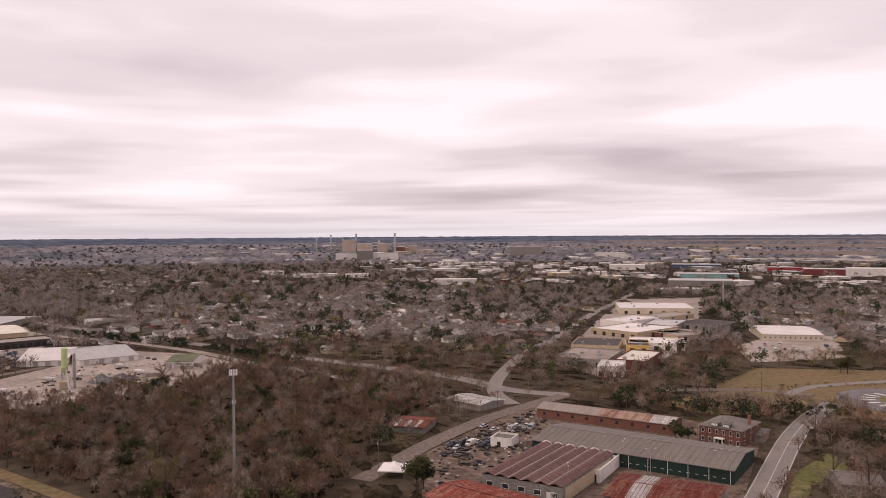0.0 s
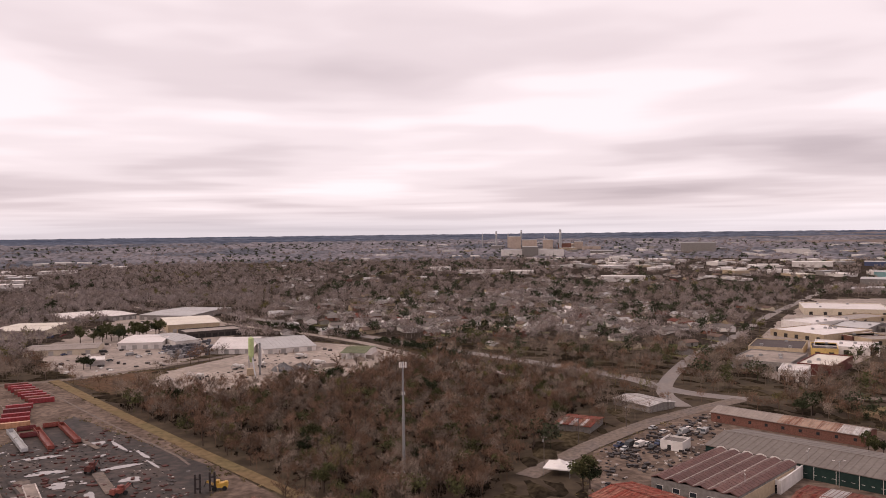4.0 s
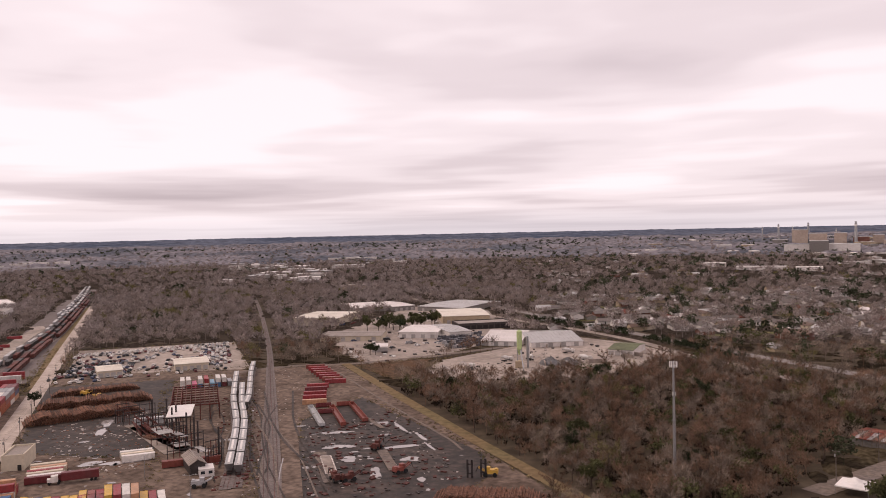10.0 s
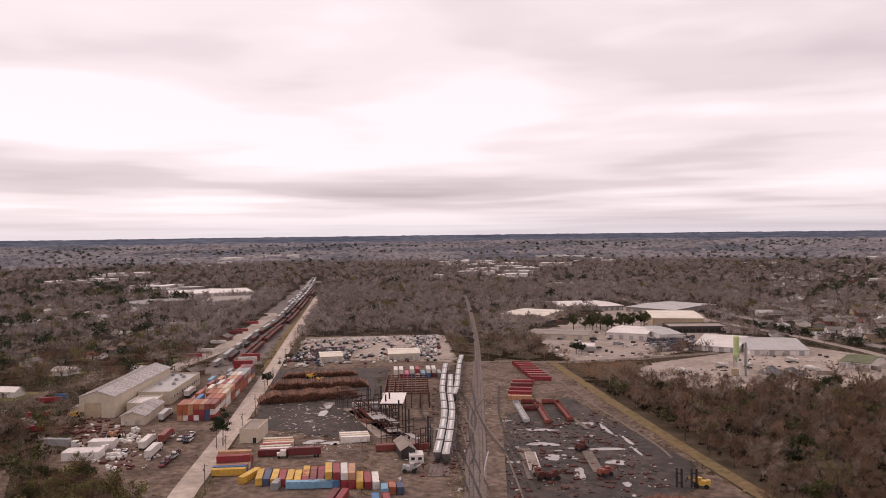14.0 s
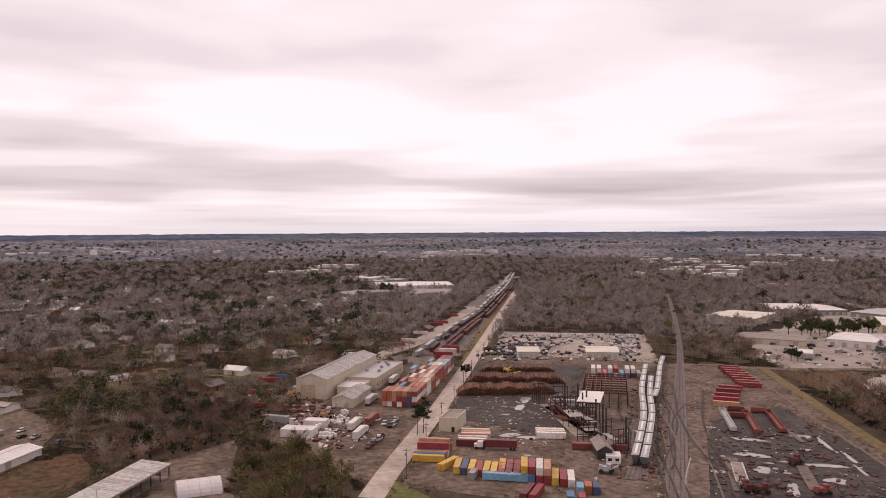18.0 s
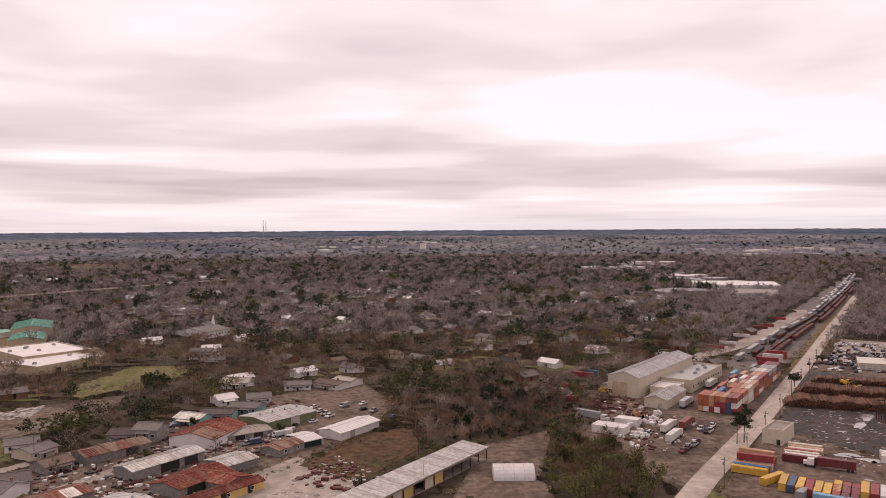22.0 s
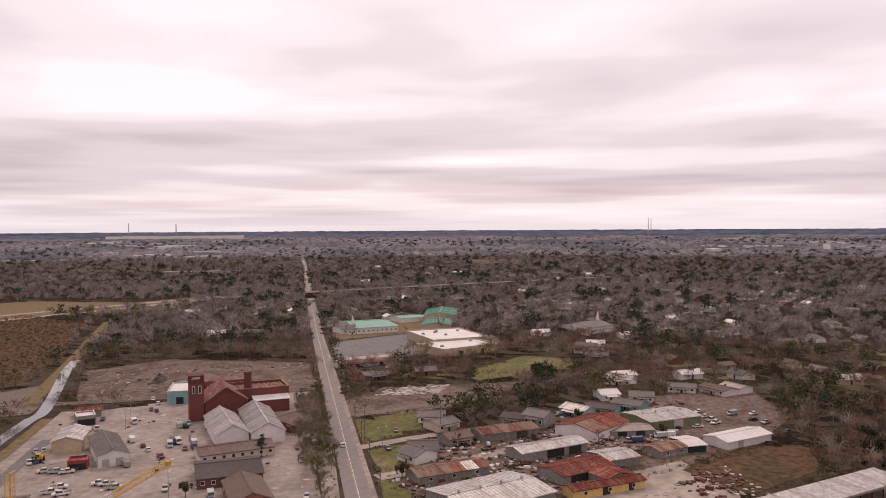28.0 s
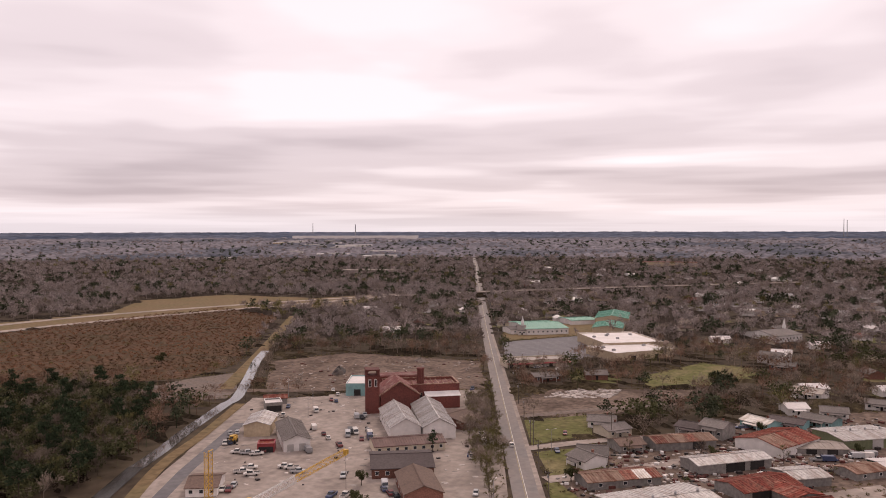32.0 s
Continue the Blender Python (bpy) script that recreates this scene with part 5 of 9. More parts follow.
# ---- houses, church, stores ----
def house(label, x, y, yaw, w, d, h, rise, wm, rm, porch=True, chimney=True, name="house", plain=False):
    e = shed(label, x, y, yaw, w, d, h, rise, wm, rm, name=name, category="house", ribs=0, plain=plain, windows=1 if plain else max(2, int(w / 3.5)), doors=(("f", 0.5, 1.1, 2.1),), door_m=door_shade_dark, over=0.6)
    if porch and not plain:
        part("porch_roof", Geo().slab([(-w * 0.3, -d / 2 - 2.2, h * 0.8), (w * 0.3, -d / 2 - 2.2, h * 0.8), (w * 0.3, -d / 2, h * 0.98), (-w * 0.3, -d / 2, h * 0.98)], 0.15), rm, e)
        for q in () if plain else (-0.28, 0.28):
            part("porch_post", Geo().box(q * w, -d / 2 - 2.0, 0, 0.15, 0.15, h * 0.78), trim_white, e)
    if chimney and not plain:
        part("chimney", Geo().box(w * 0.2, d * 0.1, h, 0.7, 0.7, rise + 1.0).box(w * 0.2, d * 0.1, h + rise + 1.0, 0.85, 0.85, 0.12), brick, e)
    return e


for lab, (x, y, yaw, w, d), h, rise, wm, rm in (
        ("white wooden cottage with grey shingle roof", (-283.2, -112.8, 109.5, 11.2, 19.8), 3.2, 2.0, wall_white, shingle_grey),
        ("white cottage wing with grey gable", (-274.7, -111.8, 62.1, 10.4, 10.5), 3.2, 1.8, wall_white, shingle_grey),
        ("white house with low grey roof", (-333.7, -128.7, 110.3, 12.0, 12.8), 3, 1.5, wall_white, shingle_grey),
        ("cream house wing with grey roof", (-322.3, -119.6, 147.8, 11.8, 17.3), 3, 1.5, wall_cream, shingle_grey),
        ("old brown-roofed house under a bare tree", (-302.9, -106.6, 138.7, 10.8, 13.8), 3, 1.5, wall_grey, shingle_brown),
        ("dark-roofed grey bungalow among trees", (-343.7, -91.1, 81.9, 11.6, 12.6), 2.8, 1.4, wall_grey, shingle_dark),
        ("grey two-storey old frame house", (-341.7, -80.6, 75.5, 10.6, 17.6), 5, 1.8, wall_grey, shingle_grey),
        ("teal cottage with pale roof", (-366.7, -67.8, 61.7, 13.4, 17.0), 3, 1.6, wall_teal, galv),
        ("teal long bungalow with dark roof", (-374.6, -57.9, 82.7, 14.8, 21.2), 3, 1.2, wall_teal, shingle_dark),
        ("teal cottage with grey roof", (-386.4, -46.5, 71.8, 14.5, 19.0), 3, 1.4, wall_teal, shingle_grey),
        ("white cottage with pale roof", (-405.0, -60.2, 122.1, 9.9, 19.1), 3.2, 1.6, wall_white, white_roof),
        ("white bungalow with grey hipped roof", (-406.3, -43.2, 100.6, 11.6, 27.1), 3, 1.6, wall_white, shingle_grey),
        ("white house with broad pale roof", (-446.1, -58.7, 77.2, 15.3, 31.6), 3.5, 1.6, wall_white, tan_metal_roof),
        ("white two-storey frame house with grey roof", (-549.7, -95.8, 83.0, 14.0, 33.7), 5, 1.8, wall_white, shingle_grey),
        ("pale two-storey house with white roof", (-564.2, -91.8, 99.9, 12.1, 36.0), 5, 1.8, wall_white, white_roof),
        ("red brick house with dark roof", (-526.7, -84.5, 90.1, 14.7, 30.8), 3, 1.5, brick, shingle_grey),
        ("bungalow beside the street corner", (-416.7, -196.2, 140.6, 15.9, 22.2), 3, 1.4, brick, shingle_grey),
        ("white bungalow with tan roof on a lawn", (-437.0, -6.8, 48.7, 17.1, 13.7), 3, 1.2, wall_white, shingle_brown),
        ("white bungalow with pale roof on a lawn", (-443.5, 1.6, 48.2, 13.1, 11.8), 3, 1.2, wall_white, tan_metal_roof),
        ("white bungalow with dark roof", (-436.6, -25.3, 91.7, 14.0, 22.5), 3, 1.2, wall_white, shingle_grey),
        ("red brick house with long roof by the lawn", (-81.9, 650.1, -17.9, 25.7, 49.8), 5, 2.2, brick, shingle_brown),
        ("white frame house by the highway", (-225.8, 719.5, 15.5, 25.6, 56.8), 4, 2.0, wall_white, shingle_grey)):
    house(lab, x, y, yaw, w, min(d, 11.0), h, rise, wm, rm)

flat_building("large white-roofed store with tan walls", -567.8, -206.0, 132.6, 44.5, 56.2, 6, wall_tan, white_roof, name="store", category="store", units=5)
flat_building("white-roofed store front with tan walls", -528.3, -184.1, 146.0, 47.5, 35.2, 5, wall_tan, white_roof, name="store", category="store", units=3, doors=(("f", 0.3, 4, 3), ("f", 0.7, 3, 3)))
shed("long hall with bright green metal roof", -615.6, -295.8, 133.5, 36.2, 54.1, 5, 2.2, wall_white, green_roof, name="hall", category="hall", windows=9, ribs=1.5)
shed("tall tan hall with bright green roof", -704.3, -261.1, 17.7, 54.9, 29.2, 7, 2.6, wall_tan, green_roof, name="hall", category="hall", ribs=1.5)
shed("low tan hall with bright green roof", -645.5, -242.8, 16.4, 41.4, 24.5, 5, 2.0, wall_tan, green_roof, name="hall", category="hall", ribs=1.5, doors=(("l", 0.5, 3, 3),))
shed("link building with green roof", -684.6, -287.4, 141.1, 26.7, 25.1, 4, 1.0, wall_white, green_roof, name="hall", category="hall", ribs=1.5)
shed("white chapel building with grey roof", -592.8, -306.4, 137.5, 13.5, 21.6, 4, 1.2, wall_white, shingle_grey, name="chapel", category="chapel", ribs=0, windows=2)
flat_building("row of small shops with red trim", -459.5, -222.5, 136.4, 42.7, 14.9, 4, wall_cream, tan_metal_roof, name="shop_row", category="shops", doors=[("f", (i + 0.5) / 8, 2.4, 2.5) for i in range(8)], awning=paint("red"))


def church(label, x, y, yaw, w, d, h):
    e = house(label, x, y, yaw, w, d, h, 3.0, wall_white, shingle_grey, porch=False, chimney=False, name="church")
    e["category"] = "church"
    sx = w / 2 - 2
    part("steeple_base", Geo().box(sx, 0, h + 1.5, 2.2, 2.2, 4), trim_white, e)
    part("spire", Geo().tube((sx, 0, h + 5.5), (sx, 0, h + 11), 1.4, 0.05, 6), trim_white, e)


church("white wooden church with grey roof and steeple", -664.3, -114.8, 147.9, 29.2, 31.3, 5)
church("small chapel with white spire", -589.9, -298.6, 121.7, 6.5, 18.6, 4)


# ---- far town and plant, drawn in with the plain ----
plant_tan = mat("plant_tan", (0.4, 0.315, 0.26), spread=0.15, grain=0.2, stain=(0.3, 0.235, 0.195), stain_size=0.05)


def far_block(label, x, y, yaw, w, h, depth, m, roof=None, name="far_building"):
    r = math.hypot(x, y)
    e = thing(name, label, "building", x, y, yaw, ground_z(r))
    part("wall", Geo().box(0, depth / 2, -2, w, depth, h + 2), m, e)
    part("roof", Geo().box(0, depth / 2, h, w + 0.6, depth + 0.6, max(0.4, h * 0.05)), roof or m, e)
    block(x, y, yaw, w, depth + 8, 0.5)
    return e


def far_stack(label, x, y, yaw, w, h, m):
    e = thing("smokestack", label, "chimney", x, y, yaw, ground_z(math.hypot(x, y)))
    part("shaft", Geo().tube((0, 0, -2), (0, 0, h), w * 0.6, w * 0.42, 10), m, e)
    part("band", Geo().tube((0, 0, h * 0.8), (0, 0, h * 0.86), w * 0.55, w * 0.54, 10), trim_white, e)


for lab, (x, y, yaw, w, h), m in (
        ("tall tan mill block of the far plant", (-320, 2689, 7, 46, 42.6), plant_tan),
        ("lower tan block of the far plant", (-268, 2690, 6, 50, 31.0), plant_tan),
        ("tan block of the far plant", (-207, 2700, 4, 34, 31.0), plant_tan),
        ("brown block of the far plant", (-150, 2690, 3, 44, 20.0), brick),
        ("stepped tan block of the far plant", (-104, 2700, 3, 30, 24.0), plant_tan),
        ("dark block of the far plant", (-379, 2700, 8, 46, 12.0), wall_grey),
        ("wide pale hall of the far plant", (-230, 2389, 5, 189, 20.6), wall_white),
        ("grey hall of the far plant", (-234, 2368, 6, 48, 30.6), wall_grey),
        ("row of tan far blocks", (-60, 2652, 2, 60, 12.0), plant_tan),
        ("row of brown far blocks", (-26, 2506, 1, 70, 8.0), wall_grey),
        ("far tank hall of grey bays", (263, 2520, -6, 102, 29.0), wall_grey),
        ("far white industrial hall", (510, 2411, -12, 88, 14.1), wall_white)):
    far_block(lab, x, y, yaw, w, h, 40, m, grey_metal)
for x, y, yaw, w, h in ((-164, 2684, 3, 8, 67.3), (-386, 3510, 6, 8, 40.4), (-390, 2747, 8, 6, 59.5), (-348, 2746, 7, 4, 51.5), (-439, 2747, 9, 4, 51.7), (-222, 2743, 5, 4, 43.3), (290, 818, -19, 1, 37.2)):
    far_stack("thin grey smokestack of the far plant", x, y, yaw, w, h, steel_grey)
for lab, (x, y, yaw, w, h), dep, m, rm in (
        ("large white industrial hall far off", (230, 1655, -8, 74, 11.0), 60, wall_white, white_roof),
        ("white industrial hall far off", (320, 1792, -10, 68, 14.0), 60, wall_white, white_roof),
        ("white cylindrical tank hall far off", (313, 1601, -11, 41, 12.0), 40, wall_white, white_roof),
        ("white industrial shed far off", (427, 1833, -13, 81, 11.5), 50, wall_white, white_roof),
        ("long blue industrial shed far off", (589, 1839, -18, 110, 11.0), 50, paint("navy"), grey_metal),
        ("long grey industrial shed far off", (417, 1282, -18, 100, 8.0), 60, wall_grey, grey_metal),
        ("blue-grey industrial shed far off", (493, 1464, -19, 105, 9.0), 50, wall_teal, grey_metal),
        ("grey roofed warehouse far off", (346, 1141, -17, 64, 8.5), 50, wall_grey, grey_metal),
        ("stack of red shipping containers far off", (737, 1687, -24, 92, 9.0), 50, paint("red"), paint("maroon")),
        ("long stack of red shipping containers far off", (759, 1550, -26, 96, 12.0), 50, paint("maroon"), grey_metal),
        ("pale hall on the marsh edge", (810, 1504, -28, 77, 14.7), 50, wall_white, white_roof),
        ("pale store far off among trees", (-369, 1703, 12, 50, 7.5), 30, wall_white, white_roof),
        ("pale store far off among trees", (-254, 1583, 9, 92, 6.9), 30, wall_white, white_roof),
        ("pale store far off among trees", (-170, 1554, 6, 45, 7.8), 30, wall_white, white_roof),
        ("pale teal store far off", (24, 1347, -1, 79, 8.7), 30, wall_white, white_roof),
        ("pale industrial hall far off", (17, 2223, -0, 64, 15.9), 40, wall_white, white_roof),
        ("pale industrial hall far off", (97, 2140, -3, 100, 12.3), 40, wall_white, white_roof),
        ("pale industrial hall far off", (704, 1853, -21, 43, 11.3), 40, wall_white, white_roof),
        ("white warehouse far off in the woods", (-1492, 1478, 45, 83, 16.5), 40, wall_white, white_roof),
        ("white warehouse far off in the woods", (-1179, 1254, 43, 80, 12.3), 50, wall_white, white_roof),
        ("white warehouse far off in the woods", (-982, 1126, 41, 64, 10.7), 40, wall_white, white_roof),
        ("white warehouse far off in the woods", (-1089, 1032, 47, 27, 10.7), 30, wall_white, white_roof),
        ("pale warehouse far off in the woods", (-756, 980, 38, 44, 8.9), 40, wall_tan, tan_metal_roof),
        ("long white warehouse far off", (-1458, 1893, 38, 154, 10.3), 40, wall_white, white_roof),
        ("white warehouse far off among trees", (-2132, 1327, 58, 162, 14.4), 40, wall_white, white_roof),
        ("white warehouse far off among trees", (-1676, 666, 68, 129, 14.2), 40, wall_white, white_roof),
        ("white distribution hall far off", (-2636, -63, -269, 85, 11.3), 40, wall_white, white_roof),
        ("white distribution hall far off", (-2620, 87, 88, 122, 11.3), 40, wall_white, white_roof),
        ("white far tower block", (-2548, 257, 84, 20, 14.7), 20, wall_white, white_roof),
        ("white roofed hall far off", (-1821, -1548, -230, 106, 12.0), 40, wall_white, white_roof),
        ("white roofed hall far off", (-1816, -1372, -233, 106, 16.3), 40, wall_white, white_roof),
        ("white roofed hall far off", (-1508, -1721, -221, 128, 9.8), 40, wall_white, white_roof),
        ("long pale hall on the horizon", (-2588, -2080, -231, 523, 14.3), 40, wall_white, white_roof),
        ("red-roofed apartments far off", (-1803, -534, -254, 121, 9.4), 40, wall_tan, rust),
        ("pale sandy clearing by a pond", (-1248, -971, -232, 108, 5.7), 20, pale_pad, pale_pad)):
    if "warehouse far off" in lab or "hall far off" in lab:
        # a cluster of smaller sheds
        ca, sa = math.cos(radians(yaw)), math.sin(radians(yaw))
        for f, q, g2 in ((-0.36, 0.26, 0), (-0.03, 0.32, 14), (0.34, 0.24, -10)):
            far_block(lab, x + f * w * ca - g2 * sa, y + f * w * sa + g2 * ca, yaw + 6 * f, w * q, h * (0.55 + 0.2 * f), dep * 0.7, m, rm)
        continue
    far_block(lab, x, y, yaw, w, h, dep, m, rm)


def radio_mast(x, y, yaw, w, h):
    e = thing("radio_mast", "thin far radio mast", "mast", x, y, yaw, ground_z(math.hypot(x, y)))
    part("mast_shaft", Geo().tube((0, 0, -2), (0, 0, h), w * 0.5, w * 0.3, 4), steel_grey, e)


for q in ((-3546, -348, -264, 5, 76.5), (-3544, -336, -265, 5, 71.3), (-2515, 432, 80, 4, 51.1), (-3075, -2754, -228, 6, 59.0), (-3190, -2568, -231, 6, 55.6), (-3036, -2442, -231, 6, 52.9)):
    radio_mast(*q)


# ---- neighbourhoods ----
def neighbourhoods():
    rng = random.Random(12)
    kinds = []
    for i, (wm, rm, lab) in enumerate(((wall_white, shingle_grey, "white frame house with grey shingle roof"), (wall_cream, shingle_brown, "cream house with brown shingle roof"),
                                       (brick, shingle_grey, "brick bungalow with grey roof"), (wall_white, white_roof, "white house with pale metal roof"),
                                       (wall_grey, shingle_brown, "grey house with brown roof"), (wall_tan, galv, "tan house with tin roof"), (wall_white, rust, "white cottage with red metal roof"))):
        h = house(lab, 0, 0, 0, rng.uniform(11, 16), rng.uniform(7.5, 9.5), 3.2, rng.uniform(1.4, 2.2), wm, rm, plain=True)
        CLEAR_POLY.pop()
        kinds.append(h)
    spots = []
    for a0, a1, r0, r1, n in ((-14, 21, 560, 950, 62), (60, 115, 440, 800, 62), (112, 128, 620, 880, 12)):
        for _ in range(n * 3):
            if sum(1 for s in spots if s[3] == a0) >= n:
                break
            a, r = radians(rng.uniform(a0, a1)), math.sqrt(rng.uniform(r0 * r0, r1 * r1))
            x, y = -r * math.sin(a), r * math.cos(a)
            if not is_clear(np.array([(x, y)]))[0] or any(math.hypot(x - s[0], y - s[1]) < 21 for s in spots):
                continue
            spots.append((x, y, rng.choice((35, 125)) + rng.uniform(-6, 6), a0))
    weights = [5, 3, 3, 3, 2, 2, 0.6]
    yards = Geo()
    used = set()
    for x, y, yaw, _ in spots:
        k = rng.choices(range(len(kinds)), weights)[0]
        if k in used:
            o = copy_thing(kinds[k], pose(x, y, 0, 0, 0, yaw))
        else:
            used.add(k)
            o = kinds[k]
            o.matrix_basis = pose(x, y, 0, 0, 0, yaw)
        o["group"] = "houses among the trees"
        block(x, y, yaw, 15, 10, 0.5)
        lc, ls = math.cos(radians(yaw)), math.sin(radians(yaw))
        lw, ld = rng.uniform(10, 16), rng.uniform(8, 14)
        yards.poly([(x + p * lw * lc - q * ld * ls, y + p * lw * ls + q * ld * lc, 0.03) for p, q in ((-1, -1), (1, -1), (1, 1), (-1, 1))])
    tagged(new("grass", mesh("grass", yards, lawn)), "patchy green and tan lawns round the houses", "grass", kind="stuff")
    for k, h in enumerate(kinds):
        if k not in used:
            for o in (*h.children_recursive, h):
                bpy.data.objects.remove(o)


neighbourhoods()


def far_houses():
    """Roofs of the far town, too many to count."""
    rng = random.Random(31)
    sets = {}
    for _ in range(4200):
        az, r = rng.uniform(-30, 150), 680 + 1400 * rng.random() ** 1.3
        a = radians(az)
        x, y = -r * math.sin(a), r * math.cos(a)
        # dense in the northern town, thinner to the west, none in the woods between
        share_here = (0.8 if r < 1500 else 0.4) if az < 24 else 0.0 if az < 66 else (0.75 if r < 1100 else 0.3 if r < 1500 else 0.08) if az < 117 else (0.6 if r < 950 and az < 126 else 0.0)
        if rng.random() > share_here or noise.noise((x * 0.0022, y * 0.0022, 8.0)) < -0.2 or not is_clear(np.array([(x, y)]))[0]:
            continue
        key = rng.choices(("grey", "white", "brown", "red"), (5, 2, 2.5, 0.35))[0]
        wg, rg = sets.setdefault(key, (Geo(), Geo()))
        w, d, h, rise = rng.uniform(11, 18), rng.uniform(8, 11), rng.uniform(2.8, 4.2), rng.uniform(1.4, 2.6)
        yaw = rng.choice((35, 125)) + rng.uniform(-8, 8)
        m = pose(x, y, 0, 0, 0, yaw)
        for src, dst in ((gable_wall(w, d, h, rise), wg), (gable_roof(Geo(), w, d, h, rise), rg)):
            k = len(dst.v)
            dst.v += [tuple(m @ Vector(v)) for v in src.v]
            dst.f += [tuple(k + i for i in f) for f in src.f]
    for key, (wg, rg) in sets.items():
        rm = {"grey": shingle_grey, "white": grey_metal, "brown": shingle_brown, "red": rust}[key]
        wm = {"grey": wall_white, "white": wall_white, "brown": wall_tan, "red": brick}[key]
        tagged(new("far_house_walls", mesh("far_house_walls", wg, wm)), "walls of far houses among trees", "houses", kind="stuff")
        tagged(new("far_house_roofs", mesh("far_house_roofs", rg, rm)), key + " roofs of far houses among trees", "houses", kind="stuff")


def far_industry():
    """Pale halls of the far industrial belt, too many to count."""
    rng = random.Random(8)
    sets = {"white": (Geo(), Geo()), "grey": (Geo(), Geo()), "tan": (Geo(), Geo())}
    spots = []
    # stretches of the belt: azimuths, distances, how many, the longest side
    for a0, a1, r0, r1, n, big_side in ((-32, 6, 1350, 3000, 210, 70), (39.5, 46.5, 1400, 2300, 26, 75), (33, 38, 1900, 2400, 6, 80), (57, 66, 2100, 2700, 10, 90),
                                        (68, 72, 1600, 1750, 4, 90), (60, 67, 1050, 1400, 8, 60), (125, 135, 2400, 3100, 12, 110), (3, 22, 2300, 3200, 24, 60), (75, 92, 2500, 3000, 8, 80)):
        for _ in range(n):
            a, r = radians(rng.uniform(a0, a1)), rng.uniform(r0, r1)
            spots.append((a, r, big_side))
    for a, r, big_side in spots:
        x, y = -r * math.sin(a), r * math.cos(a)
        if -radians(8) < a < radians(10) and r < 1700 or not is_clear(np.array([(x, y)]))[0]:
            continue
        w, d, h, yaw = rng.uniform(20, big_side), rng.uniform(14, 34), rng.uniform(4, 8), rng.choice((25, 115)) + rng.uniform(-4, 4)
        wg, rg = sets[rng.choices(tuple(sets), (5, 2, 1))[0]]
        z = ground_z(r)
        wg.box(x, y, z - 1, w, d, h + 1, yaw)
        rg.box(x, y, z + h, w + 0.6, d + 0.6, 0.5, yaw)
        block(x, y, yaw, w, d, 12)
    for key, (wg, rg) in sets.items():
        tagged(new("far_hall_walls", mesh("far_hall_walls", wg, {"white": wall_white, "grey": wall_grey, "tan": wall_tan}[key])), key + " walls of far industrial halls", "halls", kind="stuff")
        tagged(new("far_hall_roofs", mesh("far_hall_roofs", rg, {"white": white_roof, "grey": grey_metal, "tan": cream_roof}[key])), "pale roofs of far industrial halls", "halls", kind="stuff")


far_industry()
far_houses()

# ---- shipping containers ----
BOXES = {}


def container_kind(color, length=12.2):
    key = (color, length)
    if key in BOXES:
        return BOXES[key]
    word = {"sky": "pale blue", "navy": "navy blue", "tan_orange": "faded orange", "brick_red": "brick red"}.get(color, color)
    e = thing("shipping_container", f"{word} corrugated steel shipping container", "container", 0, 0)
    L, W, H = length, 2.44, 2.59
    g = Geo()
    n = int(L / 0.8) * 2
    for i in range(n + 1):
        x, o = -L / 2 + 0.06 + (L - 0.12) * i / n, 0.07 if (i // 2) % 2 else 0.0
        g.v += [(x, -W / 2 + 0.03 + o, 0.12), (x, -W / 2 + 0.03 + o, H - 0.1), (x, 0, H - 0.02 - o * 0.4), (x, W / 2 - 0.03 - o, H - 0.1), (x, W / 2 - 0.03 - o, 0.12)]
    for i in range(n):
        for k in range(5):
            j = (k + 1) % 5
            g.f.append((i * 5 + k, i * 5 + 5 + k, i * 5 + 5 + j, i * 5 + j))
    g.f += [(0, 1, 2, 3, 4), tuple(n * 5 + k for k in (4, 3, 2, 1, 0))]
    part("shell", g, paint(color), e)
    g = Geo()
    for sx in (-1, 1):
        for sy in (-1, 1):
            g.box(sx * (L / 2 - 0.08), sy * (W / 2 - 0.08), 0, 0.16, 0.16, H)
        g.box(sx * (L / 2 - 0.08), 0, 0, 0.14, W - 0.32, 0.16).box(sx * (L / 2 - 0.08), 0, H - 0.12, 0.14, W - 0.32, 0.12)
    part("corner_frame", g, paint(color), e)
    part("door", Geo().box(-L / 2 - 0.02, -0.56, 0.2, 0.08, 1.08, H - 0.35).box(-L / 2 - 0.02, 0.56, 0.2, 0.08, 1.08, H - 0.35), paint(color), e)
    BOXES[key] = e
    e["spare"] = 1
    return e


def put(kind, x, y, yaw, z=0.0, group=""):
    if kind.get("spare"):
        del kind["spare"]
        kind.matrix_basis = pose(x, y, z, 0, 0, yaw)
        o = kind
    else:
        o = copy_thing(kind, pose(x, y, z, 0, 0, yaw))
    if group:
        o["group"] = group
    return o


rd = random.Random(77)
GZ = 0.16


def lerp2(a, b, f):
    return (a[0] + (b[0] - a[0]) * f, a[1] + (b[1] - a[1]) * f)


# row with ends to the haul road
a, b = (-242.5, 142.8), (-209.8, 169.0)
row = (("yellow",), ("navy",), ("yellow",), ("red",), ("yellow",), ("yellow",), ("red", "yellow"), ("maroon", "brick_red"), ("maroon", "red"), ("navy", "yellow"), ("blue", "red"), ("red", "white"),
       ("red", "tan_orange"), ("yellow",), ("red",), ("white",))
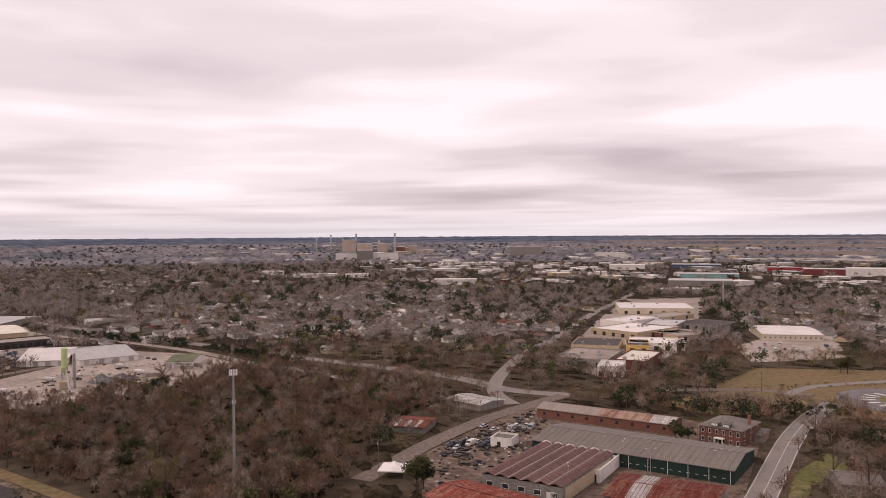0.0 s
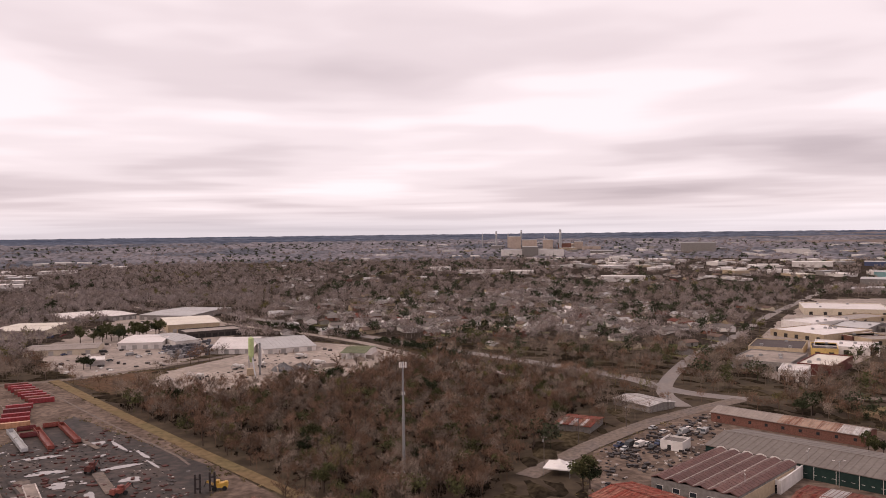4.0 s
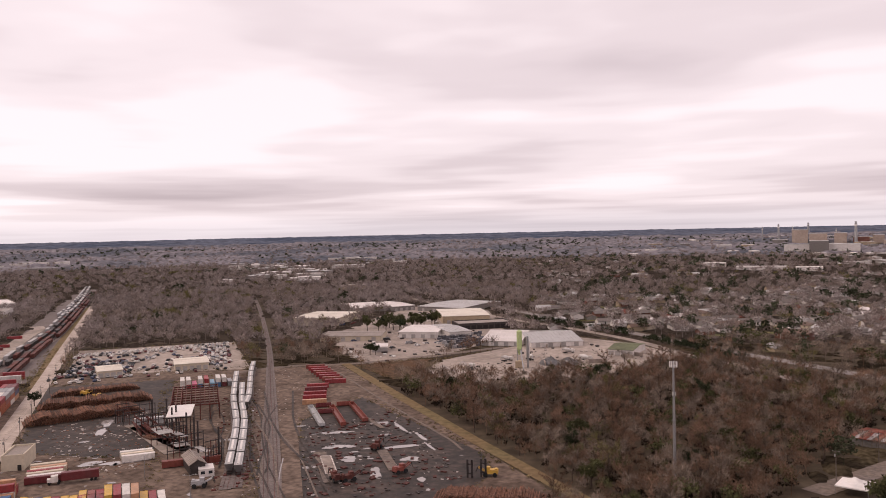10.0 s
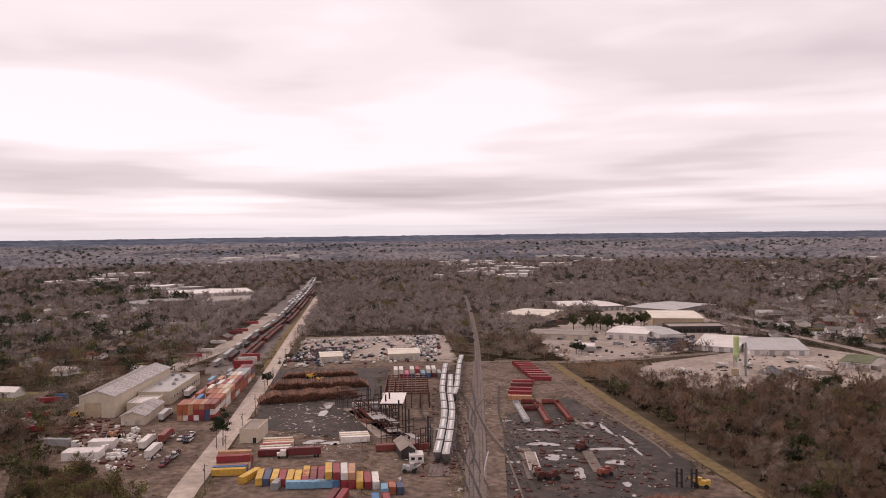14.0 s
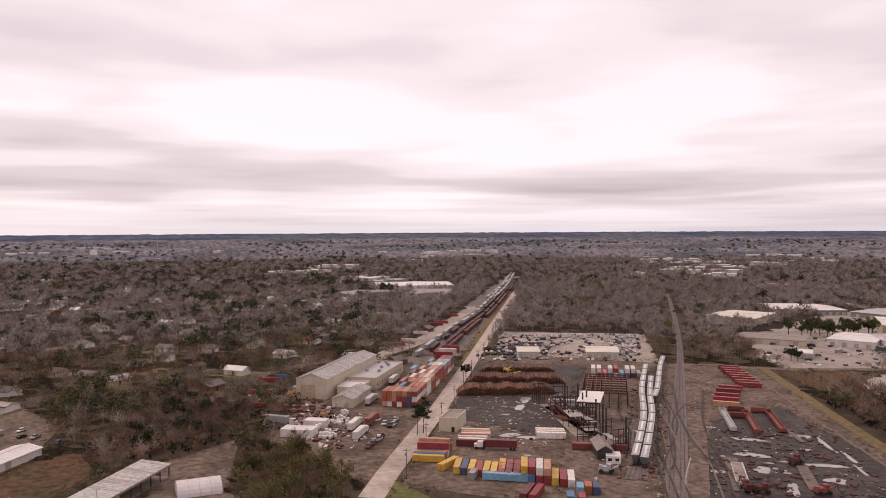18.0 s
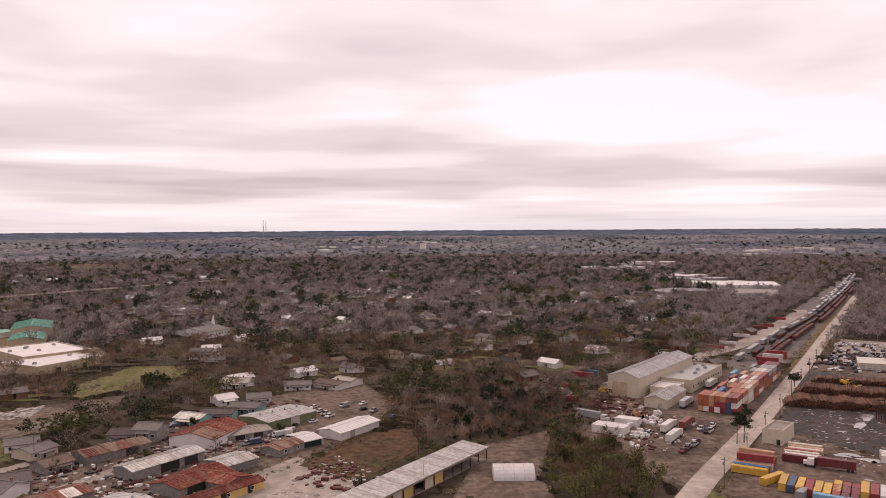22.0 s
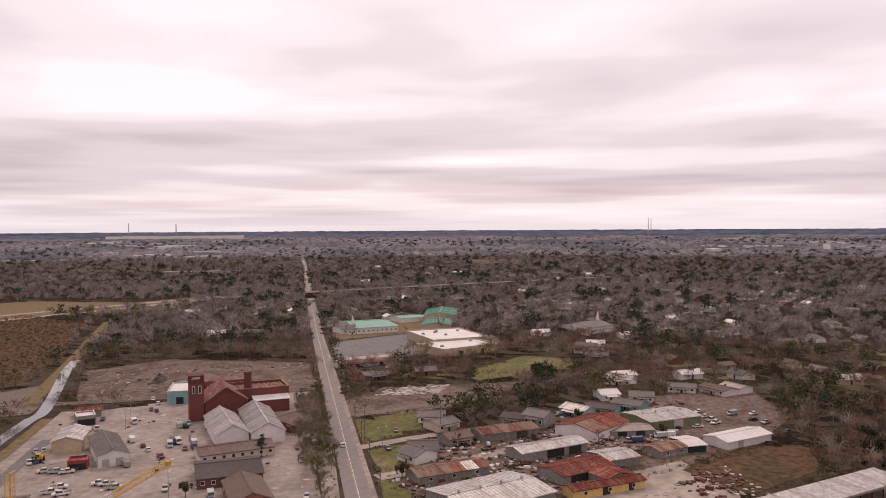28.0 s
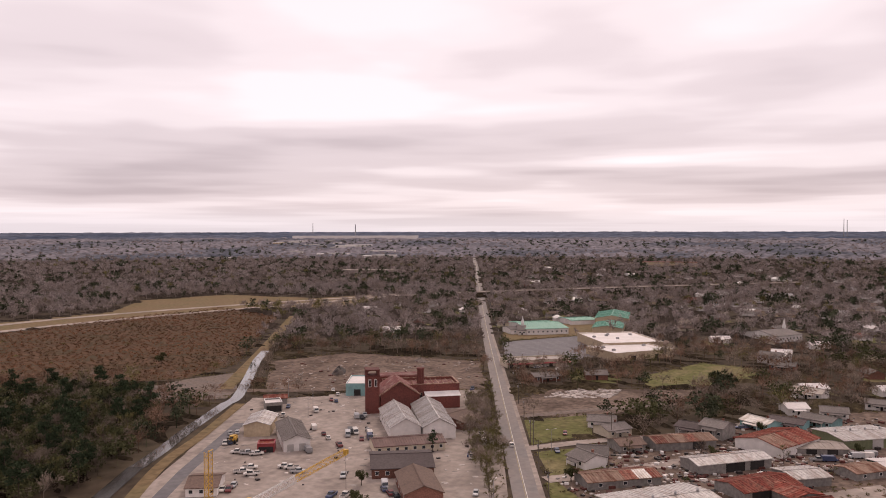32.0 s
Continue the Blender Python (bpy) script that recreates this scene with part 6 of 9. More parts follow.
for i, stack in enumerate(row):
    x, y = lerp2(a, b, i / (len(row) - 1))
    x, y = x + 6.1 * math.cos(radians(143)), y + 6.1 * math.sin(radians(143))
    for k, c in enumerate(stack):
        sh = 5.0 * k if i < 9 else 1.0 * k
        put(container_kind(c), x + sh * math.cos(radians(143)), y + sh * math.sin(radians(143)), 143 + rd.uniform(-1, 1), GZ + k * 2.6 * (i >= 9), "end-on container row")
# side-on rows beside the haul road
for (x0, y0), cols in (((-260.7, 141.8), (("yellow",), ("blue",), ("tan_orange",), ("white", "red"), ("tan_orange",), ("red", "tan_orange"), ("brick_red",))),
                       ((-270.9, 167.2), (("maroon",), ("white",), ("cream",), ("red",), ("cream",), ("tan_orange",), ("cream",))),
                       ((-264.4, 201.9), (("white",), ("cream",), ("white",)))):
    for i, stack in enumerate(cols):
        for k, c in enumerate(stack):
            s = i * 2.95
            put(container_kind(c), x0 + s * math.cos(radians(143)) + rd.uniform(-0.8, 0.8), y0 + s * math.sin(radians(143)), 52 + rd.uniform(-3, 3), GZ + k * 2.6, "side-on container rows")
# high stacks between the warehouse and the haul road
HUES = (("orange", "tan_orange", "brick_red"), ("white", "blue", "red", "orange"), ("tan_orange", "cream", "orange"), ("tan_orange", "cream"), ("red", "brick_red", "white"),
        ("red", "sky", "tan_orange"), ("white", "cream", "grey"), ("red", "brick_red", "grey"), ("red", "maroon"))
for i in range(9):
    for j in range(7):
        high = 3 if j < 3 or i == 0 else 2 + (i * 3 + j) % 2
        if (i, j) in ((1, 6), (3, 6), (6, 5), (6, 6), (7, 5), (7, 6), (8, 3), (8, 4), (8, 5), (8, 6)):
            continue
        x, y = -343.5 - 0.768 * (6.3 + i * 12.75) - 0.64 * (1.3 + j * 2.56), 180.0 + 0.64 * (6.3 + i * 12.75) - 0.768 * (1.3 + j * 2.56)
        for k in range(high):
            put(container_kind(rd.choice(HUES[i]) if k == high - 1 else rd.choice(("red", "orange", "brick_red", "tan_orange", "maroon", "brick_red", "white", "navy"))), x, y, 140.2 + rd.uniform(-0.6, 0.6), GZ + k * 2.6, "stacked containers")
for i, (x, y) in enumerate(((-463.4, 263.4), (-474.4, 272.9), (-486.3, 282.5))):
    for k in range(2):
        put(container_kind(("red", "white", "red")[i]), x, y, 52, GZ + k * 2.6, "stacked containers")
# single ones
for c, (x, y), yaw, ln in (("yellow", (-251.6, 144.7), 120, 12.2), ("sky", (-229.2, 152.8), 50, 12.2), ("sky", (-225.1, 157.2), 50, 12.2), ("grey", (-236.0, 146.1), 130, 6.1), ("maroon", (-210.9, 151.5), 130, 12.2), ("red", (-208.5, 153.4), 130, 12.2),
                           ("sky", (-204.7, 168.5), 143, 6.1), ("orange", (-204.2, 171.5), 143, 6.1), ("navy", (-202.0, 173.1), 143, 6.1), ("red", (-196.8, 162.7), 143, 6.1), ("blue", (-199.4, 160.2), 143, 6.1),
                           ("brick_red", (-243.3, 204.1), 52, 12.2), ("brick_red", (-237.3, 211.1), 52, 12.2), ("red", (-414.2, 123.0), 60, 12.2), ("blue", (-451.2, 146.4), 50, 6.1), ("red", (-446.7, 138.6), 60, 12.2),
                           ("red", (-533.1, 262.9), 60, 12.2), ("white", (-549.0, 280.8), 50, 12.2), ("white", (-584.4, 310.1), 60, 12.2), ("maroon", (-629.5, 350.5), 55, 12.2), ("red", (-640.5, 362.5), 60, 12.2), ("red", (-686.0, 400.2), 60, 12.2), ("red", (-385.5, 111.4), 70, 12.2)):
    put(container_kind(c, ln), x, y, yaw, GZ)
# blue, red and pink boxes behind the steel frame
a, b = (-366.2, 311.5), (-349.5, 332.0)
for i, c in enumerate(("white", "red", "pink", "blue", "white", "sky", "blue", "maroon", "grey")):
    x, y = lerp2(a, b, i / 8)
    put(container_kind(c), x, y, 140, GZ)
    if i % 3 < 2:
        put(container_kind(rd.choice(("pink", "blue", "white", "red"))), x, y, 140, GZ + 2.6)
# red boxes in the muddy yard
a, b = (-337.1, 395.0), (-293.2, 361.0)
for i in range(8):
    x, y = lerp2(a, b, i / 7)
    put(container_kind("red" if i % 3 else "brick_red"), x, y, 38 + rd.uniform(-2, 2), GZ, "red boxes in the muddy yard")
for (x, y), c in (((-267.3, 311.7), "tan_orange"), ((-274.4, 320.1), "red"), ((-280.7, 328.0), "red"), ((-288.1, 337.6), "maroon"), ((-293.4, 345.3), "red")):
    put(container_kind(c), x, y, 38 + rd.uniform(-1.5, 1.5), GZ, "red boxes in the muddy yard")


def gondola(label, x, y, yaw, ln, color):
    """An open steel bin, walls and ribs, no lid."""
    e = thing("open_bin", label, "bin", x, y, yaw, GZ)
    g = Geo().box(0, 0, 0.3, ln, 2.6, 0.12)
    for s in (-1, 1):
        g.box(0, s * 1.25, 0.3, ln, 0.1, 1.5).box(s * (ln / 2 - 0.05), 0, 0.3, 0.1, 2.4, 1.5)
    part("tub", g, paint(color), e)
    for i in range(int(ln / 1.5)):
        for s in (-1, 1):
            part("rib", Geo().box(-ln / 2 + 0.7 + i * 1.5, s * 1.34, 0.1, 0.16, 0.1, 1.7), paint(color), e)
    part("skid", Geo().box(0, 0.8, 0, ln, 0.2, 0.3).box(0, -0.8, 0, ln, 0.2, 0.3), steel_rust, e)


for p, q, c in (((-262.6, 302.8), (-232.5, 276.0), "silver"), ((-253.1, 308.1), (-224.7, 281.5), "brick_red"), ((-248.6, 318.1), (-220.3, 292.4), "brick_red"), ((-261.6, 305.9), (-255.8, 311.0), "maroon"), ((-251.7, 295.8), (-245.8, 300.8), "maroon"), ((-254.0, 313.1), (-248.9, 318.0), "brick_red")):
    gondola("open rust red steel bin on the mud", (p[0] + q[0]) / 2, (p[1] + q[1]) / 2, math.degrees(math.atan2(q[1] - p[1], q[0] - p[0])), math.hypot(q[0] - p[0], q[1] - p[1]), c)


# ---- rail ----
def track(label, pts, ties=True, width=4.2, clear=1.0):
    LEVEL[0] += 0.004
    line = smooth(pts, 10)
    g = Geo()
    ribbon(g, line, width / 2, LEVEL[0])
    ob = tagged(new("railway_track", mesh("railway_track", g, ballast)), label, "track", kind="structure")
    for s in (-0.72, 0.72):
        g = Geo()
        for i in range(len(line) - 1):
            p, q = Vector(line[i]), Vector(line[i + 1])
            d = (q - p).normalized()
            nrm = Vector((-d.y, d.x)) * s
            g.tube((p.x + nrm.x, p.y + nrm.y, 0.36), (q.x + nrm.x, q.y + nrm.y, 0.36), 0.075, n=4, caps=False)
        part("rail", g, steel_rust, ob)
    if ties:
        g = Geo()
        for x, y, yaw in along(line, 1.6):
            g.box(x, y, 0.14, 0.3, 2.5, 0.16, yaw)
        t = part("sleepers", g, pole_wood, ob)
        t["kind"] = "stuff"
    CLEAR_LINE.append((np.array(line), width / 2 + clear))
    return line


def along(pts, step, start=0.0):
    """Places and headings at even steps along a line."""
    out, left = [], start
    for i in range(len(pts) - 1):
        p, q = Vector(pts[i]), Vector(pts[i + 1])
        ln = (q - p).length
        yaw = math.degrees(math.atan2(q.y - p.y, q.x - p.x))
        while left <= ln:
            r = p.lerp(q, left / ln)
            out.append((r.x, r.y, yaw))
            left += step
        left -= ln
    return out


track("single railway track through the yard", [(-162, 171), (-179, 189), (-241, 254), (-339, 356), (-449, 469), (-625, 643), (-793, 804)], clear=3.6)
track("railway siding beside the yard", [(-164, 169), (-182, 187), (-244, 252), (-304, 317), (-370, 387)])
road("yard_wheel_track", "rutted pale dirt road beside the rails", [(-158, 174), (-175, 192), (-236, 258), (-333, 361)], 7, dirt)
road("wet_rut", "long wet rut beside the rails", [(-172, 183), (-195, 207), (-214, 230)], 0.4, puddle_sky_tone, category="ground")
hop1 = track("siding under pale hopper cars", [(-206, 192), (-224, 212), (-263, 253), (-308, 295), (-363, 351)])
hop2 = track("siding under pale hopper cars", [(-204, 195), (-222, 215), (-261, 256), (-296, 289), (-328, 321)])
hop3 = track("siding under pale hopper cars", [(-286, 281), (-304, 302), (-351, 351), (-380, 383)])


def railcar(kind, label, body_m, roof_m, ln=17.0, h=4.3, slope=True):
    e = thing(kind, label, "railcar", 0, 0)
    g = Geo()
    w = 2.75
    a = ln / 2
    low, hi = 1.2, h
    if slope:
        k = 2.2
        g.poly([(-a, -w / 2, hi), (a, -w / 2, hi), (a - k, -w / 2 + 0.5, low), (-a + k, -w / 2 + 0.5, low)][::-1])
        g.poly([(-a, w / 2, hi), (a, w / 2, hi), (a - k, w / 2 - 0.5, low), (-a + k, w / 2 - 0.5, low)])
        g.poly([(a, -w / 2, hi), (a, w / 2, hi), (a - k, w / 2 - 0.5, low), (a - k, -w / 2 + 0.5, low)][::-1])
        g.poly([(-a, -w / 2, hi), (-a, w / 2, hi), (-a + k, w / 2 - 0.5, low), (-a + k, -w / 2 + 0.5, low)])
        g.poly([(-a, -w / 2, hi), (a, -w / 2, hi), (a, w / 2, hi), (-a, w / 2, hi)])
    else:
        g.box(0, 0, low, ln, w, hi - low)
    for i in range(9):
        for s in (-1, 1):
            g.box(-a + 1 + i * (ln - 2) / 8, s * w / 2, low + 1.2, 0.15, 0.12, hi - low - 1.2)
    part("hopper_body" if slope else "box_body", g, body_m, e)
    part("roof", Geo().box(0, 0, hi, ln, w + 0.1, 0.15), roof_m, e)
    if slope:
        part("hatch_strip", Geo().box(0, 0, hi + 0.15, ln - 3, 0.8, 0.2), trim_white, e)
    for i in (-1, 1) if slope else ():
        part("roof_walk", Geo().box(0, i * 0.95, hi + 0.16, ln - 1, 0.35, 0.06), steel_grey, e)
    g = Geo().box(0, 0, 0.95, ln + 0.8, 1.2, 0.3)
    if not slope:
        g.box(a - 1.9, 0, 0.36, 2.6, 1.7, 0.6).box(1.9 - a, 0, 0.36, 2.6, 1.7, 0.6)
    part("underframe", g, steel_dark, e)
    for s in (-1, 1) if slope else ():
        bog = part("bogie", Geo().box(s * (a - 1.9), 0, 0.5, 2.6, 2.0, 0.4), steel_dark, e)
        for q in (-0.9, 0.9) if slope else ():
            for r in (-0.75, 0.75):
                part("wheel", Geo().tube((s * (a - 1.9) + q, r - 0.07, 0.86), (s * (a - 1.9) + q, r + 0.07, 0.86), 0.42, n=10), steel_rust, bog)
    e["spare"] = 1
    return e


pale_hopper = railcar("hopper_car", "pale grey covered hopper railcar", steel_grey, grey_metal)
for line, start in ((hop1, 25.0), (hop2, 22.0), (hop3, 14.0)):
    for x, y, yaw in along(line, 18.6, start):
        put(pale_hopper, x, y, yaw, 0, "pale hopper cars on the sidings")
dark_car = railcar("box_car", "dark rust brown railcar", steel_rust, steel_rust, 15, 3.6, False)
white_car = railcar("box_car", "pale grey railcar on the far tracks", steel_grey, grey_metal, 15, 3.9, False)
black_car = railcar("tank_car", "black railcar on the far tracks", steel_dark, steel_dark, 15, 3.4, False)
for i, (p, kinds) in enumerate((([(-481, 253), (-592, 345), (-697, 437), (-1099, 751)], (white_car, None, white_car, white_car, None)), ([(-482, 261), (-605, 362), (-727, 466), (-1107, 766)], (black_car, dark_car, black_car)),
                                ([(-479, 266), (-601, 368), (-724, 471), (-1116, 778)], (dark_car, dark_car, black_car)), ([(-486, 278), (-605, 377), (-721, 475), (-1114, 782)], (dark_car, dark_car, dark_car)),
                                ([(-831, 536), (-980, 655), (-1260, 868)], (white_car, white_car, None)), ([(-826, 543), (-975, 662), (-1257, 872)], (white_car, None, white_car)))):
    ln = track("freight track with standing railcars", p, ties=False)
    for k, (x, y, yaw) in enumerate(along(ln, 15.9, 6)):
        c = kinds[k % len(kinds)]
        if c and rd.random() < 0.85:
            put(c, x, y, yaw, 0, "railcars on the freight tracks")


# ---- logs ----
def log_pile(label, x, y, yaw, length, depth, height, dia, near=False):
    e = thing("log_pile", label, "log pile", x, y, yaw, 0.1)
    cols, rows = int(length / dia), int(height / (dia * 0.86))
    rest, n = Geo(), 0
    for r in range(rows):
        inset = r * dia * 0.75 + rd.uniform(0, 1.5)
        for c in range(cols):
            px = -length / 2 + c * dia + (r % 2) * dia / 2
            if abs(px) > length / 2 - inset:
                continue
            z = dia / 2 + r * dia * 0.86 + rd.uniform(-0.05, 0.12)
            crest = min(1.0, (length / 2 - abs(px)) / 7 + 0.15) * (0.8 + 0.3 * noise.noise((px * 0.21 + x, y, 2.0)) + rd.uniform(-0.1, 0.1))
            if z > height * crest:
                continue
            o = rd.uniform(-1.1, 1.1)
            dy = rd.uniform(-0.25, 0.25)
            seg = ((px + dy, -depth / 2 + o, z), (px - dy, depth / 2 + o, z + rd.uniform(-0.1, 0.1)))
            top = r >= rows - 3
            if n < 120 and top and near:
                part("log", Geo().tube(*seg, dia * 0.5, dia * 0.42, 6), timber, e)
                n += 1
            else:
                rest.tube(*seg, dia * rd.uniform(0.4, 0.55), dia * 0.42, 5)
    s = part("logs", rest, timber, e)
    s["kind"] = "stuff"


def pile_on(label, a, b, depth, height, dia, near=False):
    """A pile between two ends of its front edge."""
    yaw = math.degrees(math.atan2(b[1] - a[1], b[0] - a[0]))
    ln = math.hypot(b[0] - a[0], b[1] - a[1])
    nx, ny = -math.sin(radians(yaw)), math.cos(radians(yaw))
    log_pile(label, (a[0] + b[0]) / 2 + nx * depth / 2, (a[1] + b[1]) / 2 + ny * depth / 2, yaw, ln, depth, height, dia, near)


pile_on("long high pile of brown pine logs", (-358.9, 211.2), (-334.0, 260.8), 14, 4.6, 0.55)
pile_on("long high pile of brown pine logs", (-386.5, 234.2), (-353.7, 281.9), 14, 4.2, 0.55)
pile_on("long pile of brown pine logs", (-411.9, 258.2), (-386.6, 299.8), 9, 3.2, 0.55)
pile_on("small heap of orange-brown logs", (-283.8, 222.3), (-282.3, 228.9), 8, 3.0, 0.5)
pile_on("low heap of long reddish logs", (-136.6, 214.4), (-101.1, 228.3), 10, 3.0, 0.42, True)


# ---- vehicles ----
CARS = {}


def car_kind(color, style="car"):
    key = (color, style)
    if key in CARS:
        return CARS[key]
    word = {"silver": "silver grey", "navy": "dark blue"}.get(color, color)
    name = {"car": "car", "pickup": "pickup_truck", "van": "van"}[style]
    e = thing(name, f"parked {word} {name.replace('_', ' ')} with dark windows", name.replace("_", " "), 0, 0)
    L, W = {"car": (4.6, 1.8), "pickup": (5.6, 1.95), "van": (5.8, 2.1)}[style]
    g = Geo()
    prof = {"car": ((-2.3, 0.35), (2.3, 0.35), (2.3, 0.75), (1.2, 0.95), (-2.2, 0.98), (-2.3, 0.8)),
            "pickup": ((-2.8, 0.45), (2.8, 0.45), (2.8, 0.95), (1.6, 1.15), (-2.8, 1.15)),
            "van": ((-2.9, 0.4), (2.9, 0.4), (2.9, 1.0), (2.2, 1.2), (1.7, 2.2), (-2.9, 2.2))}[style]
    k, n = len(g.v), len(prof)
    for s in (-1, 1):
        g.v += [(x, s * W / 2, z) for x, z in prof]
    g.f += [tuple(range(n)), tuple(reversed(range(n, 2 * n)))] + [(i, n + i, n + (i + 1) % n, (i + 1) % n) for i in range(n)]
    part("body", g, paint(color), e)
    if style != "van":
        x0, x1, x2, x3 = {"car": (-1.9, -1.3, 0.5, 1.2), "pickup": (-0.6, -0.4, 1.0, 1.6)}[style]
        zb, zt = (0.96, 1.45) if style == "car" else (1.15, 1.8)
        g = Geo()
        for s in (-1, 1):
            g.v += [(x0, s * W * 0.46, zb), (x3, s * W * 0.46, zb), (x2, s * W * 0.4, zt), (x1, s * W * 0.4, zt)]
        g.f += [(0, 1, 2, 3), (7, 6, 5, 4), (0, 4, 5, 1), (1, 5, 6, 2), (3, 7, 4, 0)]
        part("glasshouse", g, glass(), e)
        part("roof", Geo().box((x1 + x2) / 2, 0, zt - 0.02, x2 - x1 + 0.1, W * 0.82, 0.06), paint(color), e)
    else:
        part("windscreen", Geo().slab([(1.75, -0.95, 2.1), (2.22, -0.95, 1.25), (2.22, 0.95, 1.25), (1.75, 0.95, 2.1)], 0.04), glass(), e)
    if style == "pickup":
        part("bed", Geo().box(-1.75, 0, 1.0, 1.9, 1.6, 0.17), steel_dark, e)
    for sx in (-0.3, 0.3):
        for sy in (-1, 1):
            part("wheel", Geo().tube((sx * L, sy * (W / 2 - 0.12), 0.33), (sx * L, sy * (W / 2 + 0.03), 0.33), 0.33, n=10), rubber, e)
    e["spare"] = 1
    CARS[key] = e
    return e


def cars(spots, yaw, group, style=None):
    for x, y in spots:
        c = rd.choice(("white", "white", "silver", "black", "white", "maroon", "navy", "grey"))
        st = style or rd.choice(("car", "car", "pickup", "van"))
        put(car_kind(c, st), x, y, yaw + rd.uniform(-8, 8) + rd.choice((0, 180)), 0.14, group)


cars([(-234, -257), (-237, -256), (-222, -247), (-224, -246), (-291, -229), (-263, -215), (-259, -213), (-264, -213), (-257, -204), (-264, -205), (-269, -210), (-260, -202)], 45, "vehicles in the mill yard")
cars([(-216, -233), (-217, -229), (-218, -225), (-199, -213), (-204, -214), (-199, -208), (-212, -204), (-212, -201), (-210, -196)], 130, "vehicles in the mill yard", "pickup")
cars([(-182, -204), (-183, -202), (-187, -204), (-327, -279), (-320, -270), (-308, -264), (-307, -260), (-215, -179), (-214, -160), (-211, -158), (-281, -278), (-270, -261), (-268, -263), (-285, -272)], 40, "vehicles in the mill yard")
cars([(-299, -171), (-289, -165), (-281, -159), (-279, -158), (-261, -154), (-259, -152), (-348, -220), (-346, -215), (-341, -214), (-370, -217), (-357, -211), (-224, -130), (-197, -169), (-199, -165)], 20, "vehicles beside the street")
cars([(-479, -216), (-451, -202), (-456, -214), (-449, -216), (-466, -216), (-438, -223), (-450, -223), (-462, -203)], 140, "cars by the shops", "car")
cars([(-325, -40), (-327, -36), (-337, -30), (-337, -28), (-339, -25), (-342, -24), (-361, -20), (-367, -19), (-359, -14), (-355, -26), (-360, -75), (-335, -61), (-333, -58), (-361, -74)], 120, "vehicles between the sheds")
cars([(-379, -12), (-373, -9), (-368, -7), (-388, -15), (-380, 9), (-388, 0), (-392, 9), (-376, 14), (-362, 22)], 140, "vehicles beside the white shed")
cars([(18, 356), (22, 350), (27, 342), (30, 350), (33, 357), (37, 354), (39, 352), (3, 325), (5, 320), (7, 326), (14, 329), (16, 324), (19, 331), (11, 326)], 60, "vehicles on the dirt street lot")
cars([(239, 612), (236, 588), (247, 606), (248, 594), (258, 605), (252, 582), (243, 577), (231, 569), (261, 587), (259, 568), (270, 576), (289, 595), (220, 583), (224, 607)], 70, "vehicles on the far lot")
cars([(-316, 126), (-322, 155), (-317, 154), (-321, 152), (-295, 134), (-298, 138), (-302, 141), (-293, 133), (-290, 130), (-316, 152), (-318, 153), (-300, 139), (-325, 159), (-351, 131), (-351, 134)], 140, "vehicles in the warehouse yard", "pickup")
cars([(-342, 512), (-331, 507), (-329, 517), (-324, 525), (-370, 522), (-388, 515), (-392, 507), (-393, 637), (-494, 604), (-480, 594), (-368, 543), (-337, 555), (-341, 488), (-358, 554), (-469, 589), (-464, 600)], 60, "vehicles between the workshops")
cars([(-208, -151), (-209, -154), (-286, -227), (-286, -230), (-285, -254), (-260, -233), (-232, -211), (-223, -226), (-255, -223), (-251, -217), (-245, -206)], 50, "vehicles in the mill yard")
cars([(-284, -128), (-310, -136), (-282, -147)], 30, "cars along the side streets", "car")


def lorry(label, x, y, yaw, color="white", trailer="white", ln=12.5):
    e = thing("semi_trailer_truck", label, "truck", x, y, yaw, 0.15)
    part("trailer", Geo().box(-ln / 2, 0, 1.1, ln, 2.5, 2.8), paint(trailer), e)
    part("trailer_frame", Geo().box(-ln / 2, 0, 0.85, ln, 1.0, 0.25), steel_dark, e)
    cab = part("cab", Geo().box(2.2, 0, 0.9, 2.2, 2.4, 2.2).box(3.8, 0, 0.9, 1.6, 2.0, 1.2), paint(color), e)
    part("windscreen", Geo().box(3.32, 0, 2.0, 0.06, 2.0, 0.8), glass(), cab)
    for wx in (-ln + 1.2, -ln + 2.5, 0.8, 3.9):
        for s in (-1, 1):
            part("wheel", Geo().tube((wx, s * 0.95, 0.5), (wx, s * 1.25, 0.5), 0.5, n=10), rubber, e)


for (x, y), yaw, c, t in (((-368.7, 168.3), 140, "white", "silver"), ((-411.4, 202.0), 140, "white", "white"), ((-326.0, 141.0), 140, "white", "white"), ((-311.0, 137.0), 140, "white", "white"),
                          ((-330.0, 151.0), 140, "red", "brick_red"), ((-342.8, 114.1), 40, "white", "grey"), ((-319.0, 264.8), 160, "white", "silver"), ((-264.7, 169.7), 232, "white", "maroon"), ((-397.0, 112.5), 60, "white", "white")):
    lorry("parked semi-trailer truck with plain box trailer", x, y, yaw, c, t)


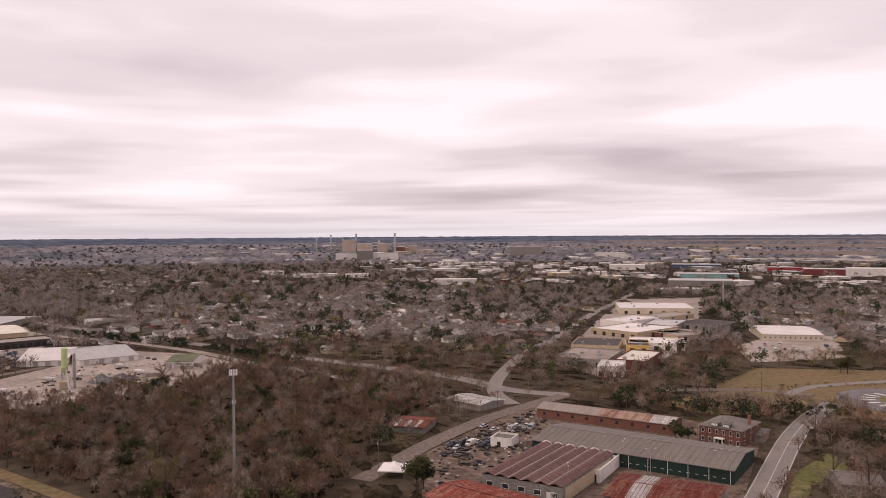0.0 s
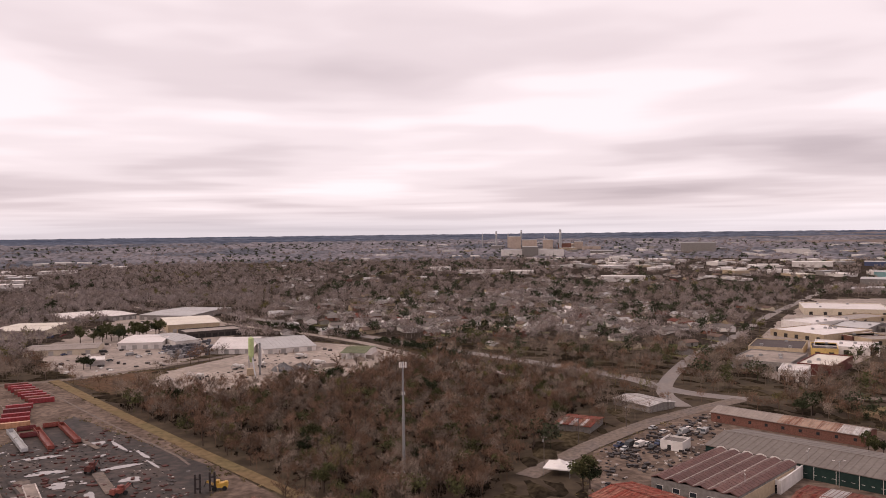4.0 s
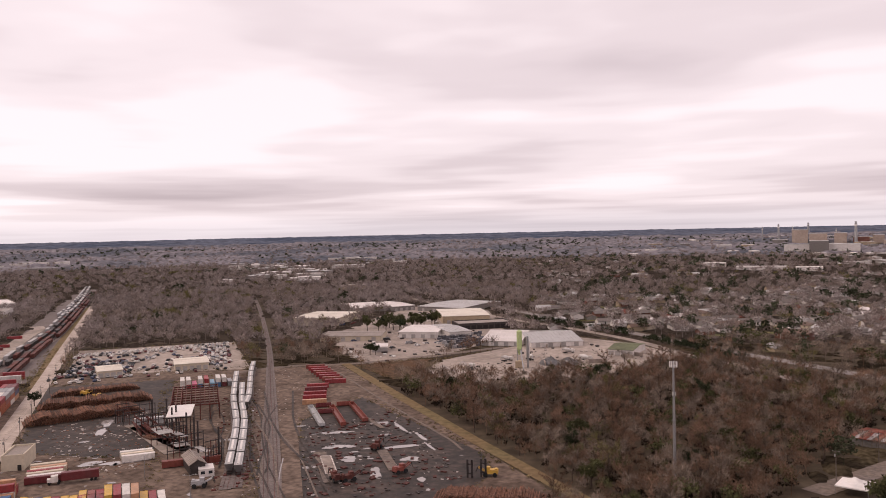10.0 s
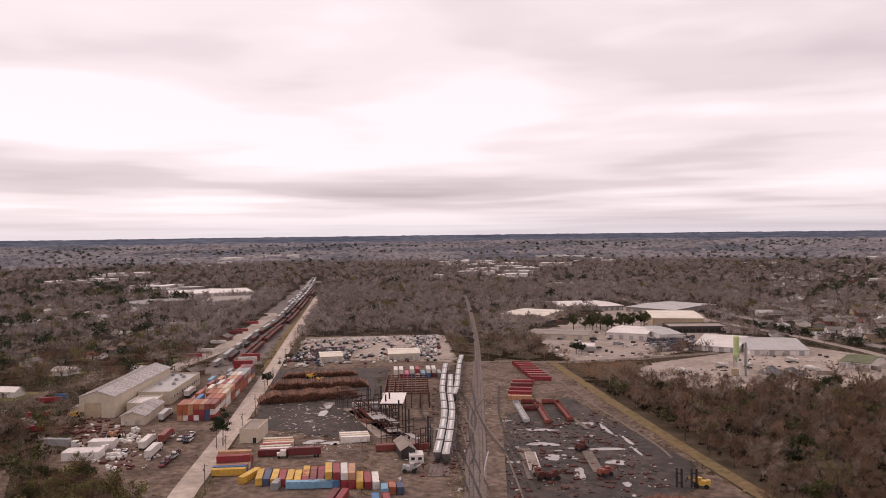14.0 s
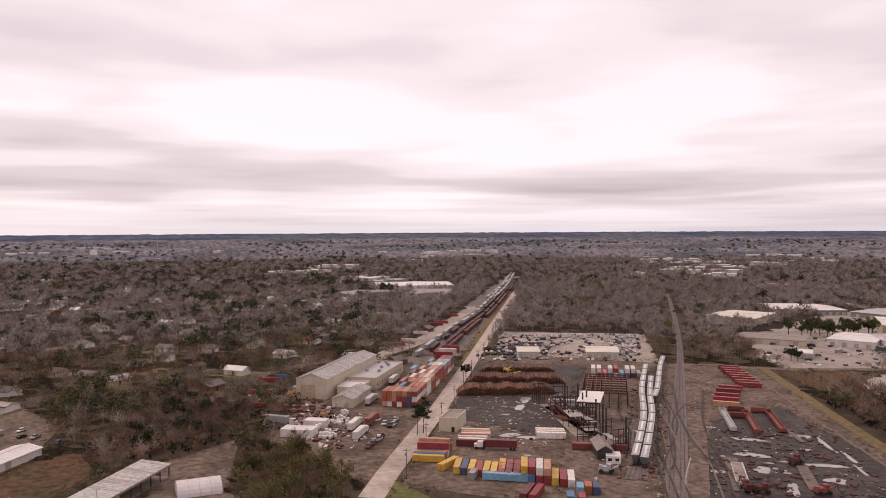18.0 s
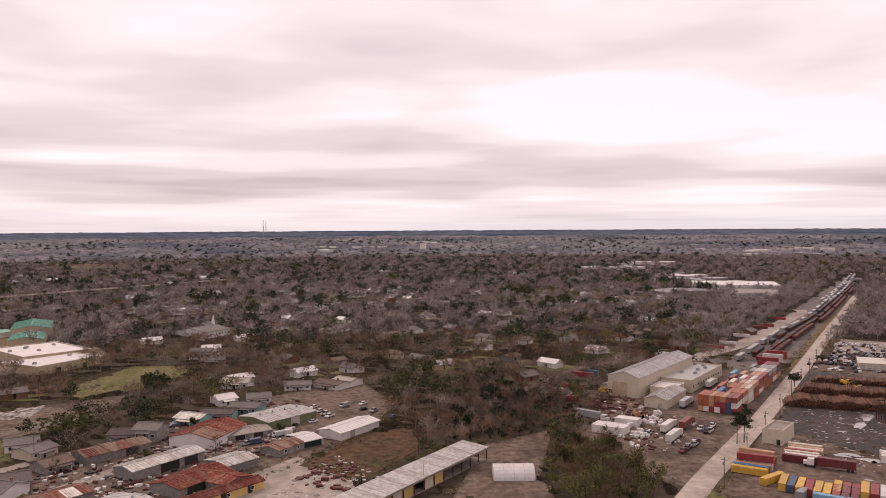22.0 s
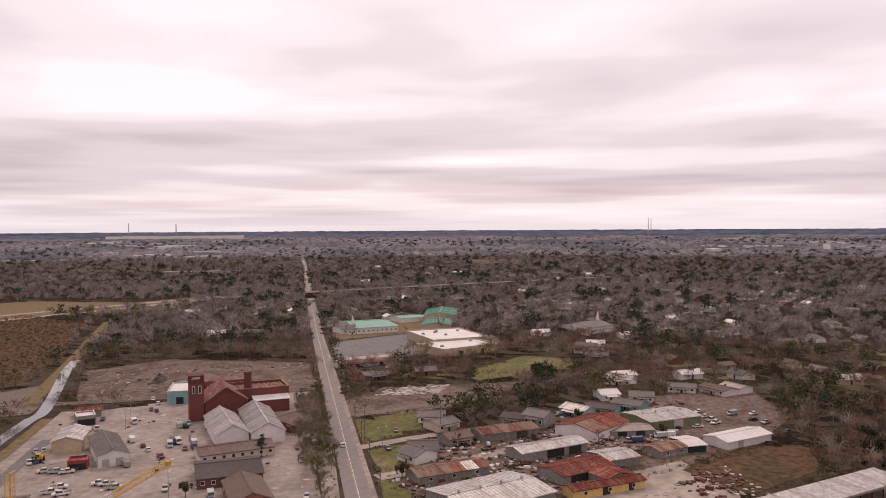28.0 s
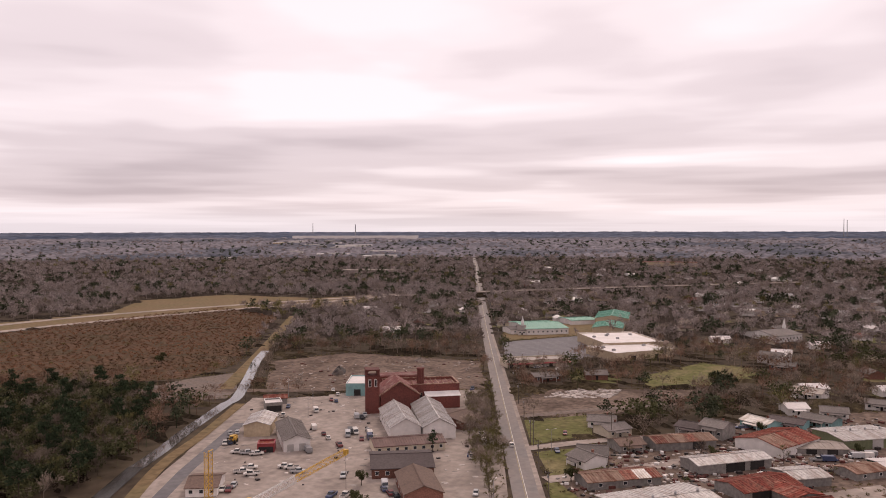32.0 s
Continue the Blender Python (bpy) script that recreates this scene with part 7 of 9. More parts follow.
def car_lot():
    """Rows of parked cars beyond counting."""
    a, b, c = Vector((-543.0, 365.6)), Vector((-483.2, 461.8)), Vector((-386.3, 371.9))
    sets = {k: Geo() for k in ("white", "silver", "black", "maroon", "navy")}
    dark = Geo()
    u, v = (b - a), (c - b)
    nu, nv = int(u.length / 2.8), int(v.length / 6.0)
    base = math.degrees(math.atan2(v.y, v.x))
    for j in range(nv):
        for i in range(nu):
            f = i / nu
            # three close ranks of pale cars along the far fence
            ranks = j < 3
            dark_lot = 0.04 < f < 0.42 and nv * 0.35 < j < nv * 0.8
            mixed_lot = f > 0.78 and j < nv * 0.8
            if rd.random() > (0.96 if ranks else 0.85 if dark_lot else 0.85 if mixed_lot else 0.22):
                continue
            p = a + u * f + v * ((j + 0.5) / nv) + Vector((rd.uniform(-0.4, 0.4), rd.uniform(-0.4, 0.4)))
            yaw = base + rd.uniform(-6, 6) + (0 if ranks else rd.uniform(-25, 25))
            g = sets[rd.choices(tuple(sets), (9, 2, 0.6, 0.3, 0.3) if ranks else (2, 2, 6, 2, 2) if dark_lot else (5, 2, 2, 2, 1))[0]]
            g.box(p.x, p.y, 0.5, 4.5, 1.8, 0.55, yaw)
            dark.box(p.x, p.y, 1.05, 2.2, 1.5, 0.25, yaw)
            g.box(p.x, p.y, 1.3, 2.1, 1.6, 0.12, yaw)
            dark.box(p.x, p.y, 0.15, 3.4, 1.7, 0.35, yaw)
    for k, g in sets.items():
        tagged(new("parked_cars", mesh("parked_cars", g, paint(k))), "rows of parked cars in a gravel lot", "cars", kind="stuff")
    tagged(new("parked_car_glass", mesh("parked_car_glass", dark, glass())), "dark windows and wheels of parked cars", "cars", kind="stuff")


car_lot()


def loader(label, x, y, yaw, m):
    """A wheeled log loader: body, cab, arm and grapple."""
    e = thing("log_loader", label, "loader", x, y, yaw, 0.1)
    part("body", Geo().box(-1.2, 0, 1.0, 3.6, 2.4, 1.5).box(-2.4, 0, 2.5, 1.0, 1.6, 0.4), m, e)
    cab = part("cab", Geo().box(0.6, 0, 1.2, 1.6, 1.7, 2.2), m, e)
    part("cab_window", Geo().box(1.42, 0, 2.1, 0.06, 1.4, 1.0), glass(), cab)
    part("boom", Geo().beam((1.2, 0.6, 1.6), (4.2, 0.6, 3.2), 0.35).beam((1.2, -0.6, 1.6), (4.2, -0.6, 3.2), 0.35), m, e)
    part("grapple", Geo().beam((4.2, -0.8, 3.2), (4.9, -0.8, 1.5), 0.25).beam((4.2, 0.8, 3.2), (4.9, 0.8, 1.5), 0.25).box(4.3, 0, 3.0, 0.4, 2.0, 0.4), steel_dark, e)
    for wx in (-2.0, 1.4):
        for s in (-1, 1):
            part("wheel", Geo().tube((wx, s * 1.0, 0.8), (wx, s * 1.5, 0.8), 0.8, n=12), rubber, e)


for (x, y), yaw, m in (((-131.8, 247.3), 200, paint("yellow")), ((-173.3, 219.7), 60, steel_rust), ((-178.0, 217.6), 150, steel_rust), ((-188.8, 257.7), 100, steel_rust), ((-398.8, 272.4), 30, paint("yellow")), ((-383.6, 268.9), 30, paint("yellow")),
                       ((-162.3, 235.8), 70, paint("brick_red")), ((-344.7, 133.2), 30, paint("tan_orange")), ((-397.0, 134.4), 30, paint("yellow")), ((-225.1, -245.9), 30, paint("yellow")), ((-215.9, 190.2), 40, paint("silver"))):
    loader("wheeled yard loader with boom and grapple", x, y, yaw, m)


def roll_off_wall(label, x, y, h):
    e = thing("steel_tower", label, "tower", x, y, 20, 0.1)
    for s in (-1, 1):
        part("leg", Geo().box(s * 0.8, 0, 0, 0.7, 0.7, h), steel_dark, e)
    part("cross_beam", Geo().box(0, 0, h * 0.7, 2.4, 0.5, 0.5).box(0, 0, h * 0.2, 2.4, 0.5, 0.5), steel_dark, e)


roll_off_wall("dark steel post frame beside the loader", -137.3, 242.7, 6.5)
roll_off_wall("dark steel post frame beside the loader", -133.5, 245.8, 6.5)
flat_building("low concrete pad with broken rubble", -192.5, 231.5, 45.0, 4.4, 24.0, 0.35, rubble, concrete, name="concrete_pad", category="slab", parapet=0.0)


def mixer_truck(x, y, yaw):
    e = thing("mixer_truck", "parked white concrete mixer truck", "truck", x, y, yaw, 0.1)
    part("chassis", Geo().box(0, 0, 0.75, 8.4, 1.1, 0.3), steel_dark, e)
    cab = part("cab", Geo().box(3.2, 0, 0.9, 2.0, 2.4, 1.9).box(4.5, 0, 0.9, 0.9, 2.2, 1.1), paint("white"), e)
    part("windscreen", Geo().box(4.22, 0, 1.9, 0.06, 2.0, 0.7), glass(), cab)
    part("drum", Geo().tube((1.8, 0, 2.0), (0.4, 0, 2.4), 0.8, 1.25, 12).tube((0.4, 0, 2.4), (-1.6, 0, 2.8), 1.25, 1.25, 12).tube((-1.6, 0, 2.8), (-3.8, 0, 3.4), 1.25, 0.5, 12), trim_white, e)
    part("chute", Geo().beam((-3.9, 0, 3.1), (-4.6, 0.4, 1.4), 0.35), steel_grey, e)
    for wx in (3.4, -1.2, -2.6):
        for s in (-1, 1):
            part("wheel", Geo().tube((wx, s * 0.9, 0.5), (wx, s * 1.2, 0.5), 0.5, n=10), rubber, e)


for x, y, yaw in ((-236, 470, 60), (-224, 481, 140), (-190, 494, 30), (-244, 436, 100), (-212, 518, 45)):
    mixer_truck(x, y, yaw)


def block_bay(x, y, yaw, w, d, h):
    """Open bay of stacked concrete blocks for sand and stone."""
    e = thing("aggregate_bay", "open bay of pale concrete blocks", "bay", x, y, yaw, 0.1)
    part("rear_wall", Geo().box(0, d / 2, 0, w, 0.7, h), concrete, e)
    for s in (-1, 1):
        part("side_wall", Geo().box(s * w / 2, 0, 0, 0.7, d, h), concrete, e)


for x, y, yaw in ((-203, 470, 30), (-191, 477, 30), (-179, 484, 30), (-166, 520, 70), (-232, 540, 20)):
    block_bay(x, y, yaw, 10, 8, 2.4)

# ---- steel frame, canopy and old plant in the log yard ----
def steel_frame(label, x, y, yaw, w, d, h, nx, ny):
    e = thing("open_steel_building", label, "building", x, y, yaw, 0.1)
    for i in range(nx + 1):
        for j in range(ny + 1):
            part("column", Geo().box(-w / 2 + w * i / nx, -d / 2 + d * j / ny, 0, 0.45, 0.45, h), steel_rust, e)
    for j in range(ny + 1):
        part("girder", Geo().box(0, -d / 2 + d * j / ny, h - 0.5, w, 0.4, 0.6), steel_rust, e)
    for i in range(nx * 2 + 1):
        part("rafter", Geo().box(-w / 2 + w * i / nx / 2, 0, h + 0.1, 0.3, d, 0.35), steel_rust, e)
    block(x, y, yaw, w, d)


steel_frame("rust red open steel building frame", -314.5, 275.5, 48.1, 22.4, 50.0, 7.5, 5, 8)


def old_plant(label, x, y, yaw, w, d, h):
    """A tangle of dark frames, ducts and pale slabs."""
    e = thing("processing_plant", label, "plant", x, y, yaw, 0.1)
    r = random.Random(4)
    for i in range(7):
        for j in range(4):
            part("column", Geo().box(-w / 2 + w * i / 6, -d / 2 + d * j / 3, 0, 0.28, 0.28, h * r.uniform(0.7, 1.1)), steel_rust if (i + j) % 3 else steel_dark, e)
    for k in range(3):
        for j in range(4):
            part("girder", Geo().box(0, -d / 2 + d * j / 3, h * (k + 1) / 3.2, w, 0.3, 0.35), steel_dark, e)
    part("floor_slab", Geo().box(0, 0, 0.1, w * 0.9, d * 0.8, 0.2), concrete, e)
    for k in range(3):
        part("deck", Geo().box(r.uniform(-0.2, 0.2) * w, -d / 2 + d * (k + 0.5) / 5, h * r.uniform(0.3, 0.7), w * r.uniform(0.3, 0.5), d / 9, 0.15), galv, e)
    for k in range(4):
        z, f = h * r.uniform(0.3, 0.8), r.uniform(-0.4, 0.2)
        part("conveyor", Geo().beam((w * r.uniform(-0.5, 0.5), d * f, 1), (w * r.uniform(-0.5, 0.5), d * (f + 0.2), z), 0.6), steel_rust, e)
    for k in range(4):
        part("duct", Geo().tube((w * 0.35 + k * 0.9, d * (k / 4 - 0.5), 0), (w * 0.35 + k * 0.9, d * (k / 4 - 0.5), h * 1.5), 0.4, n=8), steel_dark, e)
    block(x, y, yaw, w, d)


old_plant("dark derelict log processing plant with conveyors", -283.9, 228.9, 66.2, 14.4, 70.5, 9)
old_plant("rusty standing conveyor frames beside the sidings", -280.3, 227.3, 73.4, 6.5, 95.0, 9)
shed("small tan gabled shelter on posts", -234.8, 203.9, 59.3, 5.5, 15.3, 4, 1.6, steel_dark, tan_metal_roof, name="shelter", category="shelter", turn=True)
flat_building("small white trailer office", -226.0, 201.9, 51.5, 5.4, 6.9, 2.8, wall_white, white_roof, name="trailer_office", category="trailer", parapet=0.05, windows=2)
lorry("white trailer beside the loading canopy", -303.5, 246.8, 52, "white", "silver", 13)


# ---- mast, silo, crane, poles ----
def cell_mast(x, y, h):
    e = thing("antenna_mast", "tall grey steel monopole antenna mast", "mast", x, y, 15)
    part("pole", Geo().tube((0, 0, -0.3), (0, 0, h), 0.62, 0.3, 14), steel_grey, e)
    for z, r, n, ph in ((h - 0.6, 1.25, 9, 1.9), (h - 10.5, 0.6, 3, 1.2)):
        ring_part = part("antenna_platform", Geo().tube((0, 0, z - 0.9), (0, 0, z - 0.7), r, r, 12), steel_grey, e)
        for i in range(n):
            a = 2 * math.pi * i / n
            part("antenna_panel", Geo().box(r * math.cos(a), r * math.sin(a), z - 1.2, 0.3, 0.35, ph, math.degrees(a)), trim_white, ring_part)
    part("flange", Geo().tube((0, 0, h * 0.5), (0, 0, h * 0.5 + 0.25), 0.72, 0.72, 14), steel_grey, e)
    for i in range(3):
        c = part("cabinet", Geo().box(-3.2 + i * 1.6, -2.6, 0, 1.3, 0.9, 2.0), trim_white, e)
        part("cabinet_door", Geo().box(-3.2 + i * 1.6, -3.08, 0.1, 1.1, 0.06, 1.7), wall_cream, c)
    CLEAR_POLY.append(np.array([(x - 5, y - 6), (x + 4, y - 6), (x + 4, y + 3), (x - 5, y + 3)]))


cell_mast(-73.2, 273.7, 40.9)


def silo(x, y):
    e = thing("concrete_batch_silo", "pale green cement silo on steel legs", "silo", x, y, 20)
    green = mat("pale_green_paint", (0.42, 0.5, 0.24), rough=0.5, spread=0.12)
    part("drum", Geo().tube((0, 0, 12), (0, 0, 23), 1.7, 1.7, 18).tube((0, 0, 23), (0, 0, 24), 1.7, 0.5, 18), green, e)
    part("cone", Geo().tube((0, 0, 8), (0, 0, 12), 0.5, 1.7, 18), green, e)
    for i in range(4):
        a = math.pi / 4 + i * math.pi / 2
        part("leg", Geo().tube((2 * math.cos(a), 2 * math.sin(a), 0), (2 * math.cos(a), 2 * math.sin(a), 12.5), 0.18), steel_grey, e)
    g = Geo()
    for z in (3, 7, 11):
        for i in range(4):
            a, b = math.pi / 4 + i * math.pi / 2, math.pi / 4 + (i + 1) * math.pi / 2
            g.beam((2 * math.cos(a), 2 * math.sin(a), z), (2 * math.cos(b), 2 * math.sin(b), z), 0.12)
    part("bracing", g, steel_grey, e)
    part("mixer_house", Geo().box(0, -1, 0.2, 5, 5, 4.2), wall_tan, e)
    part("conveyor", Geo().beam((4, -16, 1), (1, -2, 11), 0.9), steel_grey, e)
    part("ladder_tower", Geo().box(5.2, 0, 0, 1.2, 1.2, 20), steel_grey, e)
    part("second_drum", Geo().tube((5.2, 1.5, 6), (5.2, 1.5, 17), 1.3, 1.3, 14), wall_white, e)
    block(x, y, 0, 14, 14)


silo(-218.0, 452.6)


slate_gravel = mat("slate_gravel", (0.12, 0.115, 0.118), spread=0.3, grain=0.6, stain=(0.2, 0.18, 0.165), stain_size=0.1, per="", spec=0.05)


def heap(label, x, y, w, d, h, m, seed):
    """A heap of loose material with an uneven skin."""
    g = Geo()
    n, rings = 20, 5
    for k in range(rings + 1):
        f = 1 - k / rings
        for i in range(n):
            a = 2 * math.pi * i / n
            q = 1 + 0.22 * noise.noise((math.cos(a) * 1.5 + seed, math.sin(a) * 1.5, k * 0.6))
            g.v.append((w / 2 * f * q * math.cos(a), d / 2 * f * q * math.sin(a), h * (1 - f) ** 0.85 * q - (0.2 if k == 0 else 0)))
    for k in range(rings):
        for i in range(n):
            j = (i + 1) % n
            g.f.append((k * n + i, k * n + j, (k + 1) * n + j, (k + 1) * n + i))
    ob = new("gravel_heap", mesh("gravel_heap", g, m))
    ob.matrix_basis = pose(x, y, 0.1, 0, 0, rd.uniform(0, 180))
    tagged(ob, label, "heap")


for i, ((x, y), w, d, h, m) in enumerate((((-205.8, 473.3), 24, 14, 4.5, slate_gravel), ((-195.2, 478.6), 22, 13, 4, slate_gravel), ((-215.4, 476.7), 12, 9, 3, concrete), ((-186.0, 539.6), 16, 9, 3, pale_pad), ((-261.1, 429.2), 9, 6, 2, rubble), ((-250.9, 422.5), 8, 5, 2, rubble),
                                          ((-256.5, 446.7), 7, 5, 2.5, rubble), ((-371.1, -311.9), 22, 9, 4, mud), ((-399.9, -343.4), 14, 6, 2, dirt), ((-431.5, -292.5), 16, 8, 2.5, gravel), ((-420.7, -309.9), 14, 7, 2.5, dirt), ((-399.6, 130.0), 10, 7, 2, dirt))):
    heap("uneven heap of loose gravel and earth", x, y, w, d, h, m, i * 3.1)


def lattice(g, a, b, wide, n):
    """A four-chord lattice boom from a to b."""
    a, b = Vector(a), Vector(b)
    d = (b - a).normalized()
    u = d.cross(Vector((0, 0, 1)) if abs(d.z) < 0.9 else Vector((1, 0, 0))).normalized() * wide / 2
    w = d.cross(u).normalized() * wide / 2
    c = [u + w, u - w, -u - w, -u + w]
    for q in c:
        g.tube(a + q, b + q, 0.1, n=5)
    for i in range(n):
        p, r = a.lerp(b, i / n), a.lerp(b, (i + 1) / n)
        for k in range(4):
            g.tube(p + c[k], r + c[(k + 1) % 4], 0.06, n=4, caps=False)
            g.tube(p + c[k], p + c[(k + 1) % 4], 0.06, n=4, caps=False)
    return g


def crane():
    """Crawler crane: white and yellow boom over the yard, parked short of the offices."""
    bx, by = -169.9, -181.4
    e = thing("crawler_crane", "crawler crane with white and yellow lattice boom", "crane", bx, by, 0, 0.1)
    tx, ty, tz = -188.4, -155.8, 19.0
    mid = 0.52
    tip = Vector((tx - bx, ty - by, tz))
    foot = Vector((0, 0, 2.2))
    yellow = paint("yellow")
    part("boom_foot", lattice(Geo(), foot, foot.lerp(tip, mid), 1.9, 12), trim_white, e)
    part("boom_tip", lattice(Geo(), foot.lerp(tip, mid), tip, 1.7, 12), yellow, e)
    part("boom_head", Geo().box(tip.x, tip.y, tip.z - 0.8, 1.2, 1.2, 1.4), yellow, e)
    part("hoist_line", Geo().tube(tip, (tip.x, tip.y, 3), 0.05, n=4), steel_dark, e)
    part("hook", Geo().box(tip.x, tip.y, 2.2, 0.5, 0.5, 0.9), yellow, e)
    part("body", Geo().box(-2, -1, 1.2, 6, 3.2, 2.4), yellow, e)
    part("cab", Geo().box(0.8, 1.6, 1.4, 1.8, 1.4, 2.2), trim_white, e)
    part("counterweight", Geo().box(-5, -1.5, 1.2, 1.2, 3.4, 1.8), steel_dark, e)
    for s in (-1.6, 1.6):
        part("crawler", Geo().box(-1, s - 0.5, 0, 6.5, 0.9, 1.1), rubber, e)


def mast_crane():
    bx, by = -166.6, -192.9
    e = thing("lattice_mast", "upright yellow lattice crane mast with short jib", "crane", bx, by, 0, 0.1)
    h = 18.6
    yellow = paint("yellow")
    part("mast_lattice", lattice(Geo(), (0, 0, 0), (0, 0, h), 1.8, 14), yellow, e)
    part("jib", Geo().beam((0, 0, h), (-4.0, -2.5, h - 0.6), 0.25), yellow, e)
    part("base_frame", Geo().box(0, 0, 0, 4, 4, 0.5), yellow, e)
    part("winch_box", Geo().box(0, 1.2, 0.5, 1.6, 1.2, 1.2), steel_dark, e)


crane()
mast_crane()


def pole_kind():
    e = thing("utility_pole", "weathered wooden utility pole with crossarm", "utility pole", 0, 0)
    part("shaft", Geo().tube((0, 0, -0.3), (0, 0, 11), 0.17, 0.11, 8), pole_wood, e)
    part("crossarm", Geo().box(0, 0, 10.1, 2.4, 0.12, 0.14), pole_wood, e)
    for i in (-1.05, 1.05):
        part("insulator", Geo().tube((i, 0, 10.24), (i, 0, 10.5), 0.06, 0.04, 6), trim_white, e)
    part("transformer", Geo().tube((0.35, 0, 8.4), (0.35, 0, 9.3), 0.25, 0.25, 8), steel_grey, e)
    e["spare"] = 1
    return e


POLE = pole_kind()


def pole_line(pts, step, off, group):
    spots = [(x - off * math.sin(radians(yaw)), y + off * math.cos(radians(yaw)), yaw) for x, y, yaw in along([Vector(p) for p in pts], step, 4)]
    for x, y, yaw in spots:
        put(POLE, x, y, yaw + 90, 0, group)
    return spots


wires = Geo()
for pts, step, off, grp in (([(-222, -110), (-306, -160), (-422, -230), (-578, -324), (-925, -530)], 36, -7, "poles along the main street"), ([(-248, 117), (-332, 185), (-463, 288), (-564, 365)], 38, -7, "poles along the haul road"),
                            ([(-20, 290), (-6, 329), (47, 403)], 34, 6.5, "poles along the dirt street"), ([(104, 259), (133, 309), (151, 339)], 32, -8, "poles along the curved street"),
                            ([(60, 576), (94, 659), (160, 849), (251, 1077)], 45, -8, "poles along the depot street"), ([(-281, -138), (-305, -121), (-334, -95)], 36, 5, "poles along the side street"),
                            ([(91, 417), (139, 426), (191, 433)], 40, 0, "poles behind the sheds")):
    spots = pole_line(pts, step, off, grp)
    for (x0, y0, _), (x1, y1, yw) in zip(spots, spots[1:]):
        for k in (-1.05, 0.35, 1.05):
            ox, oy = -math.sin(radians(yw)) * k, math.cos(radians(yw)) * k
            last = None
            for s in range(7):
                f = s / 6
                p = (x0 + (x1 - x0) * f + ox, y0 + (y1 - y0) * f + oy, 10.45 - 3.2 * f * (1 - f))
                if last:
                    wires.tube(last, p, 0.018, n=3, caps=False)
                last = p
tagged(new("power_lines", mesh("power_lines", wires, steel_dark)), "thin dark power lines between the poles", "wires", kind="stuff")


def street_lamp(x, y, yaw):
    e = thing("street_lamp", "grey street lamp with a double arm", "street lamp", x, y, yaw)
    part("post", Geo().tube((0, 0, 0), (0, 0, 9), 0.12, 0.07, 8), steel_grey, e)
    part("arm", Geo().beam((-1.6, 0, 9.2), (0, 0, 8.8), 0.08).beam((1.6, 0, 9.2), (0, 0, 8.8), 0.08), steel_grey, e)
    for s in (-1, 1):
        part("lamp_head", Geo().box(s * 1.9, 0, 9.1, 0.8, 0.3, 0.14), trim_white, e)


for x, y in [(-216, -119), (-283, -130), (-293, -263), (-274, -249), (-301, -287), (-321, -296), (68, 298), (75, 286), (99, 284), (42, 267), (-207, 178), (-240, 186), (-261, 26)]:
    street_lamp(x, y, rd.uniform(0, 180))

# ---- tanks and white goods in the warehouse yard ----
def bag_heap(x, y, n, spread):
    e = thing("bulk_bag_stack", "heap of white bulk bags on the yard", "bags", x, y, 20, 0.12)
    for i in range(n):
        q = rd.uniform(0.9, 1.2)
        g = Geo().tube((0, 0, 0), (0, 0, 1.0 * q), 0.62 * q, 0.72 * q, 7).tube((0, 0, 1.0 * q), (0, 0, 1.2 * q), 0.72 * q, 0.3, 7)
        o = part("bag", g, trim_white, e)
        o.matrix_basis = pose(rd.uniform(-spread, spread), rd.uniform(-spread, spread), 0 if i % 3 else 1.05, 0, 0, rd.uniform(0, 90))


for (x, y), n, s in (((-335.6, 135.7), 22, 4.5), ((-313.0, 122.1), 20, 4.0), ((-298.5, 112.8), 6, 2.0), ((-347.6, 143.4), 9, 2.5), ((-330.6, 120.3), 8, 3)):
    bag_heap(x, y, n, s)
for (x, y), w, d in (((-323.9, 112.7), 14, 8), ((-334.1, 124.2), 10, 6)):
    flat_building("white tarpaulin-covered storage bay", x, y, 50, w, d, 3.2, wall_white, white_roof, name="storage_bay", category="storage", parapet=0.05)


# ---- puddles, scraps and worn marks ----
def puddle(x, y, w, d, yaw, r):
    g = Geo()
    pts = []
    c, s = math.cos(radians(yaw)), math.sin(radians(yaw))
    n = 22
    q = [r.uniform(0.45, 1.25) for _ in range(n)]
    for i in range(n):
        a = 2 * math.pi * i / n
        f = (q[i - 1] + 2 * q[i] + q[(i + 1) % n]) / 4
        px, py = w * f * math.cos(a), d * f * math.sin(a)
        pts.append((x + px * c - py * s, y + px * s + py * c, 0.2))
    g.poly(pts)
    tagged(new("puddle", mesh("puddle", g, puddle_sky_tone)), "shallow puddle, the pale sky's reflection partly in its colour", "puddle", kind="structure")


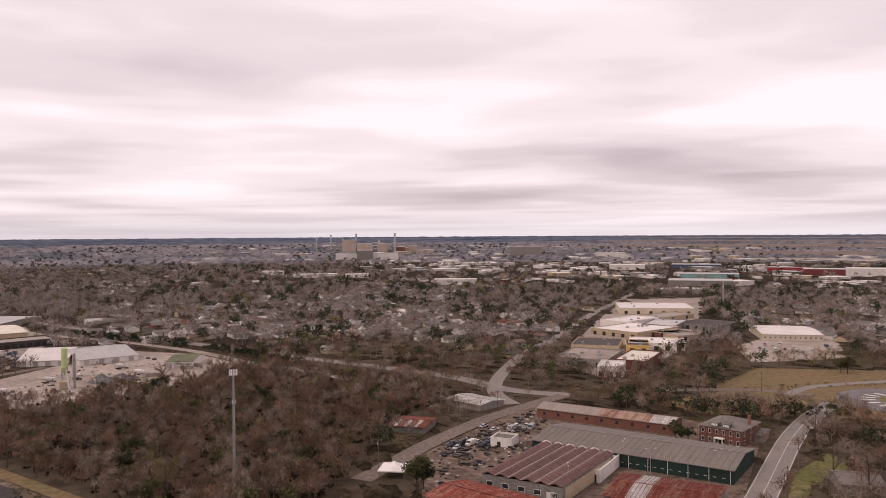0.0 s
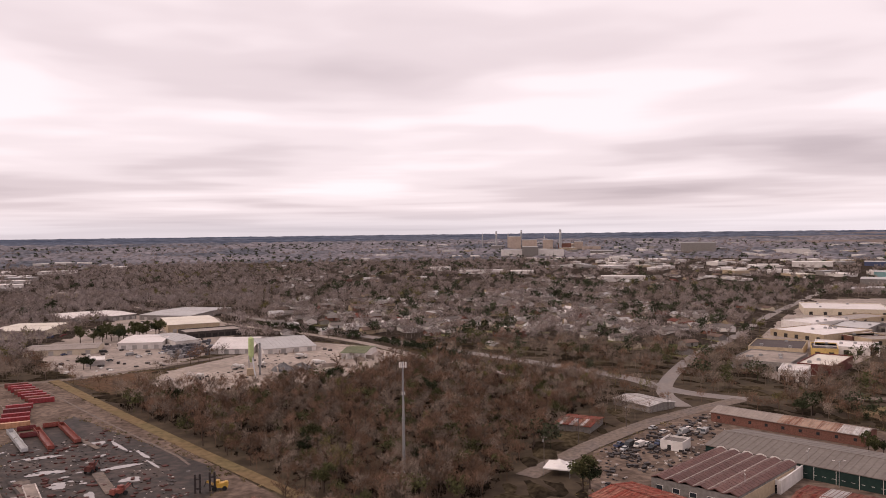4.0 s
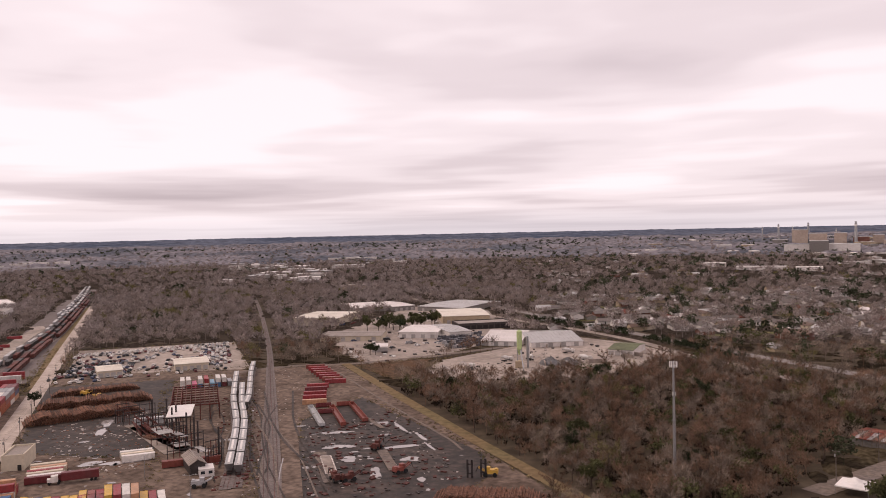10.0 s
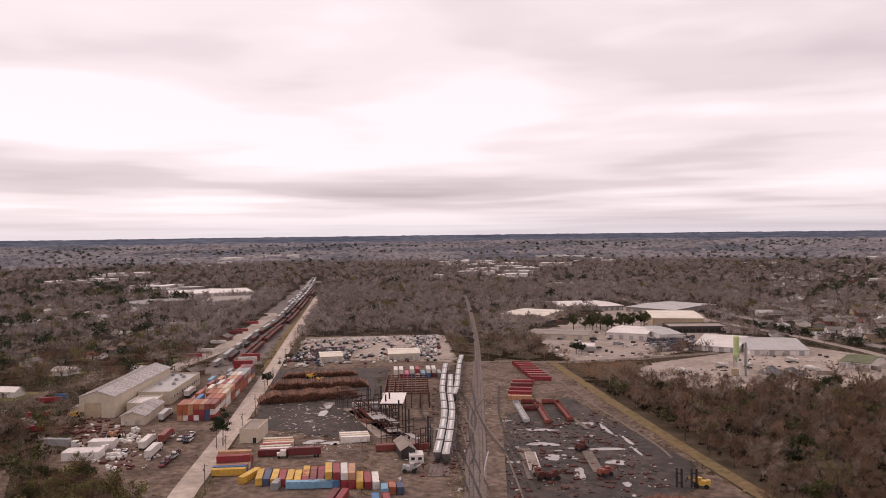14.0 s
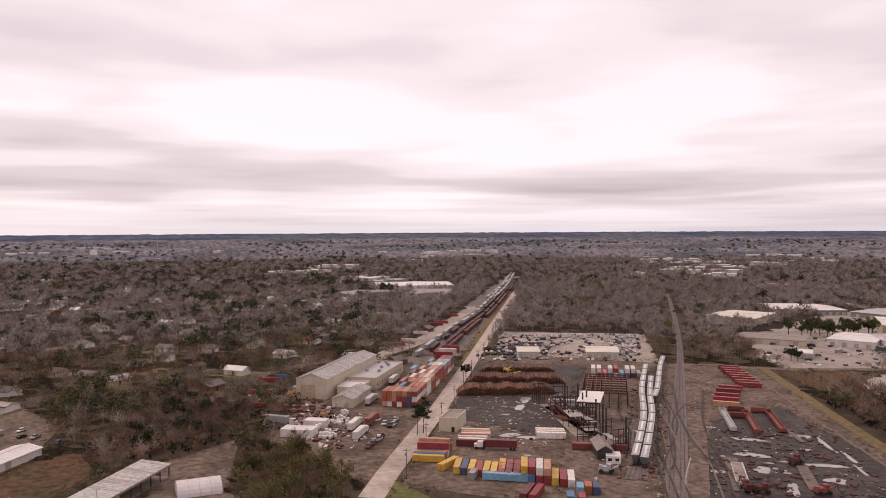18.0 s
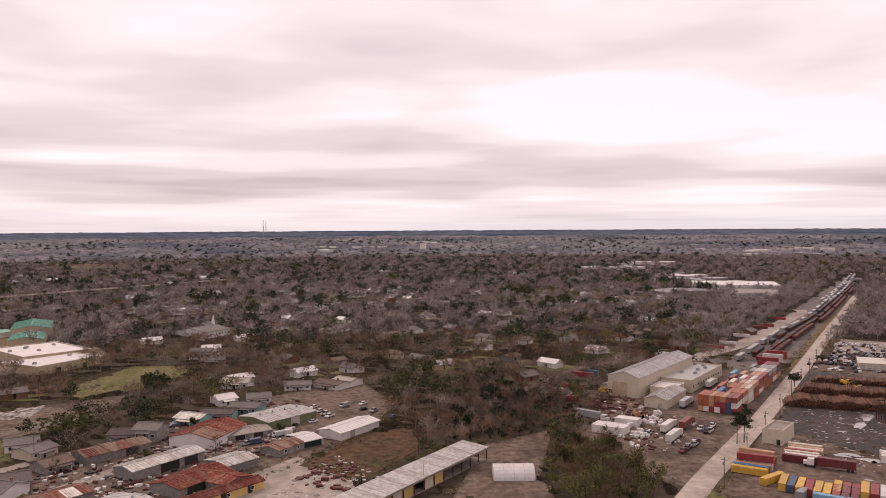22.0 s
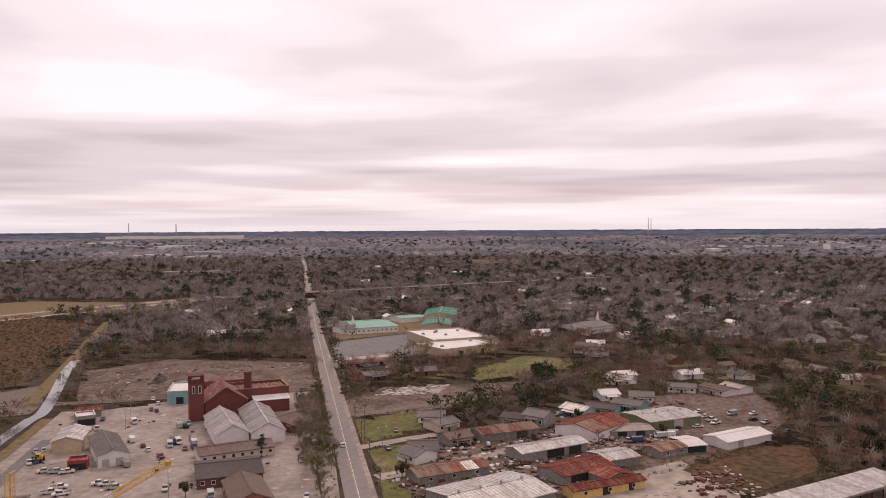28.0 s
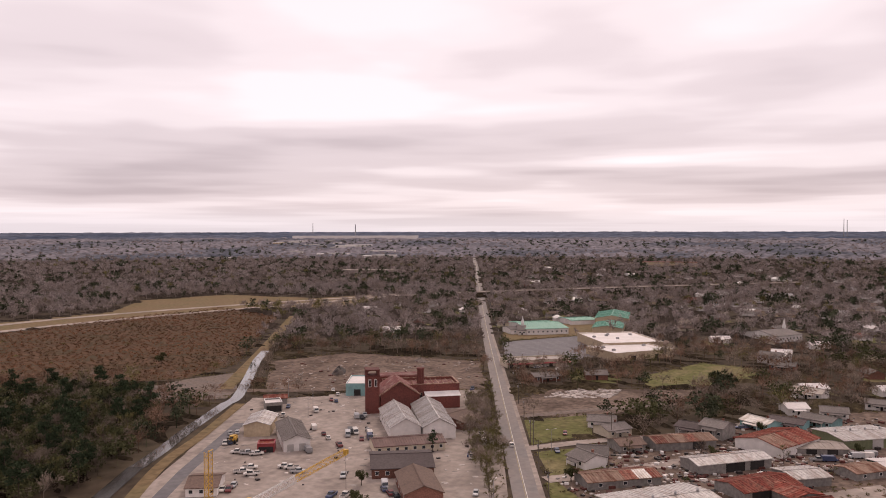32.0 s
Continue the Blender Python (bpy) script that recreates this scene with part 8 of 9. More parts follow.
def puddles():
    r = random.Random(9)
    for x, y, w, d, yaw in ((-205, 253, 8, 3.4, 40), (-190.6, 240.8, 5, 4.5, 120), (-212.7, 293.3, 5, 4, 30), (-198.8, 277.2, 3, 1.6, 40), (-182, 265, 9, 2.6, 45), (-168.7, 252, 4, 4, 40),
                            (-171, 232.3, 9, 2.4, 128), (-219.8, 271.4, 8, 2.4, 40), (-197, 225.7, 3, 2, 40), (-242.4, 273.2, 3, 2, 40), (-151.4, 233, 4, 1.6, 130), (-184, 282.5, 7, 1.2, 142),
                            (-200.0, 291.0, 12, 1.3, 142), (-172.0, 271.0, 9, 0.9, 142), (-255.0, 240.0, 6, 2.2, 50), (-268.0, 196.0, 8, 3.4, 50), (-277.0, 190.0, 6, 2.6, 70), (-330.0, 236.0, 9, 3.0, 140),
                            (-318.0, 224.0, 8, 2.4, 140), (-345.0, 246.0, 7, 1.8, 140), (-216.0, 204.0, 4, 1.5, 45), (-252.0, 222.0, 3, 1.6, 45)):
        puddle(x, y, w, d, yaw, r)
    for _ in range(60):
        cx, cy, sd = r.choice(((-193.5, 255.6, 28), (-274.3, 196.0, 26), (-255.0, 262.0, 34)))
        x, y = r.gauss(cx, sd), r.gauss(cy, sd)
        if any(inside(np.array([(x, y)]), p)[0] for p in CLEAR_POLY[3:7]):
            puddle(x, y, r.uniform(0.8, 2.6), r.uniform(0.5, 1.2), r.uniform(30, 60) + 90 * (r.random() < 0.5), r)


puddles()


def scraps(label, poly, n, sizes, m, seed, flat=0.5):
    """Loose bits strewn over a yard, beyond counting."""
    r = random.Random(seed)
    poly = np.array(poly, float)
    lo, hi = poly.min(0), poly.max(0)
    g = Geo()
    while n > 0:
        x, y = r.uniform(lo[0], hi[0]), r.uniform(lo[1], hi[1])
        if inside(np.array([(x, y)]), poly)[0]:
            s = r.uniform(*sizes)
            g.box(x, y, 0.1, s, s * r.uniform(0.3, 1.0), s * flat * r.uniform(0.4, 1), r.uniform(0, 180))
            n -= 1
    tagged(new("yard_scraps", mesh("yard_scraps", g, m)), label, "debris", kind="stuff")


MUD = [(-241, 275), (-221, 319), (-164, 269), (-138, 241), (-147, 206), (-176, 193)]
scraps("pale broken boards and rubble on the mud", MUD, 150, (0.3, 1.1), rubble, 1, 0.15)
scraps("rusty steel scrap on the mud", MUD, 220, (0.3, 2.4), steel_rust, 2, 0.25)
scraps("dark scrap on the mud", MUD, 240, (0.3, 1.3), steel_dark, 3, 0.3)
YARD = [(-317, 184), (-363, 233), (-326, 266), (-251, 201), (-261, 168)]
scraps("pale bark and board scraps in the log yard", YARD, 260, (0.3, 1.5), rubble, 4, 0.15)
scraps("pale scraps beside the tracks", [(-212, 183), (-314, 286), (-336, 375), (-192, 216)], 110, (0.3, 1.0), rubble, 5, 0.3)
scraps("rusty scrap beside the sidings", [(-208, 188), (-322, 301), (-313, 316), (-199, 205)], 220, (0.3, 1.6), steel_rust, 6, 0.4)
scraps("scrap metal in the warehouse yard", [(-410, 127), (-411, 153), (-341, 144), (-291, 118), (-337, 110)], 240, (0.5, 2.6), steel_rust, 7, 0.4)
scraps("pale goods in the warehouse yard", [(-380, 127), (-385, 140), (-330, 155), (-286, 125), (-319, 104)], 90, (0.5, 1.8), trim_white, 8, 0.6)


def goods_rows(a, b, c, rows, cols):
    """Rows of wrapped goods; a, b the near ends, c the far end beside b."""
    slate = mat("slate_wrap", (0.06, 0.062, 0.075), rough=0.5, spread=0.25, stain=(0.2, 0.19, 0.2), stain_size=0.3)
    for i in range(rows):
        for j in range(cols):
            if rd.random() < 0.12:
                continue
            f, q = (j + 0.5) / cols, (i + 0.5) / rows
            x = a[0] + (b[0] - a[0]) * f + (c[0] - b[0]) * q
            y = a[1] + (b[1] - a[1]) * f + (c[1] - b[1]) * q
            yaw = math.degrees(math.atan2(b[1] - a[1], b[0] - a[0])) + rd.uniform(-3, 3)
            ln, h = math.hypot(b[0] - a[0], b[1] - a[1]) / cols * rd.uniform(0.6, 0.9), rd.uniform(1.4, 2.6)
            e = thing("goods_stack", "dark wrapped goods stacked on pallets", "goods stack", x, y, yaw, 0.12, "goods in the business yard")
            part("pallet", Geo().box(0, 0, 0, ln, 2.6, 0.15), pole_wood, e)
            part("load", Geo().box(0, 0, 0.15, ln, 2.4, h), slate if rd.random() < 0.85 else paint("grey"), e)


goods_rows((-296.7, 496.8), (-273.1, 535.0), (-321.3, 591.4), 6, 11)


def tall_canopy(x, y, yaw, w, d, h):
    e = thing("loading_canopy", "white sheet roof on tall dark steel columns", "canopy", x, y, yaw, 0.1)
    part("roof", Geo().slab([(-w / 2, -d / 2, h - 0.8), (w / 2, -d / 2, h - 0.8), (w / 2, d / 2, h), (-w / 2, d / 2, h)], 0.3), white_roof, e)
    for i in range(3):
        for s in (-1, 1):
            part("column", Geo().box((i - 1) * w * 0.46, s * d * 0.44, 0, 0.4, 0.4, h - 1.0), steel_dark, e)
    for s in (-1, 1):
        part("girder", Geo().box(0, s * d * 0.44, h - 1.9, w * 0.95, 0.3, 0.7), steel_dark, e)


tall_canopy(-281.4, 237.9, 44.0, 10.5, 20.0, 11.0)
scraps("pale blocks in the plant yard", [(-251, 423), (-239, 581), (-146, 528), (-180, 437)], 80, (0.6, 2.2), rubble, 10, 0.4)
scraps("broken slabs on the rubble lot", [(-258, -29), (-305, -3), (-278, 13), (-244, 4), (-243, -24)], 170, (0.4, 1.8), rubble, 11, 0.2)
scraps("rusty scrap on the rubble lot", [(-271, -18), (-297, -12), (-291, 5), (-260, 1)], 60, (0.6, 2.6), steel_rust, 12, 0.5)
scraps("broken pale slabs on the vacant lot", [(-371, -176), (-402, -173), (-413, -148), (-390, -146)], 260, (0.8, 3.2), rubble, 13, 0.12)
scraps("rubble behind the mill", [(-312, -310), (-383, -370), (-450, -262), (-386, -221)], 110, (0.5, 2.0), rubble, 14, 0.25)
scraps("dark scrap behind the mill", [(-312, -310), (-383, -370), (-450, -262), (-386, -221)], 45, (0.6, 2.4), steel_rust, 15, 0.3)
scraps("clutter between the sheds", [(-256, -96), (-316, -79), (-365, -67), (-362, -19), (-306, -28), (-273, -59)], 260, (0.4, 1.8), rubble, 16, 0.5)
scraps("rusty clutter between the sheds", [(-256, -96), (-316, -79), (-365, -67), (-362, -19), (-306, -28), (-273, -59)], 160, (0.5, 2.0), steel_rust, 17, 0.6)
scraps("goods beside the maroon shed", [(-6, 316), (19, 352), (43, 385), (26, 324), (9, 293)], 160, (0.5, 2.2), steel_dark, 18, 0.5)

# clutter between the sheds and over the yards
SHEDS = [(-252, -114), (-296, -111), (-375, -73), (-415, -24), (-327, -19), (-259, -51), (-232, -94)]
for k, (lab, m, n, sz, fl) in enumerate((("pale boards and sheet metal between the sheds", rubble, 420, (0.4, 2.0), 0.35), ("rusty scrap between the sheds", steel_rust, 380, (0.4, 2.4), 0.5),
                                         ("dark junk and tyres between the sheds", steel_dark, 420, (0.4, 2.0), 0.6), ("white goods and bins between the sheds", trim_white, 120, (0.4, 1.6), 0.7))):
    scraps(lab, SHEDS, n, sz, m, 20 + k, fl)
scraps("pale litter along the rails", [(-181, 173), (-302, 299), (-369, 387), (-328, 391), (-165, 187)], 160, (0.3, 1.0), rubble, 30, 0.2)
scraps("wet bark strewn in the log yard", YARD, 320, (0.2, 0.9), timber, 31, 0.3)
scraps("dark goods on the plant yard", [(-251, 423), (-239, 581), (-146, 528), (-180, 437)], 60, (0.6, 2.4), steel_dark, 32, 0.5)
scraps("dark goods between the workshops", [(-364, 454), (-483, 721), (-382, 720), (-293, 580), (-291, 476), (-314, 428)], 110, (1.0, 3.4), steel_dark, 33, 0.5)
scraps("pale goods between the workshops", [(-364, 454), (-483, 721), (-382, 720), (-293, 580), (-291, 476), (-314, 428)], 60, (1.0, 3.0), trim_white, 34, 0.5)
scraps("dark goods on the mill yard", [(-180, -217), (-276, -290), (-327, -259), (-360, -206), (-236, -129)], 45, (0.5, 1.6), steel_dark, 35, 0.6)
scraps("pale patches of broken slab on the mill yard", [(-180, -217), (-276, -290), (-327, -259), (-360, -206), (-236, -129)], 200, (0.6, 2.4), rubble, 36, 0.06)
scraps("dark goods between the old sheds", [(-6, 316), (19, 352), (47, 395), (50, 324), (15, 293), (-5, 262)], 200, (0.5, 2.0), steel_dark, 37, 0.5)
scraps("pale goods between the old sheds", [(-6, 316), (19, 352), (47, 395), (50, 324), (15, 293), (-5, 262)], 120, (0.5, 1.8), rubble, 38, 0.4)
for p, q, wd in (((-206.5, 243.0), (-178.0, 215.0), 5), ((-186.0, 257.0), (-166.0, 237.0), 4), ((-228.0, 301.0), (-206.0, 286.0), 2.2)):
    road("slab_strip", "stained pale concrete slab in the mud", [p, q], wd, gravel, curve=False, category="ground")

rut_rng = random.Random(14)
for k in range(15):
    bx, by, ln = ((-168, 186, 190), (-205, 196, 120))[k % 2]
    off, a = rut_rng.uniform(-12, 12), radians(rut_rng.uniform(128, 142))
    start = rut_rng.uniform(0, 40)
    pts = []
    for i in range(7):
        d = start + ln * (i + rut_rng.uniform(-0.25, 0.25)) / 6
        w = off + 3.0 * math.sin(i * 0.9 + k)
        pts.append((bx + d * math.cos(a) + w * math.cos(a - 1.57), by + d * math.sin(a) + w * math.sin(a - 1.57)))
    pts.sort(key=lambda q: -q[0])
    road("wheel_rut", "worn wheel rut in the dirt yard", pts, rut_rng.uniform(0.5, 1.1), mud if k % 3 else gravel, category="ground", clear=0.0)

# ---- trees ----


def rand_unit(rng, n):
    d = rng.normal(size=(n, 3))
    return d / np.linalg.norm(d, axis=1)[:, None]


def slivers(rng, base, way, length, width):
    """Thin triangles from base along way."""
    n = len(base)
    side = np.cross(way, rand_unit(rng, n))
    side /= np.linalg.norm(side, axis=1)[:, None] + 1e-9
    v = np.stack([base - side * width[:, None] / 2, base + side * width[:, None] / 2, base + way * length[:, None]], 1)
    return v.reshape(-1, 3)


def leaves(rng, centre, size):
    """Small triangles turned at random."""
    n = len(centre)
    a, b = rand_unit(rng, n), rand_unit(rng, n)
    b = np.cross(a, b)
    b /= np.linalg.norm(b, axis=1)[:, None] + 1e-9
    s = size[:, None]
    return np.stack([centre - a * s * 0.6 - b * s * 0.3, centre + a * s * 0.6 - b * s * 0.3, centre + b * s * 0.7], 1).reshape(-1, 3)


def crown_points(rng, n, h, spread, low, clumps, tight):
    """Points in clumps through a crown: height h, radius spread, from the height low up."""
    c = rand_unit(rng, clumps) * (rng.random(clumps)[:, None] ** 0.45)
    c[:, 2] = np.abs(c[:, 2]) * 1.0 - 0.25 * (1 - np.hypot(c[:, 0], c[:, 1]))
    mid, half = low + (h - low) * 0.35, (h - low) * 0.62
    c = c * np.array([spread, spread, half]) + np.array([0, 0, mid])
    k = rng.integers(0, clumps, n)
    p = c[k] + rand_unit(rng, n) * (rng.random(n)[:, None] ** 0.5) * tight
    p[:, 2] = np.clip(p[:, 2], low * 0.6, h)
    return p


def bare_tree(seed, h=13.0, twigs=640, wide=0.09):
    """Trunk and limbs, and a crown of bare twigs: two meshes' data."""
    rng = np.random.default_rng(seed)
    g = Geo()
    spread = h * rng.uniform(0.28, 0.38)
    lean = rng.uniform(-0.06, 0.06, 2) * h
    t0, t1, t2 = Vector((0, 0, -0.2)), Vector((lean[0] * 0.4, lean[1] * 0.4, h * 0.4)), Vector((lean[0], lean[1], h * 0.85))
    g.tube(t0, t1, h * 0.019, h * 0.013, 6, False)
    g.tube(t1, t2, h * 0.013, h * 0.003, 5, False)
    tips, ways = [], []
    for i in range(9):
        f = rng.uniform(0.25, 0.85)
        a = i * 2.4 + rng.uniform(-0.4, 0.4)
        s = t0.lerp(t1, f / 0.5) if f < 0.5 else t1.lerp(t2, (f - 0.5) / 0.5)
        ln = h * rng.uniform(0.26, 0.42) * (1.15 - 0.5 * f)
        e = s + Vector((math.cos(a), math.sin(a), rng.uniform(0.7, 1.5))).normalized() * ln
        g.tube(s, e, h * 0.007, h * 0.0022, 4, False)
        for k in range(4):
            b = s.lerp(e, rng.uniform(0.4, 1.0))
            w = Vector((math.cos(a + rng.uniform(-1.2, 1.2)), math.sin(a + rng.uniform(-1.2, 1.2)), rng.uniform(0.2, 1.4))).normalized()
            q = b + w * h * rng.uniform(0.1, 0.2)
            g.tube(b, q, h * 0.003, h * 0.0012, 3, False)
            for f2 in (0.35, 0.7, 1.0):
                tips.append(b.lerp(q, f2))
                ways.append(w)
    tips, ways = np.array([tuple(t) for t in tips]), np.array([tuple(w) for w in ways])
    k = rng.integers(0, len(tips), twigs)
    way = ways[k] * 0.8 + rand_unit(rng, twigs) + np.array([0, 0, 0.35])
    way /= np.linalg.norm(way, axis=1)[:, None]
    base = tips[k] + rand_unit(rng, twigs) * h * 0.03
    v = slivers(rng, base, way, rng.uniform(0.06, 0.13, twigs) * h, rng.uniform(0.7, 1.3, twigs) * wide)
    return g, v


def leafy_tree(seed, h=11.0, count=1100, size=0.55, clumps=26, spread=0.42, low=0.25, tight=1.25):
    rng = np.random.default_rng(seed)
    g = Geo()
    g.tube((0, 0, -0.2), (0.2, 0.1, h * 0.45), h * 0.028, h * 0.018, 7, False)
    for i in range(6):
        a = i * 1.05 + rng.uniform(-0.3, 0.3)
        s = Vector((0.15, 0.1, h * rng.uniform(0.25, 0.45)))
        g.tube(s, s + Vector((math.cos(a) * h * 0.25, math.sin(a) * h * 0.25, h * rng.uniform(0.15, 0.35))), h * 0.01, h * 0.004, 5, False)
    p = crown_points(rng, count, h, h * spread, h * low, clumps, tight)
    return g, leaves(rng, p, rng.uniform(0.6, 1.4, count) * size)


def pine_tree(seed, h=18.0, count=900):
    rng = np.random.default_rng(seed)
    g = Geo()
    g.tube((0, 0, -0.2), (0.3, 0.2, h * 0.95), h * 0.016, h * 0.004, 6, False)
    pts = []
    for i in range(14):
        z = h * rng.uniform(0.42, 0.93)
        a = i * 2.4
        ln = h * 0.2 * (1.25 - z / h) + 0.7
        e = Vector((math.cos(a) * ln, math.sin(a) * ln, z + rng.uniform(0, 1.0)))
        g.tube((0.2, 0.1, z - 0.5), e, h * 0.005, h * 0.002, 4, False)
        for f in (0.5, 0.8, 1.05):
            pts.append((e.x * f, e.y * f, z + rng.uniform(-0.3, 0.9)))
    pts = np.array(pts + [(0.3, 0.2, h * 0.96)] * 3)
    k = rng.integers(0, len(pts), count)
    return g, leaves(rng, pts[k] + rng.normal(size=(count, 3)) * np.array([0.75, 0.75, 0.4]), rng.uniform(0.4, 0.85, count))


def tree_kind(name, label, data, crown_m):
    g, v = data
    e = thing(name, label, "tree", 0, 0)
    part("trunk", g, bark, e)
    part("crown", big_mesh("crown", v, np.arange(len(v)).reshape(-1, 3), crown_m), None, e)
    return e


BARE = [tree_kind("bare_tree", lab, bare_tree(s), m) for s, m, lab in (
    (1, twig_brown, "leafless brown winter tree with dense twigs"), (2, twig_grey, "leafless grey winter tree with spreading limbs"),
    (3, twig_brown, "leafless brown winter tree with dense twigs"), (4, twig_grey, "leafless grey winter tree with spreading limbs"),
    (5, twig_olive, "nearly bare tree with some olive leaves"), (6, twig_brown, "leafless brown winter tree with dense twigs"))]
OAK = [tree_kind("evergreen_oak", "broad evergreen oak with dark green foliage", leafy_tree(s, 11, 1150, 0.55, 30), m) for s, m in ((11, leaf_dark), (12, leaf_oak), (13, leaf_oak))]
PINE = [tree_kind("pine_tree", "tall pine with open dark green crown", pine_tree(s), needle) for s in (21, 22)]
BUSH = [tree_kind("shrub", "low brown and olive thicket shrub", leafy_tree(s, 4.5, 500, 0.38, 12, 0.5, 0.05, 0.8), m) for s, m in ((31, twig_brown), (32, leaf_oak), (33, twig_olive))]
ALL_KINDS = [*BARE, *OAK, *PINE, *BUSH]
USED = set()
rt = np.random.default_rng(5)


def plant(kind, x, y, size, group="", z=0.0):
    yaw = float(rt.uniform(0, 360))
    m = pose(x, y, z, 0, 0, yaw) @ Matrix.Diagonal((size, size, size * float(rt.uniform(0.9, 1.12)), 1))
    if kind not in USED:
        USED.add(kind)
        kind.matrix_basis = m
        if group:
            kind["group"] = group
        return kind
    ob = copy_thing(kind, pose(x, y, z))
    ob.matrix_basis = m
    if group:
        ob["group"] = group
    return ob


def scatter(poly, gap, keep=0.95, margin_check=True):
    poly = np.array(poly, float)
    lo, hi = poly.min(0), poly.max(0)
    xs, ys = np.meshgrid(np.arange(lo[0], hi[0], gap), np.arange(lo[1], hi[1], gap))
    p = np.stack([xs.ravel(), ys.ravel()], 1) + rt.uniform(-0.45, 0.45, (xs.size, 2)) * gap
    p = p[inside(p, poly) & (rt.random(len(p)) < keep)]
    return p[is_clear(p)] if margin_check else p


def wood(poly, gap, mix, size=(0.75, 1.15), group="", under=0.0):
    """Single trees through a stretch of wood; mix: (kind, share)."""
    kinds = [k for k, _ in mix]
    share = np.array([s for _, s in mix], float)
    share /= share.sum()
    for x, y in scatter(poly, gap):
        plant(kinds[int(rt.choice(len(kinds), p=share))], float(x), float(y), float(rt.uniform(*size)), group)


BROWN_MIX = [(BARE[0], 3), (BARE[1], 2), (BARE[2], 3), (BARE[3], 2), (BARE[4], 1.2), (BARE[5], 3), (OAK[0], 0.5), (OAK[1], 0.7), (BUSH[0], 1.0)]
MAST_WOOD = [(-84, 211), (-126, 252), (-171, 289), (-244, 349), (-245, 369), (-229, 389), (-185, 433), (-151, 506), (-84, 509), (-33, 471), (-5, 463), (-7, 397), (-28, 337), (-37, 253)]
WEST_WOOD = [(-319, 40), (-398, 56), (-431, 84), (-402, 115), (-346, 104), (-312, 77), (-316, 57)]
NEAR_THICKET = [(-243, 61), (-304, 86), (-294, 106), (-253, 108), (-227, 91)]
CANAL_WOOD = [(-126, -257), (-205, -416), (-250, -411), (-271, -371), (-242, -312), (-195, -271), (-166, -250), (-137, -239)]
wood(MAST_WOOD, 12.6, BROWN_MIX, (0.75, 1.15), "mast wood")
wood(NEAR_THICKET, 9.5, [(BARE[4], 2), (OAK[1], 1), (BUSH[1], 1), (BUSH[2], 1)], (0.6, 0.9), "thicket by the haul road")
wood(CANAL_WOOD, 12.0, [(OAK[0], 2), (PINE[0], 1.5), (PINE[1], 1.5), (BARE[1], 1), (BARE[4], 1)], (0.7, 1.0), "canal wood")
for x, y, k, s in ((-299.5, 160.1, PINE[0], 0.85), (-297.8, 156.2, PINE[1], 0.7), (-399.6, 242.4, OAK[0], 0.8), (-9.5, 268.9, OAK[1], 1.15), (-7.2, 270.0, OAK[0], 0.9), (97.3, 331.3, OAK[1], 0.75), (98.9, 328.5, OAK[1], 0.7), (101.9, 328.4, OAK[0], 0.65),
                   (92.3, 396.5, OAK[0], 1.1), (87.5, 394.0, OAK[0], 0.9), (-211.2, -167.8, OAK[1], 0.55), (-258.5, -169.7, PINE[0], 0.5), (-191.3, -153.8, OAK[1], 0.7), (-441.9, -102.7, OAK[0], 1.2), (-437.3, -104.6, OAK[1], 1.0), (-438.2, -97.4, OAK[0], 1.1), (-329.0, -424.6, OAK[1], 0.9),
                   (248.0, 483.8, OAK[1], 1.15), (245.9, 487.8, OAK[1], 0.9), (-337.7, 455.3, OAK[0], 1.0), (-333.8, 456.7, OAK[0], 0.8), (147.1, 312.9, BARE[1], 1.2), (137.3, 277.1, BARE[3], 1.3), (144.2, 277.0, BARE[1], 1.4), (140.5, 259.2, BARE[3], 1.4), (131.0, 406.0, BARE[1], 1.2)):
    plant(k, x, y, s)
for x, y, _ in along([Vector(p) for p in [(-376, -209), (-340, -188), (-303, -165), (-273, -147)]], 6):
    plant(BARE[4], x - 2.5 + float(rt.uniform(-2, 2)), y - 2.5, float(rt.uniform(0.35, 0.6)), "trees beside the main street")
for x, y, _ in along([Vector(p) for p in [(-245, -138), (-229, -128), (-214, -118)]], 5):
    plant(BARE[4], x, y, float(rt.uniform(0.4, 0.65)), "trees beside the main street")
for x, y, _ in along([Vector(p) for p in [(-418, 564), (-393, 589), (-386, 626), (-407, 610), (-422, 587)]], 6.5):
    plant(OAK[int(rt.integers(0, 3))], x + float(rt.uniform(-4, 4)), y + float(rt.uniform(-4, 4)), float(rt.uniform(1.0, 1.35)), "dark trees among the workshops")


for x, y in scatter([(-252, -114), (-296, -111), (-375, -73), (-415, -24), (-327, -19), (-259, -51), (-232, -94)], 17.0, 0.6, False):
    q = np.array([(x, y)])
    if not any(inside(q, b)[0] for b in BUILT):
        plant((BUSH[0], BUSH[1], BARE[4], OAK[1], BARE[1])[int(rt.integers(0, 5))], float(x), float(y), float(rt.uniform(0.35, 0.65)), "scattered trees between the sheds")


